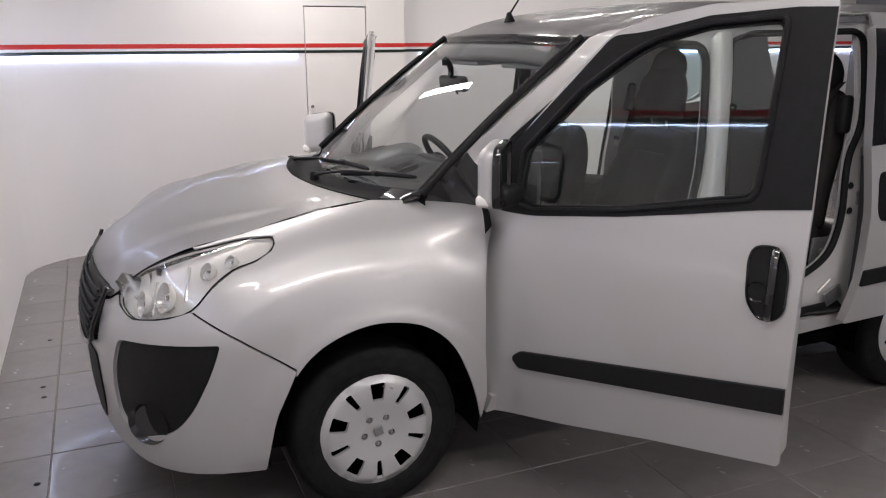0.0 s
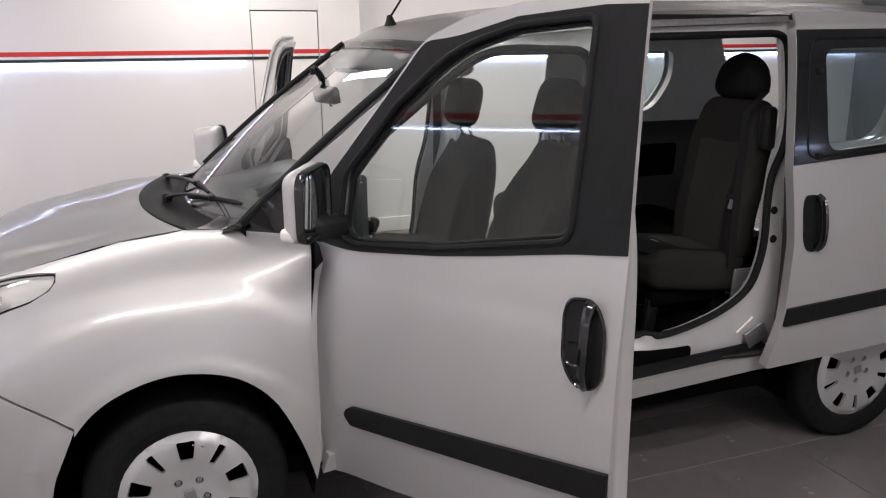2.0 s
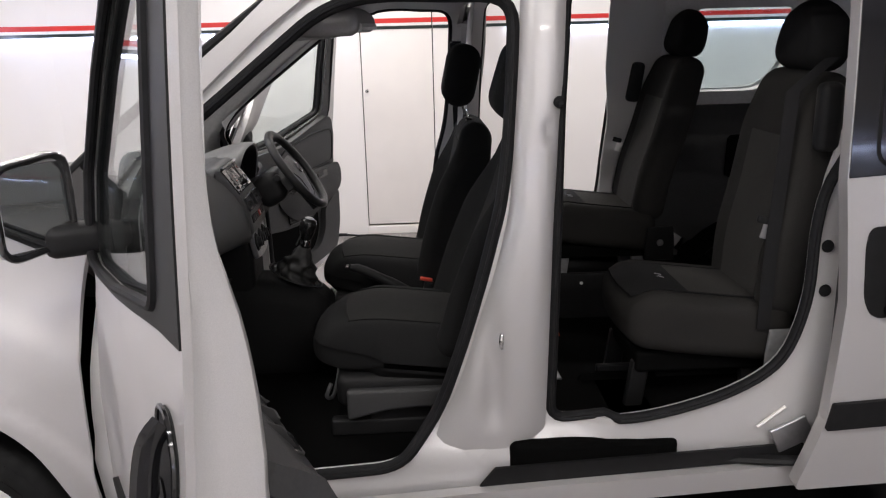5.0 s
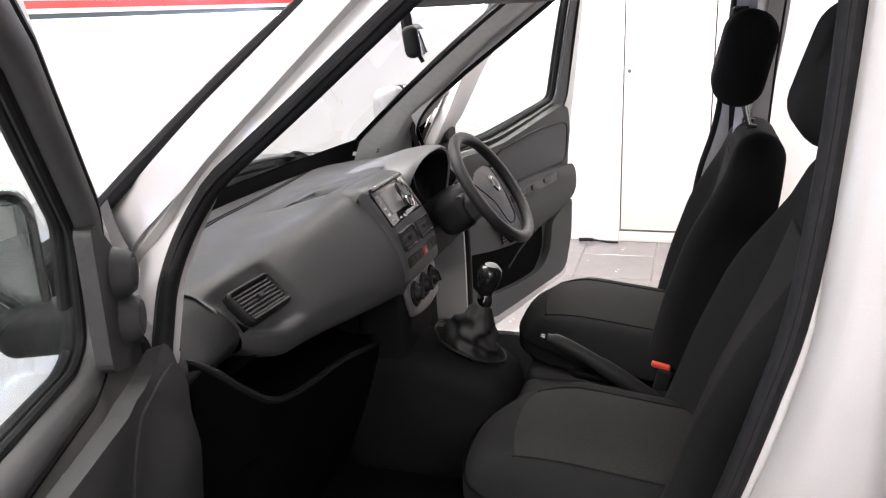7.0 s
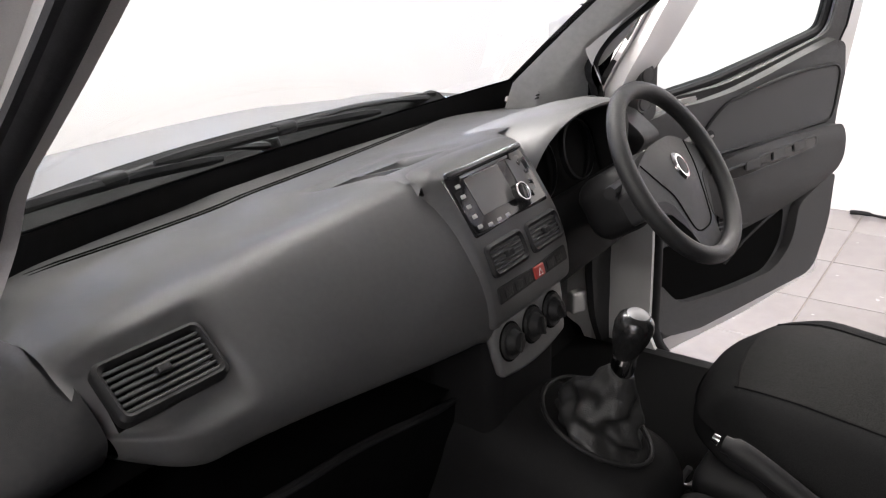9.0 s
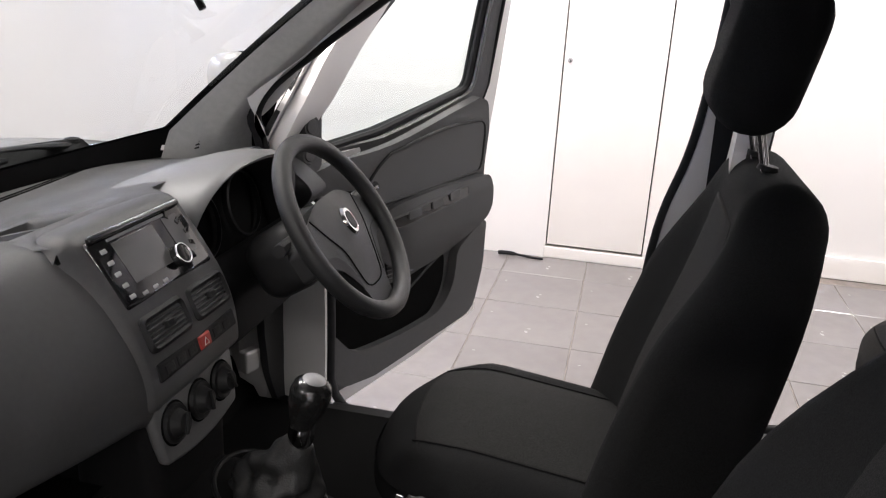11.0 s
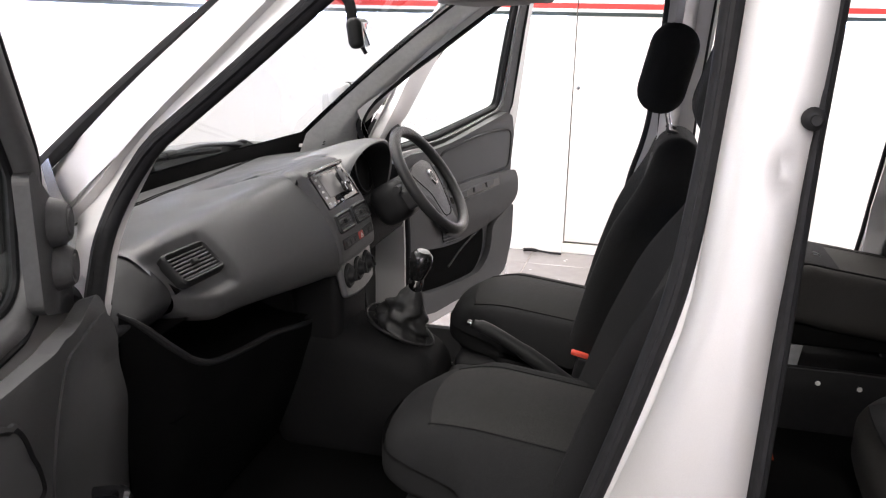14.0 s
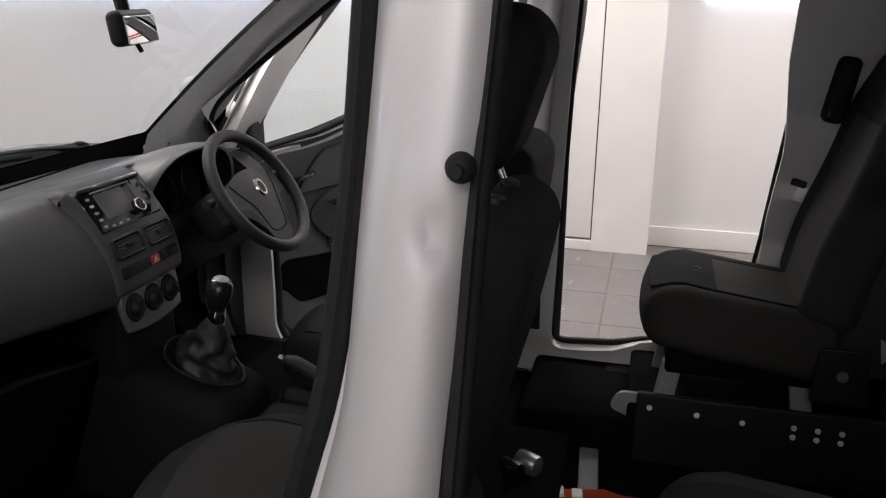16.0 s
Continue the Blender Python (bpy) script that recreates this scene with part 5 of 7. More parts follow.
# sliding doors, pushed back
def sliding_door(side):
    f = lambda inset=0.0: flank(side, inset, SLID)  # noqa: E731
    right = side > 0
    line = rounded([(1.475, 0.455, 0.02), (2.40, 0.49, 0.05), (2.50, 1.0), (2.53, 1.25), (2.50, 1.755, 0.04), (1.55, 1.745, 0.02), (1.535, 1.24), (1.55, 0.95), (1.53, 0.65)])
    win = rounded([(1.70, 1.285, 0.06), (2.42, 1.325, 0.08), (2.40, 1.67, 0.06), (1.68, 1.66, 0.05)])
    door = panel("sliding_door", line, f(0.0), SILVER, car, 0.04, 0.06, [win], right, "silver sliding door pushed back open")
    band = rounded([(1.538, 1.243), (2.0, 1.268), (2.528, 1.295), (2.505, 1.735), (1.553, 1.728)])
    panel("window_surround", band, f(-0.003), BLACK_GLOSS, door, 0.012, 0.07, [win], right, "black window surround")
    g = panel("window", win, f(0.004), TINT, door, 0.004, 0.1, flip=right, label="tinted sliding door window")
    g.visible_shadow = False
    part("glass_frame", tube([f(-0.002)(*p) for p in rounded([(1.60, 1.265, 0.05), (2.47, 1.31, 0.05), (2.45, 1.70, 0.05), (1.61, 1.695, 0.05)])], 0.005, 6, True), RUBBER, door)
    for px, pz in ((1.655, 1.58), (1.655, 1.27)):
        part("hinge_cap", lathe([(0, 0.012), (0.012, 0.01), (0.014, 0)], look(f(-0.003)(px, pz), f(0.2)(px, pz)), 14), BLACK_PLASTIC, door)
    strip = rounded([(1.528, 0.63, 0.005), (2.0, 0.655), (2.44, 0.675), (2.44, 0.745), (2.0, 0.722), (1.54, 0.70, 0.005)])
    panel("rub_strip", strip, f(-0.012), BLACK_PLASTIC, door, 0.014, 0.08, flip=right, label="black plastic rub strip")
    hl = rounded([(1.585, 1.09, 0.04), (1.595, 1.13, 0.03), (1.66, 1.132, 0.03), (1.682, 1.06, 0.08), (1.68, 0.95, 0.05), (1.655, 0.915, 0.03), (1.61, 0.915, 0.05), (1.588, 0.96, 0.08)])
    handle = panel("door_handle", hl, f(-0.006), BLACK_PLASTIC, door, 0.012, 0.03, flip=right, label="black upright door handle")
    grip = [f(-0.012)(1.645, 1.12), f(-0.034)(1.648, 1.10), f(-0.04)(1.650, 1.02), f(-0.034)(1.648, 0.955), f(-0.01)(1.645, 0.93)]
    part("grip", tube(curve(grip, 4), 0.012, 8, squash=1.5), BLACK_GLOSS, handle)
    panel("door_card", rounded([(1.56, 0.52, 0.05), (2.36, 0.55, 0.05), (2.46, 1.2), (1.57, 1.2)]), f(0.05), DOOR_TRIM, door, 0.03, 0.15, flip=right)


for side in (-1, 1):
    sliding_door(side)

# tailgate, underbody, firewall
def tail(u, v, lift=0.0):
    """The raised tailgate: u from the hinge at the roof to its free edge."""
    return Vector((3.12 + 1.10 * u, (0.64 + 0.10 * u) * (2 * v - 1), 1.815 + 0.05 * u + 0.03 * math.sin(math.pi * u) * (1 - (2 * v - 1) ** 2) + lift))


tailgate = part("tailgate", surface(lambda u, v: tail(0.55 + 0.45 * u, v), 8, 10, 0.03), SILVER, car, "silver tailgate raised open")
part("tailgate_frame", surface(lambda u, v: tail(0.10 * u, v), 2, 10, 0.03), SILVER, tailgate)
for v0 in (0.0, 0.9):
    part("tailgate_frame", surface(lambda u, v: tail(0.10 + 0.45 * u, v0 + 0.1 * v), 6, 3, 0.03), SILVER, tailgate)
rear_glass = part("rear_window", surface(lambda u, v: tail(0.10 + 0.45 * u, 0.1 + 0.8 * v, 0.015), 6, 8), TINT, tailgate, "tinted rear window")
rear_glass.visible_shadow = False
part("rear_bumper", rbox((0.14, 1.56, 0.24), 0.05, (2, 6, 2), pose(3.50, 0, 0.43)), SILVER, car, "silver rear bumper under the open tail")
part("underbody", rbox((3.9, 1.50, 0.06), 0.01, (1, 1, 1), pose(1.5, 0, 0.30)), DARK, car, "black underbody")
part("firewall", rbox((0.05, 1.46, 0.78), 0.01, (1, 1, 1), pose(0.30, 0, 0.69)), DARK, car)
part("engine_bay", rbox((1.05, 1.15, 0.42), 0.05, (2, 2, 2), pose(-0.25, 0, 0.62)), DARK, car)
for cx in (0.0, 2.755):
    for side in (-1, 1):
        rings = []
        for k in range(19):
            a = math.pi * (k / 18 * 1.16 - 0.08)
            p = (cx + 0.40 * math.cos(a), 0.34 + 0.40 * math.sin(a))
            rings.append([(p[0], side * 0.60, p[1]), (p[0], side * 0.868, p[1])])
        part("wheel_arch_liner", loft(rings, False, closed=False), DARK, car)


# wheels
def wheel(cx, side):
    y = side * 0.752
    out = pose(cx, y, 0.318, 90 if side < 0 else -90, 0, 0)
    w = tagged(empty("wheel"), "")
    w.parent = car
    tyre = [(0.205, -0.085), (0.222, -0.098), (0.262, -0.104), (0.295, -0.098), (0.311, -0.082), (0.317, -0.055), (0.318, 0), (0.317, 0.055), (0.311, 0.082), (0.295, 0.098), (0.262, 0.104), (0.235, 0.100), (0.222, 0.098), (0.205, 0.085), (0.20, 0.0), (0.205, -0.085)]
    t = part("tyre", lathe(tyre, out, 56), TYRE, w, "black rubber tyre")
    for r in (0.244, 0.286):
        part("sidewall_rib", tube([out @ Vector((r * math.cos(2 * math.pi * k / 48), r * math.sin(2 * math.pi * k / 48), 0.1025 if r < 0.26 else 0.099)) for k in range(48)], 0.0016, 5, True), TYRE, t)
    part("rim", lathe([(0.215, 0.08), (0.205, 0.07), (0.195, 0.02), (0.15, 0.0), (0, 0.0)], out, 40), DARK, w)

    def dish(a, b):
        r = math.hypot(a, b)
        h = 0.104 + 0.012 * (1 - smooth(0.0, 0.10, r)) * 0.3 + 0.016 * smooth(0.02, 0.15, r) - 0.022 * smooth(0.165, 0.222, r) ** 2 - 0.012
        return out @ Vector((a, b, h))
    holes = []
    for k in range(5):
        a0 = math.radians(90 + 72 * k)
        for da, w0, w1, r0, r1 in ((0.0, 0.019, 0.029, 0.120, 0.186), (36, 0.008, 0.013, 0.118, 0.190)):
            a = a0 + math.radians(da)
            ca, sa = math.cos(a), math.sin(a)
            quad = [(r0, -w0, 0.006), (r1, -w1, 0.008), (r1, w1, 0.008), (r0, w0, 0.006)]
            holes.append([(q[0] * ca - q[1] * sa, q[0] * sa + q[1] * ca) for q in rounded(quad, 3)])
        a = a0 + math.radians(36)
        holes.append(ring(0.054 * math.cos(a), 0.054 * math.sin(a), 0.0125, 12))
    cap = panel("hubcap", ring(0, 0, 0.222, 56), dish, CAP, w, 0.012, 0.03, holes, False, "silver ten-slot hubcap")
    part("cap_edge", tube([dish(0.219 * math.cos(2 * math.pi * k / 48), 0.219 * math.sin(2 * math.pi * k / 48)) for k in range(48)], 0.006, 6, True), CAP, cap)
    for k in range(5):
        a = math.radians(90 + 72 * k + 36)
        part("wheel_bolt", lathe([(0.0, 0.012), (0.008, 0.011), (0.009, 0.0)], out @ Matrix.Translation((0.054 * math.cos(a), 0.054 * math.sin(a), 0.082)), 10), STEEL, w)
    part("centre_badge", rbox((0.034, 0.034, 0.006), 0.006, (1, 1, 1), out @ pose(0, 0, 0.103, 0, 0, 12)), GREY_METAL, cap)
    # balance weight line and valve
    part("valve", tube([out @ Vector((0.02, 0.17, 0.10)), out @ Vector((0.055, 0.16, 0.108))], 0.003, 6), CHROME, w)


for cx in (0.0, 2.755):
    for side in (-1, 1):
        wheel(cx, side)


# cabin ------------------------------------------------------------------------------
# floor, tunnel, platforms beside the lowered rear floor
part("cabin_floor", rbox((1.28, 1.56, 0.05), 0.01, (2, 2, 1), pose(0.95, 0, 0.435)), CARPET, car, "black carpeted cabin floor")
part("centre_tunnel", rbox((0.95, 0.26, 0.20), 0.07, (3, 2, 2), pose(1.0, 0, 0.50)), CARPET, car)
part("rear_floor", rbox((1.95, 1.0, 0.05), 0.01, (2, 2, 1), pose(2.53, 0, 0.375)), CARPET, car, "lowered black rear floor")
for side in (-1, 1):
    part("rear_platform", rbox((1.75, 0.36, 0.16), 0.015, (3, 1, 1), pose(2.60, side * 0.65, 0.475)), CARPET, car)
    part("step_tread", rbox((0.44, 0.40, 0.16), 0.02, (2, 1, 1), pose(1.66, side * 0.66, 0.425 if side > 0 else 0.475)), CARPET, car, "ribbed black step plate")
    for k in range(5):
        part("tread_rib", rbox((0.09, 0.004, 0.004), 0.001, (1, 1, 1), pose(1.70, side * (0.745 + 0.011 * k), 0.507 if side > 0 else 0.557)), BLACK_PLASTIC, car)
    part("inner_sill", rbox((1.0, 0.09, 0.10), 0.02, (2, 1, 1), pose(0.93, side * 0.785, 0.405)), BLACK_PLASTIC, car)
    wall = part("platform_wall", rbox((1.0, 0.02, 0.24), 0.006, (2, 1, 1), pose(2.25, side * 0.462, 0.475)), BLACK_PLASTIC, car, "black side plate with bright bolts")
    for k, (bx, bz) in enumerate([(1.783, 0.558), (1.90, 0.553), (2.01, 0.548), (2.13, 0.552), (2.13, 0.527), (2.185, 0.552), (2.185, 0.527), (2.24, 0.552), (2.24, 0.527)]):
        part("bolt", lathe([(0.0, 0.006), (0.006, 0.005), (0.0075, 0.0)], pose(bx, side * 0.4515, bz, 90 if side > 0 else -90), 10), LAMP_SILVER, wall)
    # quarter-round grey plate before the platform; the left copy blackened as shade
    plate = rounded([(1.70, 0.58, 0.03), (1.93, 0.575, 0.02), (1.93, 0.50), (1.76, 0.50), (1.68, 0.53, 0.02)])
    panel("seat_foot_plate", plate, lambda a, b: Vector((a, side * 0.49, b)), GREY_METAL if side > 0 else DARK, car, 0.012, 0.05, flip=side > 0, label="steel seat foot plate, the left one coloured dark for shade")
# anchor rail on the rear floor with an orange strap
part("floor_rail", rbox((0.05, 0.62, 0.012), 0.003, (1, 2, 1), pose(1.66, 0.15, 0.407, 0, 0, 4)), GREY_METAL, car, "grey steel anchor rail")
strap = tagged(empty("tie_down_strap", 1.65, 0.22, 0.413), "orange webbing strap with a metal buckle on the rear floor", "strap")
rows = [(1.52, 0.19, 0.0), (1.56, 0.205, 0.004), (1.60, 0.215, 0.008), (1.65, 0.222, 0.012), (1.69, 0.228, 0.016), (1.73, 0.222, 0.010), (1.77, 0.235, 0.002)]
part("webbing", loft([[(x - 1.65, y - 0.22 - 0.014, z), (x - 1.65, y - 0.22 + 0.014, z + 0.004), (x - 1.65, y - 0.22 + 0.014, z + 0.007), (x - 1.65, y - 0.22 - 0.014, z + 0.003)] for x, y, z in rows]), ORANGE, strap)
for bx in (-0.065, -0.02):
    part("buckle", rbox((0.026, 0.034, 0.012), 0.003, (1, 1, 1), pose(bx, -0.003, 0.014, 0, 0, 8)), LAMP_SILVER, strap, "pale metal buckle")
for name, x, y, turn, mat, label in (("rubber_roller", 1.470, 0.186, 62, BLACK_GLOSS, "glossy black roller lying on the cabin floor"), ("metal_roller", 1.508, 0.226, 62, STEEL, "bright metal roller lying on the cabin floor")):
    bm = lathe([(0.0, -0.028), (0.024, -0.028), (0.026, -0.024), (0.026, 0.024), (0.024, 0.028), (0.0, 0.028)], pose(0, 0, 0, 90, 0, turn), 24)
    tagged(part(name, bm, mat), label, "roller").location = (x, y, 0.487)


# dashboard: a base under the windscreen, a padded passenger side, a hood over the instruments
DASH_TOP = [(0.05, 1.070), (0.20, 1.097), (0.33, 1.108), (0.42, 1.116), (0.52, 1.122)]


def block(v, a, b, edge):
    """1 between a and b, 0 outside, with soft edges."""
    return smooth(a - edge, a + edge, v) * (1 - smooth(b - edge, b + edge, v))


def dash_height(x, y):
    z = lerp_table(DASH_TOP, x) - 0.014 * smooth(0.48, 0.70, abs(y)) - 0.004 * smooth(-0.14, -0.24, y)
    mid = block(y, -0.19, 0.60, 0.06)
    z += mid * (0.012 * smooth(0.22, 0.36, x) + 0.030 * smooth(0.34, 0.53, x))
    z -= 0.006 * block(y, -0.150, 0.100, 0.010) * block(x, 0.352, 0.492, 0.010)
    z -= 0.042 * block(x, 0.372, 0.486, 0.007) * block(y, -0.132, -0.052, 0.007)
    return z - 0.042 * block(x, 0.380, 0.486, 0.007) * block(y, -0.028, 0.062, 0.007)


def dash_base(u, v):
    y = -0.75 + 1.49 * v
    x0 = 0.125 + 0.13 * (y / 0.76) ** 2
    x = x0 + (0.515 - 0.10 * smooth(-0.60, -0.74, y) + 0.06 * block(y, -0.15, 0.15, 0.02) - x0) * u
    return Vector((x, y, dash_height(x, y)))


dash = part("dashboard", surface(dash_base, 56, 150, -0.006), DASH, car, "dark grey moulded dashboard", sharp=50)
PAD_OUTER = [(0.335, 1.100), (0.40, 1.107), (0.455, 1.111), (0.492, 1.107), (0.520, 1.092), (0.548, 1.065), (0.566, 1.040), (0.564, 1.014), (0.547, 0.998), (0.50, 0.985)]
PAD_MIDDLE = [(0.27, 1.107), (0.38, 1.119), (0.46, 1.126), (0.507, 1.124), (0.540, 1.108), (0.588, 1.068), (0.618, 1.028), (0.620, 0.992), (0.598, 0.966), (0.52, 0.958)]
PAD_INNER = [(0.27, 1.124), (0.40, 1.148), (0.485, 1.164), (0.546, 1.166), (0.584, 1.150), (0.634, 1.092), (0.668, 1.030), (0.682, 0.970), (0.670, 0.930), (0.60, 0.912)]


def pad(u, v):
    """The padded passenger side: u from the windscreen down to the shelf, v from the door to the centre."""
    k = u * 9
    i = min(int(k), 8)
    t = k - i
    rows = []
    for j in (max(i - 1, 0), i, i + 1, min(i + 2, 9)):
        o, m, n = PAD_OUTER[j], PAD_MIDDLE[j], PAD_INNER[j]
        w = max(0.0, (v - 0.16) / 0.84)
        w = w * w * (3 - 2 * w) * 0.35 + w * 0.65
        e = math.sin(math.pi / 2 * min(1.0, v / 0.16))
        y0 = (-0.585, -0.642, -0.658, -0.664, -0.666, -0.660, -0.652, -0.644, -0.640, -0.64)[j]
        y1 = (-0.15, -0.148, -0.138, -0.112, -0.104, -0.10, -0.10, -0.10, -0.10, -0.10)[j]
        x, z = (o[c] + (m[c] - o[c]) * e + (n[c] - m[c]) * w for c in (0, 1))
        rows.append(Vector((x, y0 + (y1 - y0) * v, z)))
    a, b, c, d = rows
    p = 0.5 * (2 * b + (c - a) * t + (2 * a - 5 * b + 4 * c - d) * t * t + (3 * b - a - 3 * c + d) * t ** 3)
    # flat seat round the air vent
    seat = block(p.y, -0.655, -0.505, 0.012) * block(u, 0.42, 0.66, 0.04)
    p += Vector((-0.66, 0, -0.75)) * 0.012 * seat
    # the top runs out level into the dashboard
    level = dash_height(p.x, p.y) + 0.0012
    p.z = level + (p.z - level) * smooth(0.06, 0.36, u)
    p.z -= 0.007 * smooth(0.93, 1.0, v) * smooth(0.22, 0.34, u)
    return p


part("passenger_pad", surface(pad, 72, 64, -0.010), DASH, dash, "dark grey padded passenger side of the dashboard", sharp=60)
SHELF = [(0.575, 0.985), (0.47, 0.965), (0.43, 0.90), (0.44, 0.845), (0.50, 0.815), (0.585, 0.81)]
shelf_line = curve([(a, 0, b) for a, b in SHELF], 6)
# the recess is coloured near black in place of its shade
part("shelf_recess", surface(lambda u, v: Vector((shelf_line[round(u * 30)].x, -0.70 + 0.60 * v, shelf_line[round(u * 30)].z)), 30, 6, -0.006), DASH_LOW_SHADED, dash, "open shelf under the dashboard, its shade put into the colour", sharp=50)
part("screen_ledge", surface(lambda u, v: Vector((0.06 + 0.08 * u + 0.13 * (2 * v - 1) ** 2, 0.74 * (2 * v - 1), 1.072 + 0.008 * u)), 4, 24, -0.01), BLACK_PLASTIC, dash)


def vent(m, w, h, slats, name="air_vent"):
    """A framed air vent; the pose m looks out along its z axis, x to the side, y up."""
    frame_ob = bmesh.new()
    outer, inner = rounded([(-w / 2, -h / 2, 0.012), (w / 2, -h / 2, 0.012), (w / 2, h / 2, 0.012), (-w / 2, h / 2, 0.012)], 4), rounded([(-w / 2 + 0.009, -h / 2 + 0.009, 0.008), (w / 2 - 0.009, -h / 2 + 0.009, 0.008), (w / 2 - 0.009, h / 2 - 0.009, 0.008), (-w / 2 + 0.009, h / 2 - 0.009, 0.008)], 4)
    rows = [[m @ Vector((a, b, z)) for a, b in loop] for loop, z in ((outer, -0.01), (outer, 0.004), ([(o[0] * 0.5 + i[0] * 0.5, o[1] * 0.5 + i[1] * 0.5) for o, i in zip(outer, inner)], 0.008), (inner, 0.004), (inner, -0.02))]
    loft(rows, False, frame_ob)
    v = part(name, frame_ob, BLACK_PLASTIC, dash, "black slatted air vent", sharp=50)
    part("vent_back", rbox((w - 0.012, h - 0.012, 0.006), 0.0, (1, 1, 1), m @ pose(0, 0, -0.028)), DARK, v)
    for k in range(slats):
        y = -h / 2 + 0.009 + (h - 0.018) * (k + 0.5) / slats
        part("slat", rbox((w - 0.018, 0.004, 0.018), 0.0015, (1, 1, 1), m @ pose(0, y, -0.004, 12)), DOOR_TRIM, v)
    for k in range(4):
        x = -w / 2 + w * (k + 1) / 5
        part("vane", rbox((0.0025, h - 0.02, 0.01), 0.0008, (1, 1, 1), m @ pose(x, 0, -0.018)), BLACK_PLASTIC, v)
    part("vent_tab", rbox((0.016, 0.010, 0.012), 0.002, (1, 1, 1), m @ pose(0, 0, 0.006)), BLACK_PLASTIC, v)
    return v


def facing(c, normal, up=(0, 0, 1)):
    """A pose at c whose z axis is normal and whose y axis is as near to up as can be."""
    z = Vector(normal).normalized()
    x = Vector(up).cross(z).normalized()
    y = z.cross(x)
    return Matrix.Translation(c) @ Matrix((x, y, z)).transposed().to_4x4()


vent(facing((0.570, -0.581, 1.0800), (0.66, -0.04, 0.75)), 0.130, 0.072, 7)
# lower edge of the shelf and the outer ends
LIP = [(-0.80, 1.055), (-0.76, 1.025), (-0.70, 0.962), (-0.64, 0.912), (-0.578, 0.884), (-0.48, 0.866), (-0.34, 0.848), (-0.13, 0.80), (0.0, 0.78)]


def knee(u, v):
    y = -0.80 + 0.71 * v
    z = lerp_table(LIP, y)
    return Vector((0.595 - 0.03 * smooth(-0.66, -0.80, y) - 0.10 * u ** 1.5 * smooth(-0.83, -0.70, y) + 0.006 * math.sin(math.pi * v), y, z + (0.48 - z) * u))


part("lower_dashboard", surface(knee, 14, 24, 0.012), DASH_LOW_SHADED, dash, "lower dashboard under the shelf, footwell shade in its colour")
part("shelf_lip", tube([knee(0.0, k / 24) for k in range(25)], [0.003, 0.005] + [0.007] * 21 + [0.005, 0.003], 8), BLACK_PLASTIC, dash)


END = [(0.26, 1.070), (0.38, 1.083), (0.46, 1.089), (0.500, 1.085), (0.530, 1.066), (0.566, 1.035), (0.562, 1.012), (0.53, 0.985), (0.46, 0.95)]
end_line = curve([(a, 0, b) for a, b in END], 4)
for y0, y1 in ((-0.812, -0.652), (0.70, 0.79)):
    rings = []
    for k, (dy, g) in enumerate(((0.0, 0.975), (0.004, 0.992), (0.012, 1.0), (0.3, 1.0), (0.5, 1.0), (0.7, 1.0), (0.85, 1.0), (0.988, 1.0), (0.996, 0.992), (1.0, 0.975))):
        y = y0 + (y1 - y0) * dy
        back = 0.26 + 0.18 * smooth(0.66, 0.74, abs(y))
        rings.append([Vector((max(back, 0.40 + (p.x - 0.40) * g), y, 1.02 + (p.z - 1.02) * g + 0.016 * (1 - smooth(0.655, 0.74, abs(y))) * smooth(0.98, 1.06, p.z))) for p in end_line] + [Vector((back, y, 0.95))])
    part("dash_end", loft(rings), END_PLASTIC, dash, "dark end cap of the dashboard", sharp=40)
for k in range(9):
    part("demister_slat", rbox((0.012, 0.016, 0.0035), 0.001, (1, 1, 1), pose(0.318 + 0.0015 * k, 0.662, 1.118 + 0.0075 * k, 0, -20, 0)), BLACK_PLASTIC, dash)
# two demister slots along the windscreen, their shade drawn as raised black bars
for off in (0.0, 0.013):
    slot = [Vector((0.222 - 0.016 * ((y - -0.3) / 0.25) ** 2 * (1 if y < -0.3 else 0.4) + off - 0.004, y, 0)) for y in [-0.53 + 0.046 * k for k in range(24)]]
    part("demister_grille", tube([Vector((p.x, p.y, dash_height(p.x, p.y) + 0.0005)) for p in slot], [0.0005] + [0.0028] * 22 + [0.0005], 6, squash=0.5), DARK, dash)

# centre stack: a fascia that rolls over the top into a brow above the radio
FASCIA = [(0.524, 1.140), (0.526, 1.158), (0.538, 1.1685), (0.573, 1.172), (0.598, 1.154), (0.650, 1.079), (0.669, 1.040), (0.681, 1.000), (0.687, 0.962), (0.680, 0.950)]
fascia_line = curve([(a, 0, b) for a, b in FASCIA], 5)


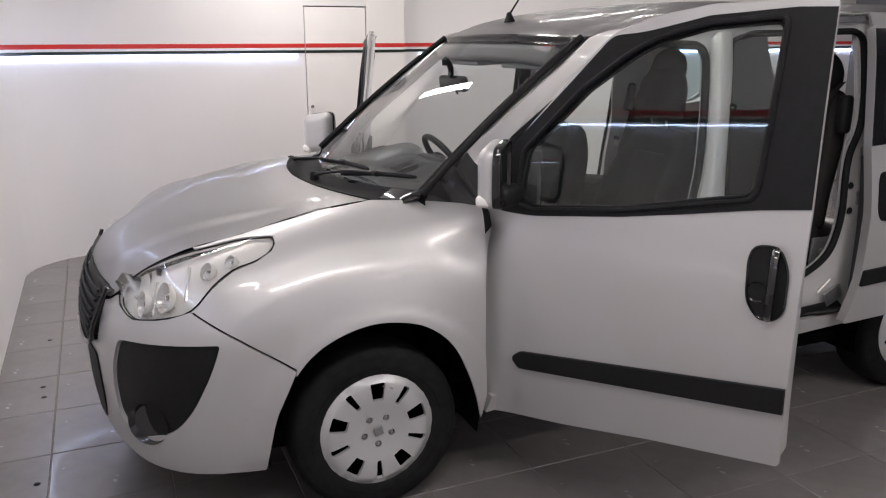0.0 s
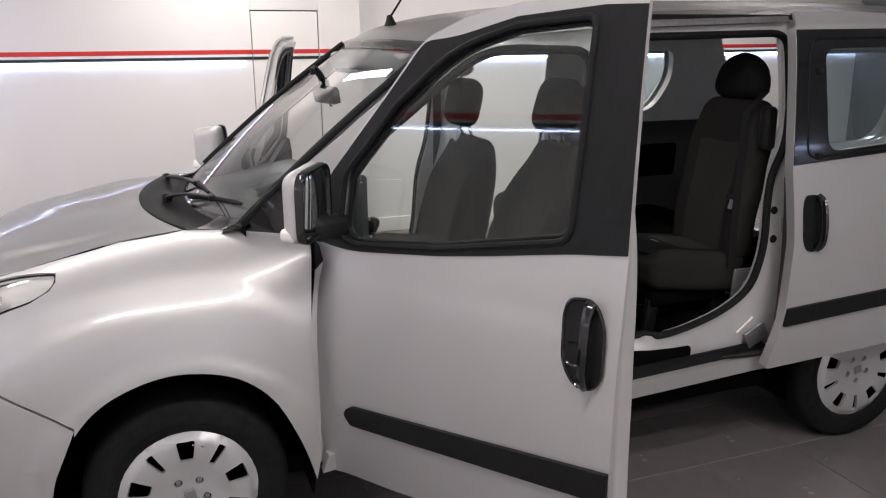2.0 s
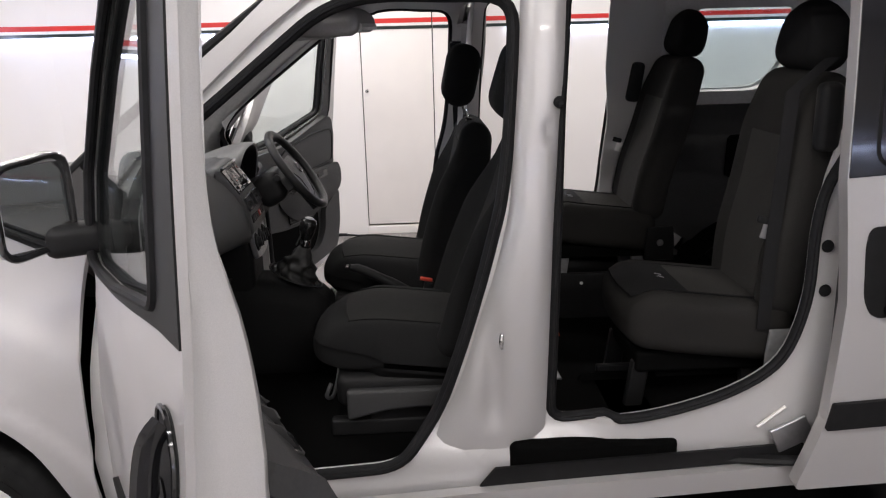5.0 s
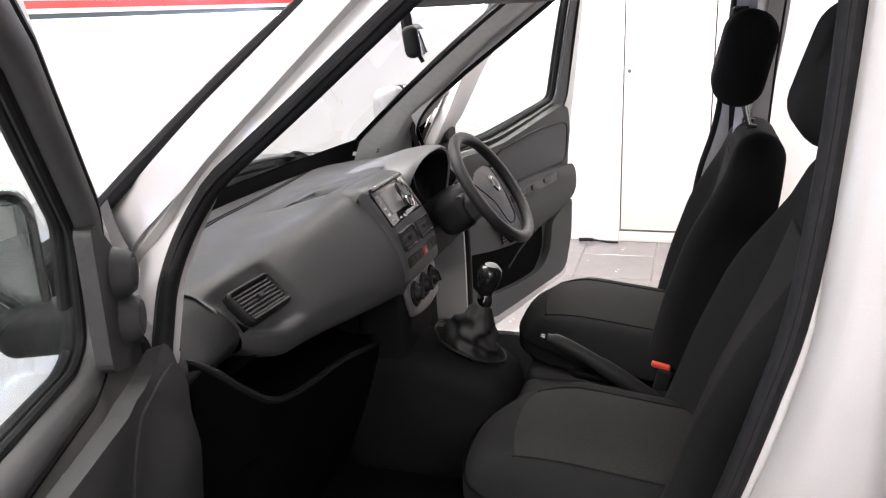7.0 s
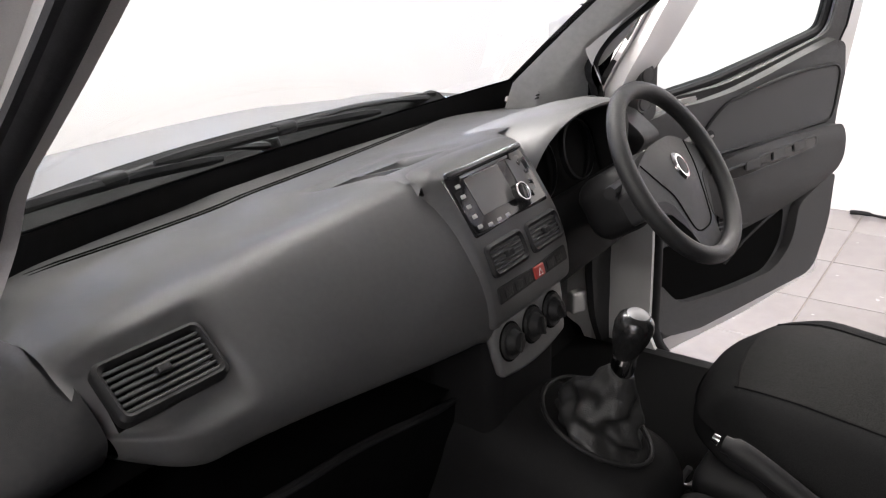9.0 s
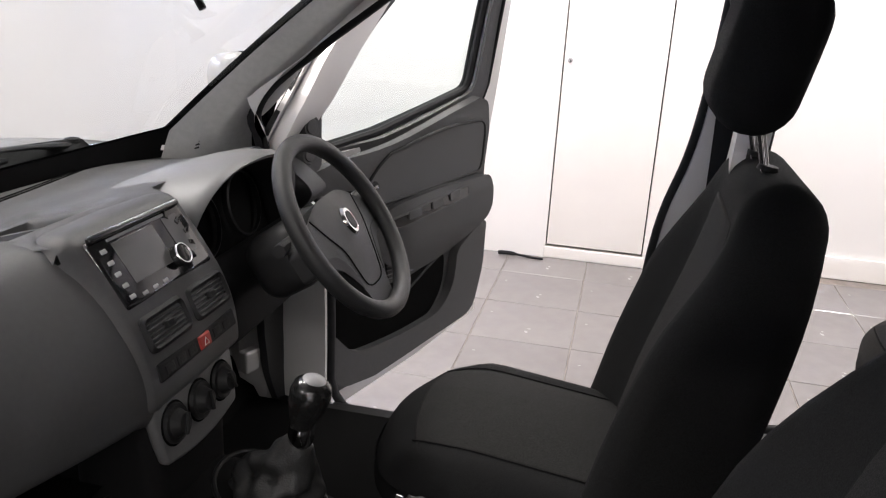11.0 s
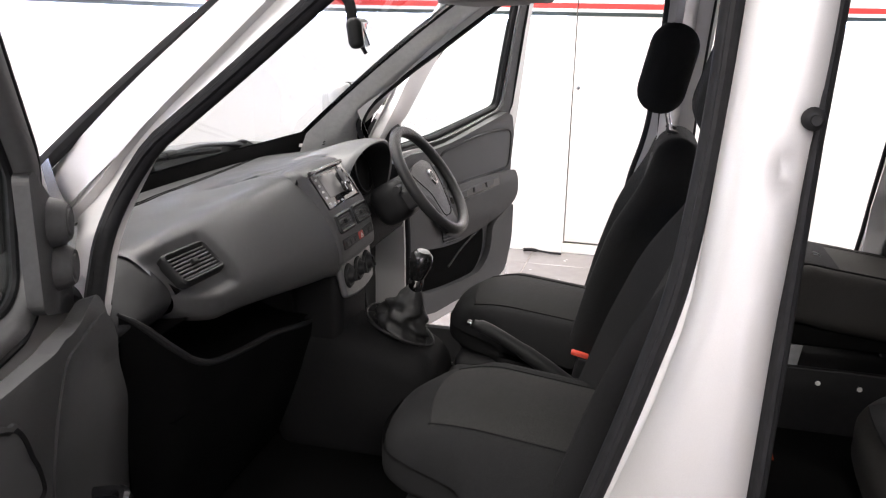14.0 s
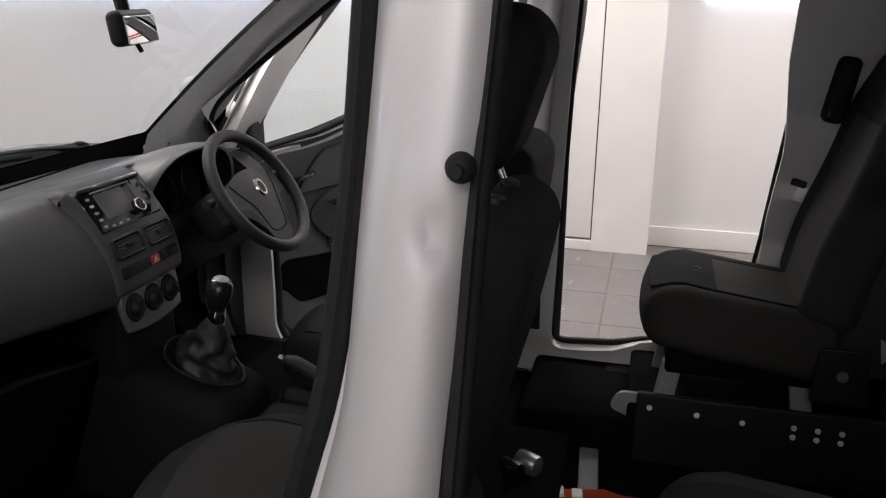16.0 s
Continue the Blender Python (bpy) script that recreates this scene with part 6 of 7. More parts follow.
def fascia(u, v):
    k = min(int(round(u * 45)), 45)
    p = fascia_line[k]
    top = 1 - smooth(0.0, 0.40, u)
    yl, yr = -0.122 + 0.030 * top ** 1.5, 0.118 - 0.012 * top ** 1.2 - 0.010 * smooth(0.7, 1.0, u)
    cross = ((-0.15, -0.11), (-0.075, -0.026), (-0.03, -0.012), (0.0, -0.004), (0.020, 0.0), (0.04, 0.001), (0.5, 0.004), (0.97, 0.001), (0.990, 0.0), (0.997, -0.004), (1.0, -0.012), (1.0, -0.03), (1.0, -0.13))
    q = cross[min(int(round(v * 12)), 12)]
    y = yl + (yr - yl) * q[0]
    back = 0.022 * smooth(0.35, 1.0, q[0]) * (1 - smooth(0.0, 0.33, u))
    face = smooth(0.36, 0.55, u)
    return Vector((p.x + back + q[1] * face, y, p.z + q[1] * 0.4 * (1 - face) + 0.003 * top * (1 - (2 * q[0] - 1) ** 2)))


stack = part("centre_console", surface(fascia, 45, 12, -0.004), DASH, car, "dark centre console with radio and heater", sharp=50)
part("stack_body", rbox((0.14, 0.20, 0.30), 0.03, (2, 2, 2), pose(0.602, 0.0, 0.86)), DASH_LOW_SHADED, stack)
RC, RN = (0.6175, -0.001, 1.1195), (0.825, 0.0, 0.567)
radio = part("radio", rbox((0.214, 0.100, 0.016), 0.007, (3, 2, 1), facing(RC, RN)), SCREEN, stack, "glossy black car radio with round knob")
RM = facing(RC, RN) @ pose(0, 0, 0.0085)
part("radio_brow", rbox((0.205, 0.010, 0.010), 0.004, (4, 1, 1), RM @ pose(0, 0.050, 0.002)), BLACK_GLOSS, radio)
part("display", rbox((0.092, 0.060, 0.002), 0.001, (1, 1, 1), RM @ pose(-0.020, 0.006, 0)), SCREEN_GREY, radio, "dark radio display")
part("cd_slot", rbox((0.13, 0.004, 0.002), 0.001, (1, 1, 1), RM @ pose(-0.005, 0.041, 0)), TRIM_GREY, radio)
for k in range(5):
    part("radio_key", rbox((0.011, 0.006, 0.002), 0.001, (1, 1, 1), RM @ pose(-0.086, 0.030 - 0.0165 * k, 0)), SCREEN_LIGHT, radio)
for k in range(3):
    part("radio_key", rbox((0.011, 0.005, 0.002), 0.001, (1, 1, 1), RM @ pose(-0.062 + 0.024 * k, -0.040, 0)), SCREEN_LIGHT, radio)
part("key_field", rbox((0.036, 0.062, 0.002), 0.001, (1, 1, 1), RM @ pose(0.078, 0.006, 0), lambda p: Vector((p.x - 0.010 * (p.y / 0.031) ** 2, p.y, p.z))), SCREEN_GREY, radio, "grey crescent of radio keys")
for k in range(5):
    a = math.radians(-48 + 26 * k)
    part("radio_key", rbox((0.012, 0.007, 0.003), 0.001, (1, 1, 1), RM @ pose(0.036 + 0.050 * math.cos(a), 0.004 + 0.042 * math.sin(a), 0.001, 0, 0, math.degrees(a))), BLACK_GLOSS, radio)
part("radio_knob", lathe([(0.0, 0.013), (0.010, 0.0135), (0.0135, 0.012), (0.0155, 0.0)], RM @ pose(0.036, -0.020, 0), 28), KNOB, radio)
part("knob_ring", tube([RM @ Vector((0.036 + 0.0145 * math.cos(2 * math.pi * k / 28), -0.020 + 0.0145 * math.sin(2 * math.pi * k / 28), 0.012)) for k in range(28)], 0.0016, 6, True), CHROME, radio)
for y in (-0.054, 0.056):
    vent(facing((0.6665, y, 1.046), (0.91, 0, 0.41)), 0.100, 0.050, 5)
strip = part("switch_strip", rbox((0.205, 0.026, 0.010), 0.004, (3, 1, 1), facing((0.681, 0.0, 0.997), (0.96, 0, 0.27))), BLACK_PLASTIC, stack)
part("hazard_switch", rbox((0.030, 0.020, 0.010), 0.003, (1, 1, 1), facing((0.684, 0.010, 0.997), (0.96, 0, 0.27))), DULL_RED, stack, "red hazard warning switch")
mark = facing((0.6895, 0.010, 0.997), (0.96, 0, 0.27))
part("hazard_mark", tube([mark @ Vector(p) for p in ((-0.006, -0.004, 0), (0.006, -0.004, 0), (0.0, 0.006, 0))], 0.0007, 5, True), LAMP_SILVER, stack)
for k in (-0.080, -0.052, -0.024, 0.044, 0.072):
    part("strip_switch", rbox((0.022, 0.014, 0.006), 0.002, (1, 1, 1), facing((0.684, 0.002 + k, 0.997), (0.96, 0, 0.27))), STACK_MAT, stack)
HV = facing((0.678, -0.012, 0.914), (0.985, 0, 0.17))
heater = part("heater_panel", rbox((0.212, 0.096, 0.018), 0.008, (6, 3, 1), HV, lambda p: Vector((p.x * (1 - 0.9 * max(0.0, -p.y) * 2.2), p.y - 0.012 * (1 - (p.x / 0.106) ** 2) * (1 if p.y < 0 else 0), p.z))), HEATER, stack, "grey heater panel with three dials")
for k in (-0.066, 0.0, 0.062):
    part("dial_well", lathe([(0.0, 0.0012), (0.029, 0.0012), (0.031, 0.0)], HV @ pose(k, 0, 0.009), 28), DARK, heater)
    part("heater_dial", lathe([(0.0, 0.018), (0.014, 0.017), (0.017, 0.010), (0.02, 0.005), (0.026, 0.005), (0.028, 0.0)], HV @ pose(k, 0, 0.010), 28), BLACK_PLASTIC, heater)
    part("dial_pointer", rbox((0.005, 0.03, 0.008), 0.002, (1, 1, 1), HV @ pose(k, 0, 0.028, 0, 0, 25 * k / 0.066)), STACK_MAT, heater)
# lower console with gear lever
part("lower_console", rbox((0.44, 0.25, 0.36), 0.07, (4, 3, 4), pose(0.70, 0.0, 0.60), lambda p: Vector((p.x, p.y * (1 - 0.12 * (p.z / 0.18)), p.z - 0.26 * max(0, p.x + 0.02) * (1 if p.z > 0 else 0.0)))), DASH_LOW_SHADED, stack)
GM = facing((0.795, 0.0, 0.765), (0.42, 0, 0.91), (-1, 0, 0))
ringpts = [GM @ Vector((0.076 * math.cos(a) * (1 + 0.16 * math.sin(a)), 0.096 * math.sin(a), 0.004)) for a in [2 * math.pi * k / 36 for k in range(36)]]
part("gaiter_ring", tube(ringpts, 0.0038, 8, True), STACK_MAT, stack, "satin grey gaiter ring")
rings = []
for k in range(25):
    t = k / 24
    rr = 0.050 * (1 - t) ** 0.9 + 0.016
    c = Vector((0.795, 0, 0.762)).lerp(Vector((0.836, -0.005, 0.875)), t)
    row = []
    for j in range(64):
        a = 2 * math.pi * j / 64
        fold = 1 + 0.16 * math.sin(4 * a + 2.6 * math.sin(6 * t)) * math.sin(math.pi * min(1, t * 1.2)) + 0.10 * math.sin(22 * t + 2 * a) * (1 - t) + 0.05 * math.sin(11 * a + 9 * t) * (1 - t)
        row.append(c + (GM.to_3x3() @ Vector((math.cos(a) * rr * fold, math.sin(a) * rr * 1.15 * fold, 0))))
    rings.append(row)
lever = part("gear_lever", loft(rings, True), LEATHER, car, "gear lever with folded black gaiter", sharp=80)
part("lever_collar", lathe([(0.016, -0.02), (0.019, -0.01), (0.018, 0.012), (0.013, 0.03)], facing((0.838, -0.006, 0.89), (0.12, 0, 0.99), (-1, 0, 0)), 20), CHROME, lever)
part("gear_knob", lathe([(0.0, 0.052), (0.017, 0.050), (0.026, 0.042), (0.029, 0.028), (0.027, 0.010), (0.021, -0.012), (0.015, -0.028), (0.0, -0.03)], facing((0.845, -0.008, 0.925), (0.25, 0, 0.97), (-1, 0, 0)), 28), KNOB, lever, "glossy black gear knob")
part("knob_inlay", lathe([(0.0, 0.0545), (0.014, 0.0525), (0.0165, 0.0505)], facing((0.845, -0.008, 0.925), (0.25, 0, 0.97), (-1, 0, 0)), 24), GREY_METAL, lever)
# handbrake
hb = part("handbrake", tube(curve([(0.985, 0.02, 0.785), (1.02, 0.018, 0.777), (1.09, 0.012, 0.745), (1.17, 0.008, 0.70), (1.24, 0.006, 0.655)], 5), [0.013] * 3 + [0.017] * 9 + [0.02] * 9, 12), BLACK_PLASTIC, car, "black handbrake lever")
part("release_button", lathe([(0, 0.012), (0.007, 0.01), (0.008, 0)], facing((0.978, 0.02, 0.787), (-0.95, 0, 0.3)), 12), CHROME, hb)
part("handbrake_console", rbox((0.50, 0.16, 0.12), 0.04, (3, 2, 2), pose(1.16, 0.0, 0.60)), DASH_LOW_SHADED, car)

# binnacle and steering wheel
def hood_ring(x, w, top, low=1.0, grow=1.0):
    row = []
    for j in range(41):
        a = math.pi * j / 40
        c, d = math.cos(a), math.sin(a)
        row.append(Vector((x - 0.035 * (1 - d ** 0.5) * grow, 0.345 + w * math.copysign(abs(c) ** 0.8, c), low + (top - low) * d ** 0.62)))
    return row


HOOD_ROWS = [(0.30, 0.285, 1.100), (0.36, 0.275, 1.122), (0.43, 0.255, 1.150), (0.50, 0.238, 1.174), (0.555, 0.226, 1.186), (0.592, 0.219, 1.189), (0.606, 0.214, 1.187), (0.611, 0.209, 1.183), (0.606, 0.203, 1.177)]
hood_rows = [hood_ring(*r) for r in HOOD_ROWS]
binn = part("instrument_hood", loft(hood_rows, False, closed=False), DASH, car, "dark grey hood over the instruments", sharp=50)
part("hood_lining", loft([hood_ring(x, w, t) for x, w, t in ((0.606, 0.2025, 1.1765), (0.575, 0.196, 1.170), (0.52, 0.188, 1.162))], False, closed=False), BLACK_PLASTIC, binn, "black lining of the hood")
part("dial_board", rbox((0.012, 0.36, 0.14), 0.004, (1, 1, 1), pose(0.525, 0.345, 1.068, 0, -14, 0)), DARK, binn, "black instrument board")
for y in (0.265, 0.425):
    part("dial", lathe([(0.058, 0.012), (0.062, 0.010), (0.064, 0.0)], facing((0.535, y, 1.075), (0.96, 0, 0.25)), 28), STACK_MAT, binn)
part("column_shroud", rbox((0.20, 0.12, 0.12), 0.04, (3, 2, 2), facing((0.68, 0.36, 1.02), (0.85, 0, 0.53)) @ pose(0, 0, 0, 90)), BLACK_PLASTIC, car, "black steering column shroud")
part("knee_panel", rbox((0.09, 0.46, 0.16), 0.035, (2, 3, 3), pose(0.585, 0.40, 0.945, 0, 12, 0)), DASH_LOW_SHADED, car)
for side, tipy in ((-1, 0.165), (1, 0.555)):
    part("column_stalk", tube(curve([(0.70, 0.36 + side * 0.05, 1.065), (0.715, 0.36 + side * 0.11, 1.075), (0.73, tipy, 1.085)], 4), [0.007] * 4 + [0.011] * 5, 8), BLACK_PLASTIC, car, "black column stalk")
SW = facing((0.778, 0.336, 1.086), (0.813, 0, 0.583))
steer = part("steering_wheel", tube([SW @ Vector((0.161 * math.cos(2 * math.pi * k / 64), 0.161 * math.sin(2 * math.pi * k / 64), 0)) for k in range(64)], 0.0158, 14, True), WHEEL_GRIP, car, "black three-spoke steering wheel")
HUB = rounded([(-0.160, 0.012, 0.01), (-0.160, -0.040, 0.01), (-0.098, -0.048, 0.03), (-0.060, -0.090, 0.04), (-0.036, -0.158, 0.008), (0.036, -0.158, 0.008), (0.060, -0.090, 0.04), (0.098, -0.048, 0.03), (0.160, -0.040, 0.01), (0.160, 0.012, 0.01), (0.092, 0.046, 0.04), (0.045, 0.062, 0.05), (-0.045, 0.062, 0.05), (-0.092, 0.046, 0.04)], 5)


def hub(a, b, lift=0.0):
    r = math.hypot(a * 0.9, b)
    return SW @ Vector((a, b, -0.012 + 0.022 * math.exp(-(r / 0.085) ** 2) + lift))


pad_ob = panel("airbag_pad", HUB, hub, WHEEL_GRIP, steer, 0.030, 0.02)
for line in ([(-0.098, 0.040), (-0.080, 0.0), (-0.060, -0.035), (-0.048, -0.075), (-0.034, -0.105), (0.0, -0.112), (0.034, -0.105), (0.048, -0.075), (0.060, -0.035), (0.080, 0.0), (0.098, 0.040)],):
    part("pad_seam", tube([hub(p.x, p.y, 0.0004) for p in curve([(a, b, 0) for a, b in line], 4)], 0.0014, 6), DARK, pad_ob)
for side in (-1, 1):
    inset = rounded([(side * 0.155, -0.040, 0.004), (side * 0.100, -0.046, 0.02), (side * 0.066, -0.088, 0.03), (side * 0.052, -0.110, 0.01), (side * 0.058, -0.075, 0.02), (side * 0.085, -0.030, 0.02), (side * 0.150, -0.022, 0.005)], 4)
    panel("spoke_inlay", inset, lambda a, b: hub(a, b, 0.001), BLACK_PLASTIC, pad_ob, 0.004, 0.02, flip=False)
part("badge", lathe([(0.0, 0.006), (0.020, 0.005), (0.0235, 0.0)], SW @ pose(0, 0.004, 0.009) @ Matrix.Diagonal((0.8, 1.15, 1, 1)), 28), CHROME, steer, "oval chrome badge with a dark centre")
part("badge_centre", lathe([(0.0, 0.0068), (0.0150, 0.006)], SW @ pose(0, 0.004, 0.009) @ Matrix.Diagonal((0.8, 1.15, 1, 1)), 28), STACK_MAT, steer)

# rear view mirror, visors, pillar trims
rv = part("rear_view_mirror", rbox((0.036, 0.185, 0.070), 0.016, (1, 4, 2), pose(0.680, 0.022, 1.493, 0, -8, 14)), BLACK_PLASTIC, car, "black rear view mirror on a stalk")
part("mirror_face", rbox((0.004, 0.165, 0.055), 0.002, (1, 2, 2), pose(0.6985, 0.0265, 1.490, 0, -8, 14)), MIRROR, rv)
part("mirror_stalk", tube(curve([(0.665, 0.02, 1.52), (0.66, 0.01, 1.565), (0.63, 0.0, 1.60), (0.63, 0.0, 1.575)], 4), 0.014, 8), BLACK_PLASTIC, rv)
part("mirror_tab", tube([(0.69, 0.018, 1.461), (0.70, 0.018, 1.445)], 0.005, 6), BLACK_PLASTIC, rv)
shelf = part("overhead_shelf", rbox((0.27, 1.14, 0.07), 0.03, (4, 8, 2), pose(0.955, 0, 1.622), lambda p: Vector((p.x, p.y, p.z + 0.10 * max(0.0, -p.x) * (1 if p.z > 0 else 0.25) - 0.01 * (p.y / 0.57) ** 2))), HEADLINER, car, "light grey overhead shelf above the windscreen")
part("shelf_lip", tube([(1.085, -0.54 + 0.045 * k, 1.60) for k in range(25)], 0.012, 8), TRIM_GREY, shelf)
for side in (-1, 1):
    part("sun_visor", rbox((0.17, 0.42, 0.018), 0.008, (2, 3, 1), pose(0.93, side * 0.33, 1.578, 0, -3, 0)), HEADLINER, shelf, "light grey sun visor")

    rim = curve([(0.405, -0.760, 1.085), (0.408, -0.758, 1.16), (0.440, -0.752, 1.222), (0.525, -0.742, 1.302), (0.69, -0.722, 1.458), (0.84, -0.69, 1.568), (0.965, -0.668, 1.655)], 4)

    def a_trim(u, v):
        a = rim[round(u * 24)] + Vector((0.0 if side > 0 else 0.012, 0.012, 0))
        b = screen(0.02 + 0.96 * u, 0.04)
        p = a.lerp(b, v) + Vector((0.02, 0.015, -0.015)) * math.sin(math.pi * v) + Vector((0.016, 0.020, -0.016)) * v
        if u == 0.0:
            p = p + Vector((-0.01, 0, -0.07))
        return Vector((p.x, -p.y * side, p.z))
    part("a_pillar_trim", surface(a_trim, 24, 6, 0.008), TRIM_GREY, car, "grey plastic windscreen pillar trim")
    # B pillar trim: grey above, dark below
    def b_trim(u, v, z0, z1, inset):
        z = z0 + (z1 - z0) * u
        x = (1.44 if side < 0 else 1.385) + 0.125 * v + (0.03 + (0.035 * (1 - v) if side < 0 else 0.0)) * smooth(1.2, 1.6, z) - 0.10 * (1 - smooth(0.6, 1.15, z)) * (1 - v)
        return flank(side, inset)(x, z)
    part("b_pillar_trim", surface(lambda u, v: b_trim(u, v, 1.13, 1.72, 0.10), 10, 3, 0.012), TRIM_GREY, car)
    part("b_pillar_trim", surface(lambda u, v: b_trim(u, v, 0.56, 1.135, 0.097), 10, 3, 0.018), DOOR_TRIM, car)
    bx = 1.50 if side < 0 else 1.42
    belt_pts = [flank(side, 0.13)(bx - 0.01, 1.50), flank(side, 0.13)(bx, 1.2), flank(side, 0.13)(bx + 0.005, 0.9), flank(side, 0.13)(bx + 0.01, 0.60)]
    rings = [[p + Vector((dx, 0, 0)) + Vector((0, -side * dy, 0)) for dx, dy in ((-0.022, 0), (0.022, 0), (0.022, 0.0025), (-0.022, 0.0025))] for p in belt_pts]
    sb = part("seat_belt", loft(rings), BELT, car, "black seat belt")
    part("belt_guide", rbox((0.07, 0.03, 0.06), 0.012, (1, 1, 1), Matrix.Translation(flank(side, 0.13)(bx, 1.52))), BLACK_PLASTIC, sb)
    # rear side: dark lower card, light window surround
    panel("rear_side_card", rounded([(2.26, 0.50), (3.45, 0.50), (3.36, 1.25, 0.02), (2.30, 1.25, 0.05)]), flank(side, 0.085), DOOR_TRIM, car, 0.03, 0.1, flip=side > 0, label="dark grey rear side panel")
    panel("rear_window_trim", rounded([(2.29, 1.24, 0.03), (3.36, 1.25), (3.20, 1.60), (3.13, 1.74, 0.05), (2.28, 1.75, 0.05)]), flank(side, 0.075), LIGHT_TRIM, car, 0.02, 0.06, [QUARTER], side > 0, "light grey trim round the rear side window")
    # cubby as a flat black sheet on the card, shade painted instead of depth
    box = panel("side_cubby", rounded([(2.60, 0.92, 0.03), (2.95, 0.92, 0.03), (2.95, 1.12, 0.03), (2.60, 1.12, 0.03)]), flank(side, 0.117), DARK, car, 0.01, 0.1, flip=side > 0)
    # C pillar with round plugs
    for cz in ((0.945, 1.06) if side < 0 else (0.985, 1.095)):
        px = 2.225 if side < 0 else 2.118
        c, d = flank(side, 0.046)(px, cz), flank(side, 0.2)(px, cz)
        part("pillar_plug", lathe([(0, 0.004), (0.014, 0.004), (0.016, 0.0)], look(c, d), 16), RUBBER, car)


# seats -----------------------------------------------------------------------------------
def front_seat(cy, dx, label):
    seat = empty("front_seat")
    seat.parent = car
    seat["label"] = label

    def cushion_shape(p):
        edge = abs(p.y) / 0.25
        z = p.z + (0.006 * smooth(0.45, 0.7, edge) - 0.02 * smooth(0.75, 1.0, edge) + 0.006 * (1 - smooth(0.1, 0.5, edge))) * (1 if p.z > 0 else 0) + (0.022 * (1 - edge * edge) - 0.010 if p.z > 0 else 0) - (0.055 if p.z > 0 else 0.0) * max(0, (-p.x - 0.06) / 0.21) ** 2
        y = p.y * (1 - 0.18 * smooth(-0.10, -0.27, p.x) - 0.05 * (1 if p.z < -0.04 else 0))
        return Vector((p.x + 0.085 * edge ** 2.5 * smooth(-0.05, -0.2, p.x), y, z - 0.06 * (p.x / 0.5)))
    base = pose(1.135 + dx, cy, 0.690 if cy < 0 else 0.678)
    grow = 0.03 if cy < 0 else 0.0
    part("cushion", rbox((0.53 + 2 * grow, 0.48, 0.17), 0.075, (10, 10, 3), base, cushion_shape), CLOTH, seat)
    def mid_shape(p):
        q = cushion_shape(Vector((p.x, p.y, 0.085)))
        return Vector((q.x, p.y, q.z + p.z + 0.0015 - 0.006 * smooth(0.11, 0.15, abs(p.y))))
    part("cushion_centre", rbox((0.42, 0.285, 0.008), 0.003, (10, 8, 1), pose(1.135 + dx + 0.01, cy, 0.690 if cy < 0 else 0.678), lambda p: mid_shape(Vector((p.x + 0.01, p.y, p.z)))), CLOTH_MID, seat)
    part("piping", tube([base @ (cushion_shape(Vector((-0.20 + 0.42 * k / 20, s * 0.146, 0.085))) + Vector((0, 0, 0.001))) for s in (-1,) for k in range(21)], 0.0018, 6), CLOTH, seat)
    part("piping", tube([base @ (cushion_shape(Vector((-0.20 + 0.42 * k / 20, 0.146, 0.085))) + Vector((0, 0, 0.001))) for k in range(21)], 0.0018, 6), CLOTH, seat)
    part("seat_base", rbox((0.46, 0.44, 0.10), 0.03, (2, 2, 1), pose(1.15 + dx, cy, 0.60)), BLACK_PLASTIC, seat)
    part("side_cover", rbox((0.42, 0.03, 0.06), 0.012, (4, 1, 2), pose(1.16 + dx, cy + (-0.225 if cy < 0 else 0.225), 0.585), lambda p: Vector((p.x, p.y, p.z - 0.05 * (p.x / 0.25) ** 2 * (1 if p.z < 0 else 0)))), DOOR_TRIM, seat)
    for s in (-1, 1):
        part("seat_runner", rbox((0.50, 0.04, 0.05), 0.008, (1, 1, 1), pose(1.15 + dx, cy + s * 0.19, 0.485)), BLACK_PLASTIC, seat)
        part("seat_leg", rbox((0.30, 0.03, 0.12), 0.01, (1, 1, 1), pose(1.16 + dx, cy + s * 0.19, 0.53)), BLACK_PLASTIC, seat)
    part("slide_bar", tube(curve([(0.90 + dx, cy - 0.15, 0.60), (0.885 + dx, cy - 0.15, 0.56), (0.90 + dx, cy - 0.1, 0.54), (0.90 + dx, cy + 0.1, 0.54), (0.885 + dx, cy + 0.15, 0.56), (0.90 + dx, cy + 0.15, 0.60)], 4), 0.006, 8), STEEL, seat)

    def back_shape(p):
        edge = abs(p.y) / 0.24
        x = p.x - ((0.058 * smooth(0.45, 0.9, edge) * smooth(0.30, 0.04, p.z) + 0.035 * smooth(0.24, -0.14, p.z)) if p.x < 0 else 0)
        y = p.y * (1 - 0.30 * smooth(0.05, 0.32, p.z) ** 2.4)
        return Vector((x + 0.02 * math.sin((p.z + 0.32) * 4), y, p.z))
    back = pose(1.405 + dx, cy, 0.955, 0, 14.0 if cy < 0 else 9.0, 0)
    tall = 0.045 if cy < 0 else 0.0
    part("backrest", rbox((0.115, 0.48, 0.62 + tall), 0.055, (3, 10, 12), back @ pose(0, 0, tall / 2), back_shape), CLOTH, seat)
    part("backrest_centre", rbox((0.008, 0.24, 0.50), 0.003, (1, 8, 10), back, lambda p: back_shape(Vector((-0.0575, p.y, p.z - 0.02))) + Vector((p.x - 0.002 + 0.004 * smooth(0.09, 0.12, abs(p.y)), 0, 0))), CLOTH_MID, seat)
    head = back @ pose(-0.062, 0, 0.490 if cy < 0 else 0.462, 0, 3, 0)
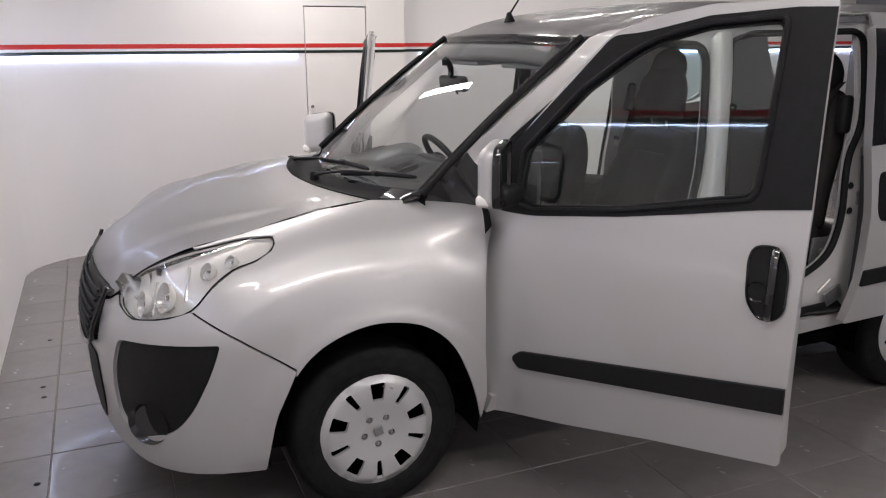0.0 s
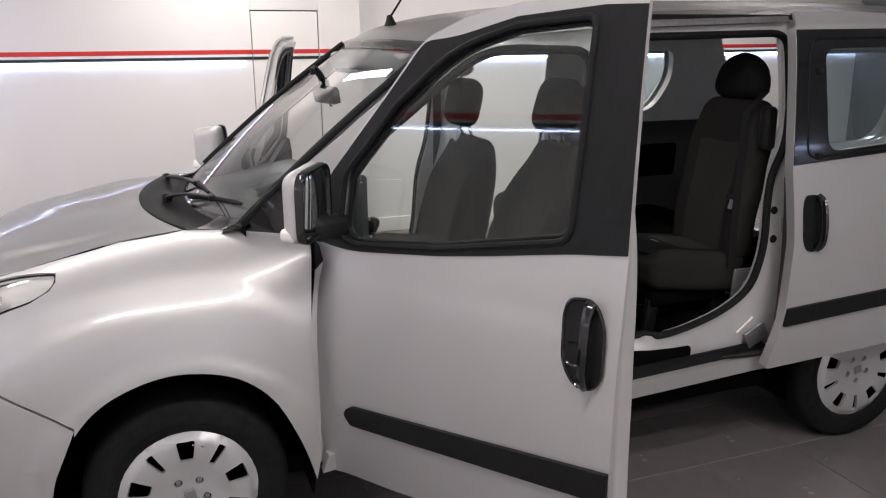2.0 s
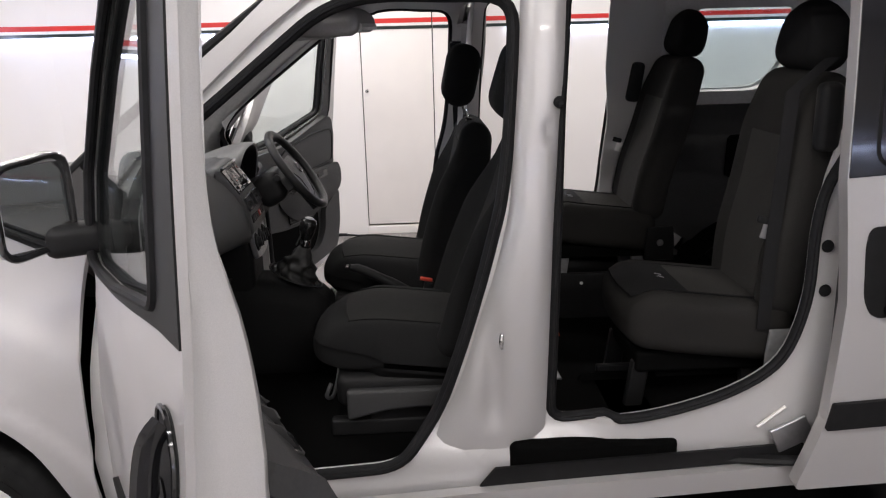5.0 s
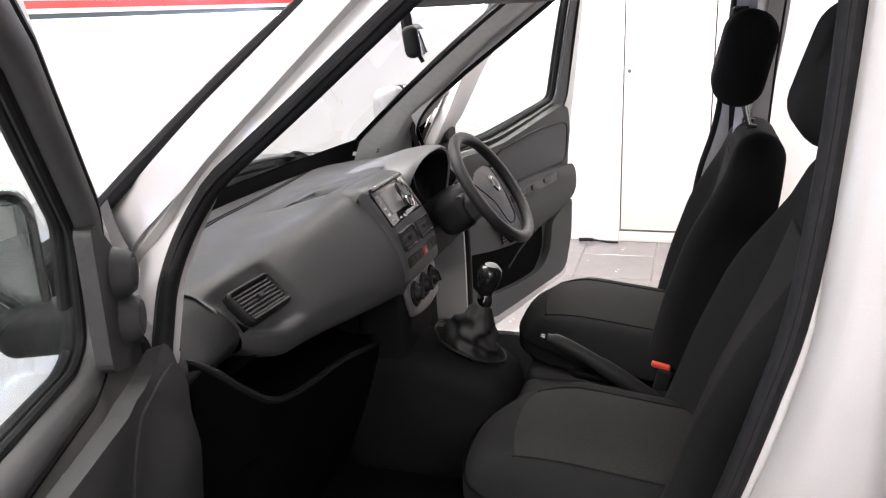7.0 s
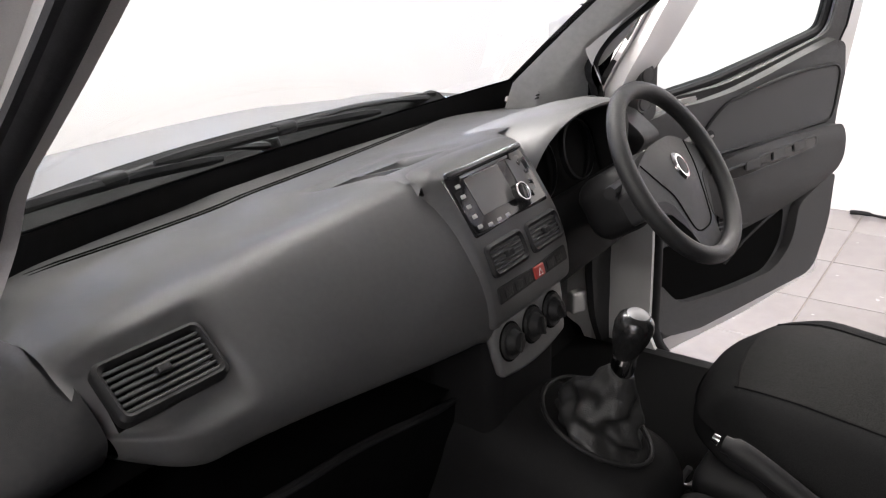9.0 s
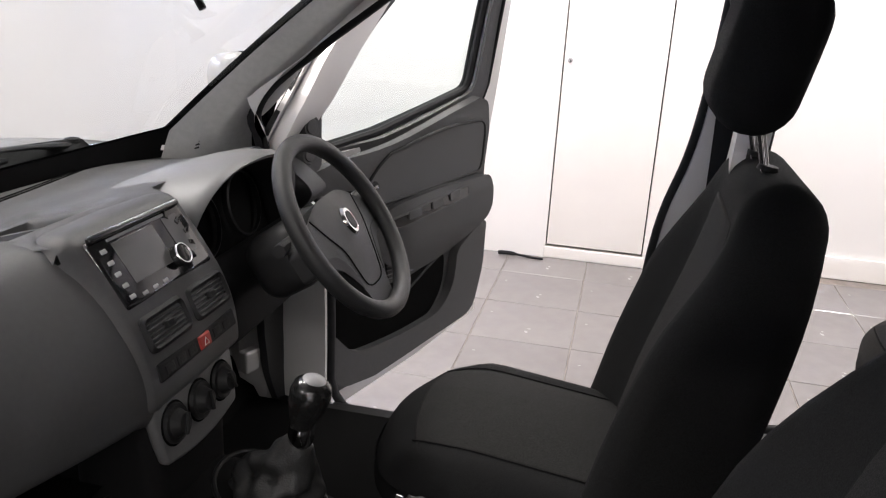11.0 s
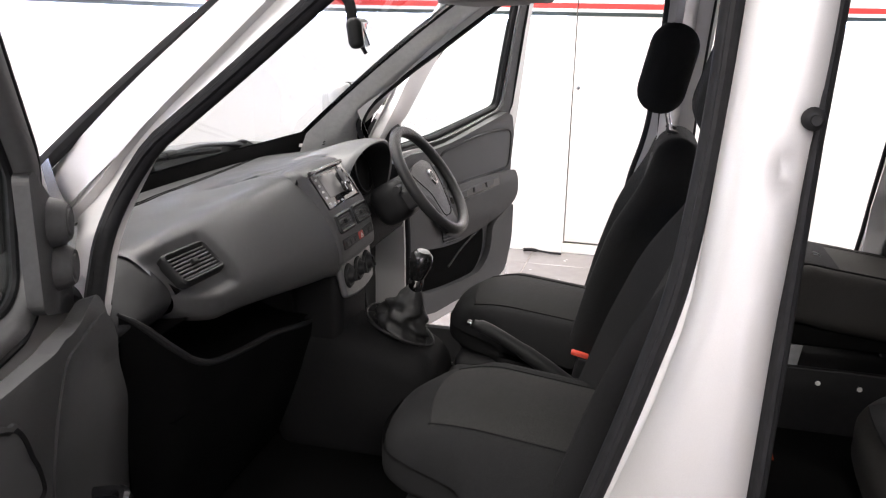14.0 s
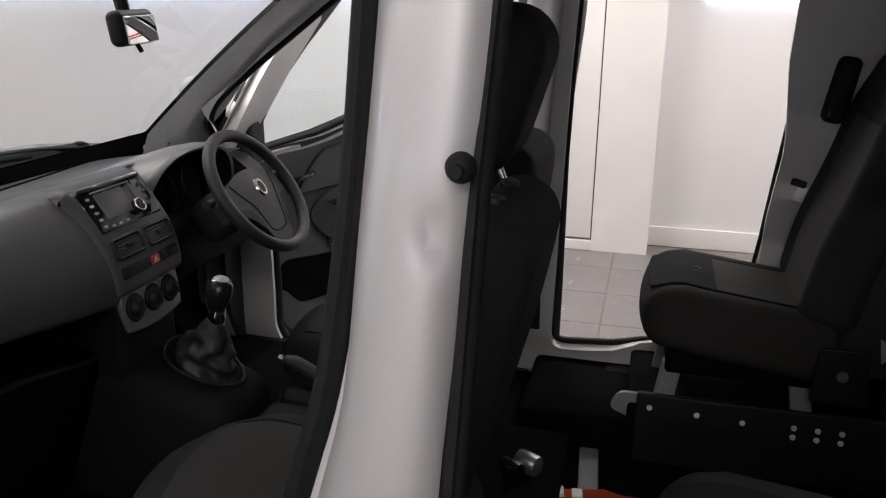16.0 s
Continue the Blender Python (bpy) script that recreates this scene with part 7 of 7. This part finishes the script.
    rest = part("headrest", rbox((0.120, 0.255, 0.225), 0.058, (3, 6, 6), head, lambda p: Vector((p.x + 0.18 * p.y * p.y, p.y * (1 - 0.14 * smooth(0.02, 0.11, p.z) - 0.08 * smooth(0.0, -0.11, p.z)), p.z))), CLOTH, seat, "black cloth headrest")
    for s in (-1, 1):
        part("headrest_post", tube([back @ Vector((-0.008, s * 0.055, 0.29 + tall)), back @ Vector((-0.055, s * 0.055, 0.40))], 0.0065, 10), CHROME, rest)
        part("post_guide", lathe([(0.0, 0.008), (0.014, 0.007), (0.016, 0.0)], back @ pose(-0.012, s * 0.055, 0.308 + tall), 14), BLACK_PLASTIC, rest)
    inner = 1 if cy < 0 else -1
    bk = part("belt_buckle", rbox((0.035, 0.028, 0.10), 0.008, (1, 1, 1), pose(1.265 + dx, cy + inner * 0.262, 0.66, 0, 12, 0)), BLACK_PLASTIC, seat)
    part("buckle_button", rbox((0.045, 0.018, 0.012), 0.004, (1, 1, 1), pose(1.263 + dx, cy + inner * 0.262, 0.715, 0, 12, 0)), RED, bk, "red buckle button")
    out = -inner
    part("recliner_lever", tube([(1.36 + dx, cy + out * 0.255, 0.73), (1.38 + dx, cy + out * 0.26, 0.86), (1.375 + dx, cy + out * 0.26, 0.90)], 0.007, 8), BLACK_PLASTIC, seat)
    part("lever_pin", tube([(1.37 + dx, cy + out * 0.235, 0.905), (1.372 + dx, cy + out * 0.27, 0.905)], 0.005, 8), STEEL, seat)
    return seat


front_seat(-0.385, 0.055, "black cloth front passenger seat")
front_seat(0.335, -0.012, "black cloth driver seat")


def rear_seat(cy, dx, lean):
    seat = empty("rear_seat")
    seat.parent = car
    seat["label"] = "dark grey cloth single rear seat"

    def cs(p):
        e = abs(p.y) / 0.20
        up = 1 if p.z > 0 else 0
        return Vector((p.x + 0.02 * e * e * (1 if p.x < -0.1 else 0), p.y * (1 - 0.06 * smooth(-0.05, -0.22, p.x)), p.z + up * (0.010 * smooth(0.6, 0.9, e) - 0.006) - 0.05 * p.x / 0.4 - up * 0.03 * smooth(-0.14, -0.23, p.x) ))
    base = pose(1.965 + dx, cy, 0.795)
    part("cushion", rbox((0.46, 0.40, 0.17), 0.05, (8, 8, 3), base, cs), CLOTH_REAR, seat)

    def on_top(x0, x1, w, lift):
        return lambda p: cs(Vector((x0 + (x1 - x0) * (p.x + 0.5), p.y * w, 0.085))) + Vector((0, 0, p.z * 0.006 + lift))
    part("cushion_patch", rbox((1, 1, 1), 0.0, (10, 6, 1), base, on_top(-0.205, 0.21, 0.26, 0.002)), CLOTH_REAR_MID, seat)
    part("cushion_front_patch", rbox((1, 1, 1), 0.0, (6, 6, 1), base, on_top(-0.215, -0.05, 0.262, 0.004)), CLOTH, seat, "black cloth patch")
    for k in (-0.012, 0.014):
        part("stitched_mark", tube([base @ (cs(Vector((-0.10 + 0.012 * t, k + 0.006 * math.sin(3 * t), 0.085))) + Vector((0, 0, 0.0085))) for t in (0, 0.5, 1, 1.5)], 0.0012, 5), SCREEN_LIGHT, seat)
    for y in (-0.132, 0.132):
        part("piping", tube([base @ (cs(Vector((-0.215 + 0.42 * k / 16, y, 0.085))) + Vector((0, 0, 0.004))) for k in range(17)], 0.003, 6), CLOTH, seat)
    back = pose(2.205 + dx + 0.0055 * (lean - 7), cy, 1.135, 0, lean, 0)

    def bs(p):
        e = abs(p.y) / 0.20
        return Vector((p.x - (0.028 * smooth(0.5, 0.95, e) * (1 - smooth(0.15, 0.34, p.z)) if p.x < 0 else 0) - 0.012 * math.exp(-((p.z + 0.15) / 0.12) ** 2), p.y * (1 - 0.16 * smooth(0.08, 0.36, p.z) - 0.05 * smooth(-0.2, -0.36, p.z)), p.z))
    part("backrest", rbox((0.12, 0.40, 0.66), 0.055, (2, 10, 12), back, bs), CLOTH_REAR, seat)
    part("backrest_patch", rbox((1, 1, 1), 0.0, (1, 6, 10), back, lambda p: bs(Vector((-0.06, p.y * 0.24, p.z * 0.46 - 0.08))) + Vector((p.x * 0.006 - 0.001, 0, 0))), CLOTH_REAR_MID, seat)
    rest = part("headrest", rbox((0.11, 0.265, 0.185), 0.05, (3, 6, 6), back @ pose(-0.01, 0, 0.420), lambda p: Vector((p.x + 0.2 * p.y * p.y, p.y * (1 - 0.30 * smooth(-0.04, 0.10, p.z)), p.z - 0.5 * max(0.0, p.z) * (p.y / 0.13) ** 2))), CLOTH, seat, "black headrest")
    for k in (-1, 1):
        part("headrest_post", tube([back @ Vector((0, k * 0.05, 0.30)), back @ Vector((0, k * 0.05, 0.37))], 0.006, 8), CHROME, rest)
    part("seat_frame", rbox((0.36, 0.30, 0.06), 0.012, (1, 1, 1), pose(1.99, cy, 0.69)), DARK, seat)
    for lx in (1.82, 2.14):
        for k in (-1, 1):
            # legs of the left seat get a black copy in place of shade
            part("leg", rbox((0.05, 0.03, 0.14), 0.006, (1, 1, 1), pose(lx, cy + k * 0.12, 0.615, 0, 8 if lx < 2 else -8, 0)), GREY_METAL if cy > 0 else STACK_MAT, seat, "steel leg, the left ones coloured darker for shade")
    part("side_hinge", rbox((0.12, 0.012, 0.14), 0.03, (2, 1, 2), pose(2.20, cy - 0.212, 0.73), lambda p: Vector((p.x * (1 - 1.6 * max(0, p.z)), p.y, p.z))), STACK_MAT if cy > 0 else GREY_METAL, seat, "metal seat hinge plate")
    part("hinge_bolt", lathe([(0.0, 0.008), (0.012, 0.007), (0.014, 0.0)], pose(2.20, cy - 0.218, 0.735, 90), 16), STEEL, seat)
    # belt over the shoulder
    out = -1 if cy < 0 else 1
    pts = [Vector((2.26, cy + out * 0.18, 1.50)), Vector((2.165, cy + out * 0.185, 1.42)), Vector((2.15, cy + out * 0.195, 1.2)), Vector((2.135, cy + out * 0.205, 1.0)), Vector((2.13, cy + out * 0.21, 0.80))]
    rings = [[p + Vector((ex, ey, 0)) for ex, ey in ((-0.018, -0.0015), (0.018, 0), (0.018, 0.0025), (-0.018, 0.0015))] for p in pts]
    b = part("seat_belt", loft(rings), BELT, seat, "black seat belt with metal tongue")
    part("belt_tongue", rbox((0.026, 0.005, 0.042), 0.005, (1, 1, 1), pose(2.125, cy + out * 0.19, 1.065, 0, 15, 0)), LAMP_SILVER if cy > 0 else GREY_METAL, b)
    part("tongue_grip", rbox((0.04, 0.012, 0.02), 0.005, (1, 1, 1), pose(2.118, cy + out * 0.19, 1.095, 0, 15, 0)), BLACK_PLASTIC, b)
    part("belt_reel", rbox((0.06, 0.05, 0.17), 0.02, (1, 1, 2), pose(2.24, cy + out * 0.225, 1.36) if cy < 0 else pose(2.18, 0.765, 1.345, 0, 8, 0)), BLACK_PLASTIC, b)
    return seat


rear_seat(-0.53, 0.035, 8)
rear_seat(0.60, 0.0, 14)

# small dark plugs in the floor
for x, y in ((-1.183, -0.16), (-1.195, 0.709), (-1.206, 0.843), (-1.201, 1.551)):
    tagged(part("floor_plug", lathe([(0.0, 0.004), (0.010, 0.0035), (0.013, 0.0005)], pose(0, 0, 0), 14), RUBBER), "small dark round plug in a floor tile", "floor plug", "floor plugs").location = (x, y, 0)

# cable by the wall
tagged(part("cable", tube(curve([(0.60, 3.50, 0.012), (0.66, 3.49, 0.018), (0.73, 3.50, 0.01), (0.80, 3.485, 0.008), (0.86, 3.49, 0.007)], 5), [0.012] * 8 + [0.007] * 13, 8), RUBBER), "short black cable lying on the floor by the wall", "cable")

# floor tiles, 0.45 m squares
SIZE = 0.45
random.seed(3)
base_bm = bmesh.new()
s = SIZE / 2 - 0.0022
top = [(-s + 0.002, -s + 0.002), (s - 0.002, -s + 0.002), (s - 0.002, s - 0.002), (-s + 0.002, s - 0.002)]
bot = [(-s, -s), (s, -s), (s, s), (-s, s)]
loft([[(a, b, -0.008) for a, b in bot], [(a, b, -0.002) for a, b in bot], [(a, b, 0.0) for a, b in top]], True, base_bm)
mesh_tile = bpy.data.meshes.new("floor_tile")
bmesh.ops.recalc_face_normals(base_bm, faces=base_bm.faces)
base_bm.to_mesh(mesh_tile)
base_bm.free()
mesh_tile.materials.append(TILE)
cells = []
for i in range(-2, 21):
    for j in range(-13, 9):
        cx, cy = -1.14 + SIZE * (i + 0.5), 0.08 + SIZE * (j + 0.5)
        if cx < X1 + 0.1 and cy < RECESS + 0.1:
            cells.append((cx, cy))
cells.sort(key=lambda c: math.hypot(c[0] - 1.0, c[1] - 0.3))
far = bmesh.new()
for n, (cx, cy) in enumerate(cells):
    if n < 290:
        ob = new("floor_tile", mesh_tile)
        ob.location = (cx, cy, random.uniform(-0.0003, 0.0003))
        ob.parent = floor
    else:
        rows = [[far.verts.new((cx + a, cy + b, z)) for a, b in loop] for loop, z in ((bot, -0.008), (bot, -0.002), (top, 0.0))]
        for a, b in zip(rows, rows[1:]):
            for k in range(4):
                far.faces.new((a[k], a[(k + 1) % 4], b[(k + 1) % 4], b[k]))
        far.faces.new(rows[-1])
tagged(part("far_tiles", far, TILE, floor, smooth=False), kind="stuff")
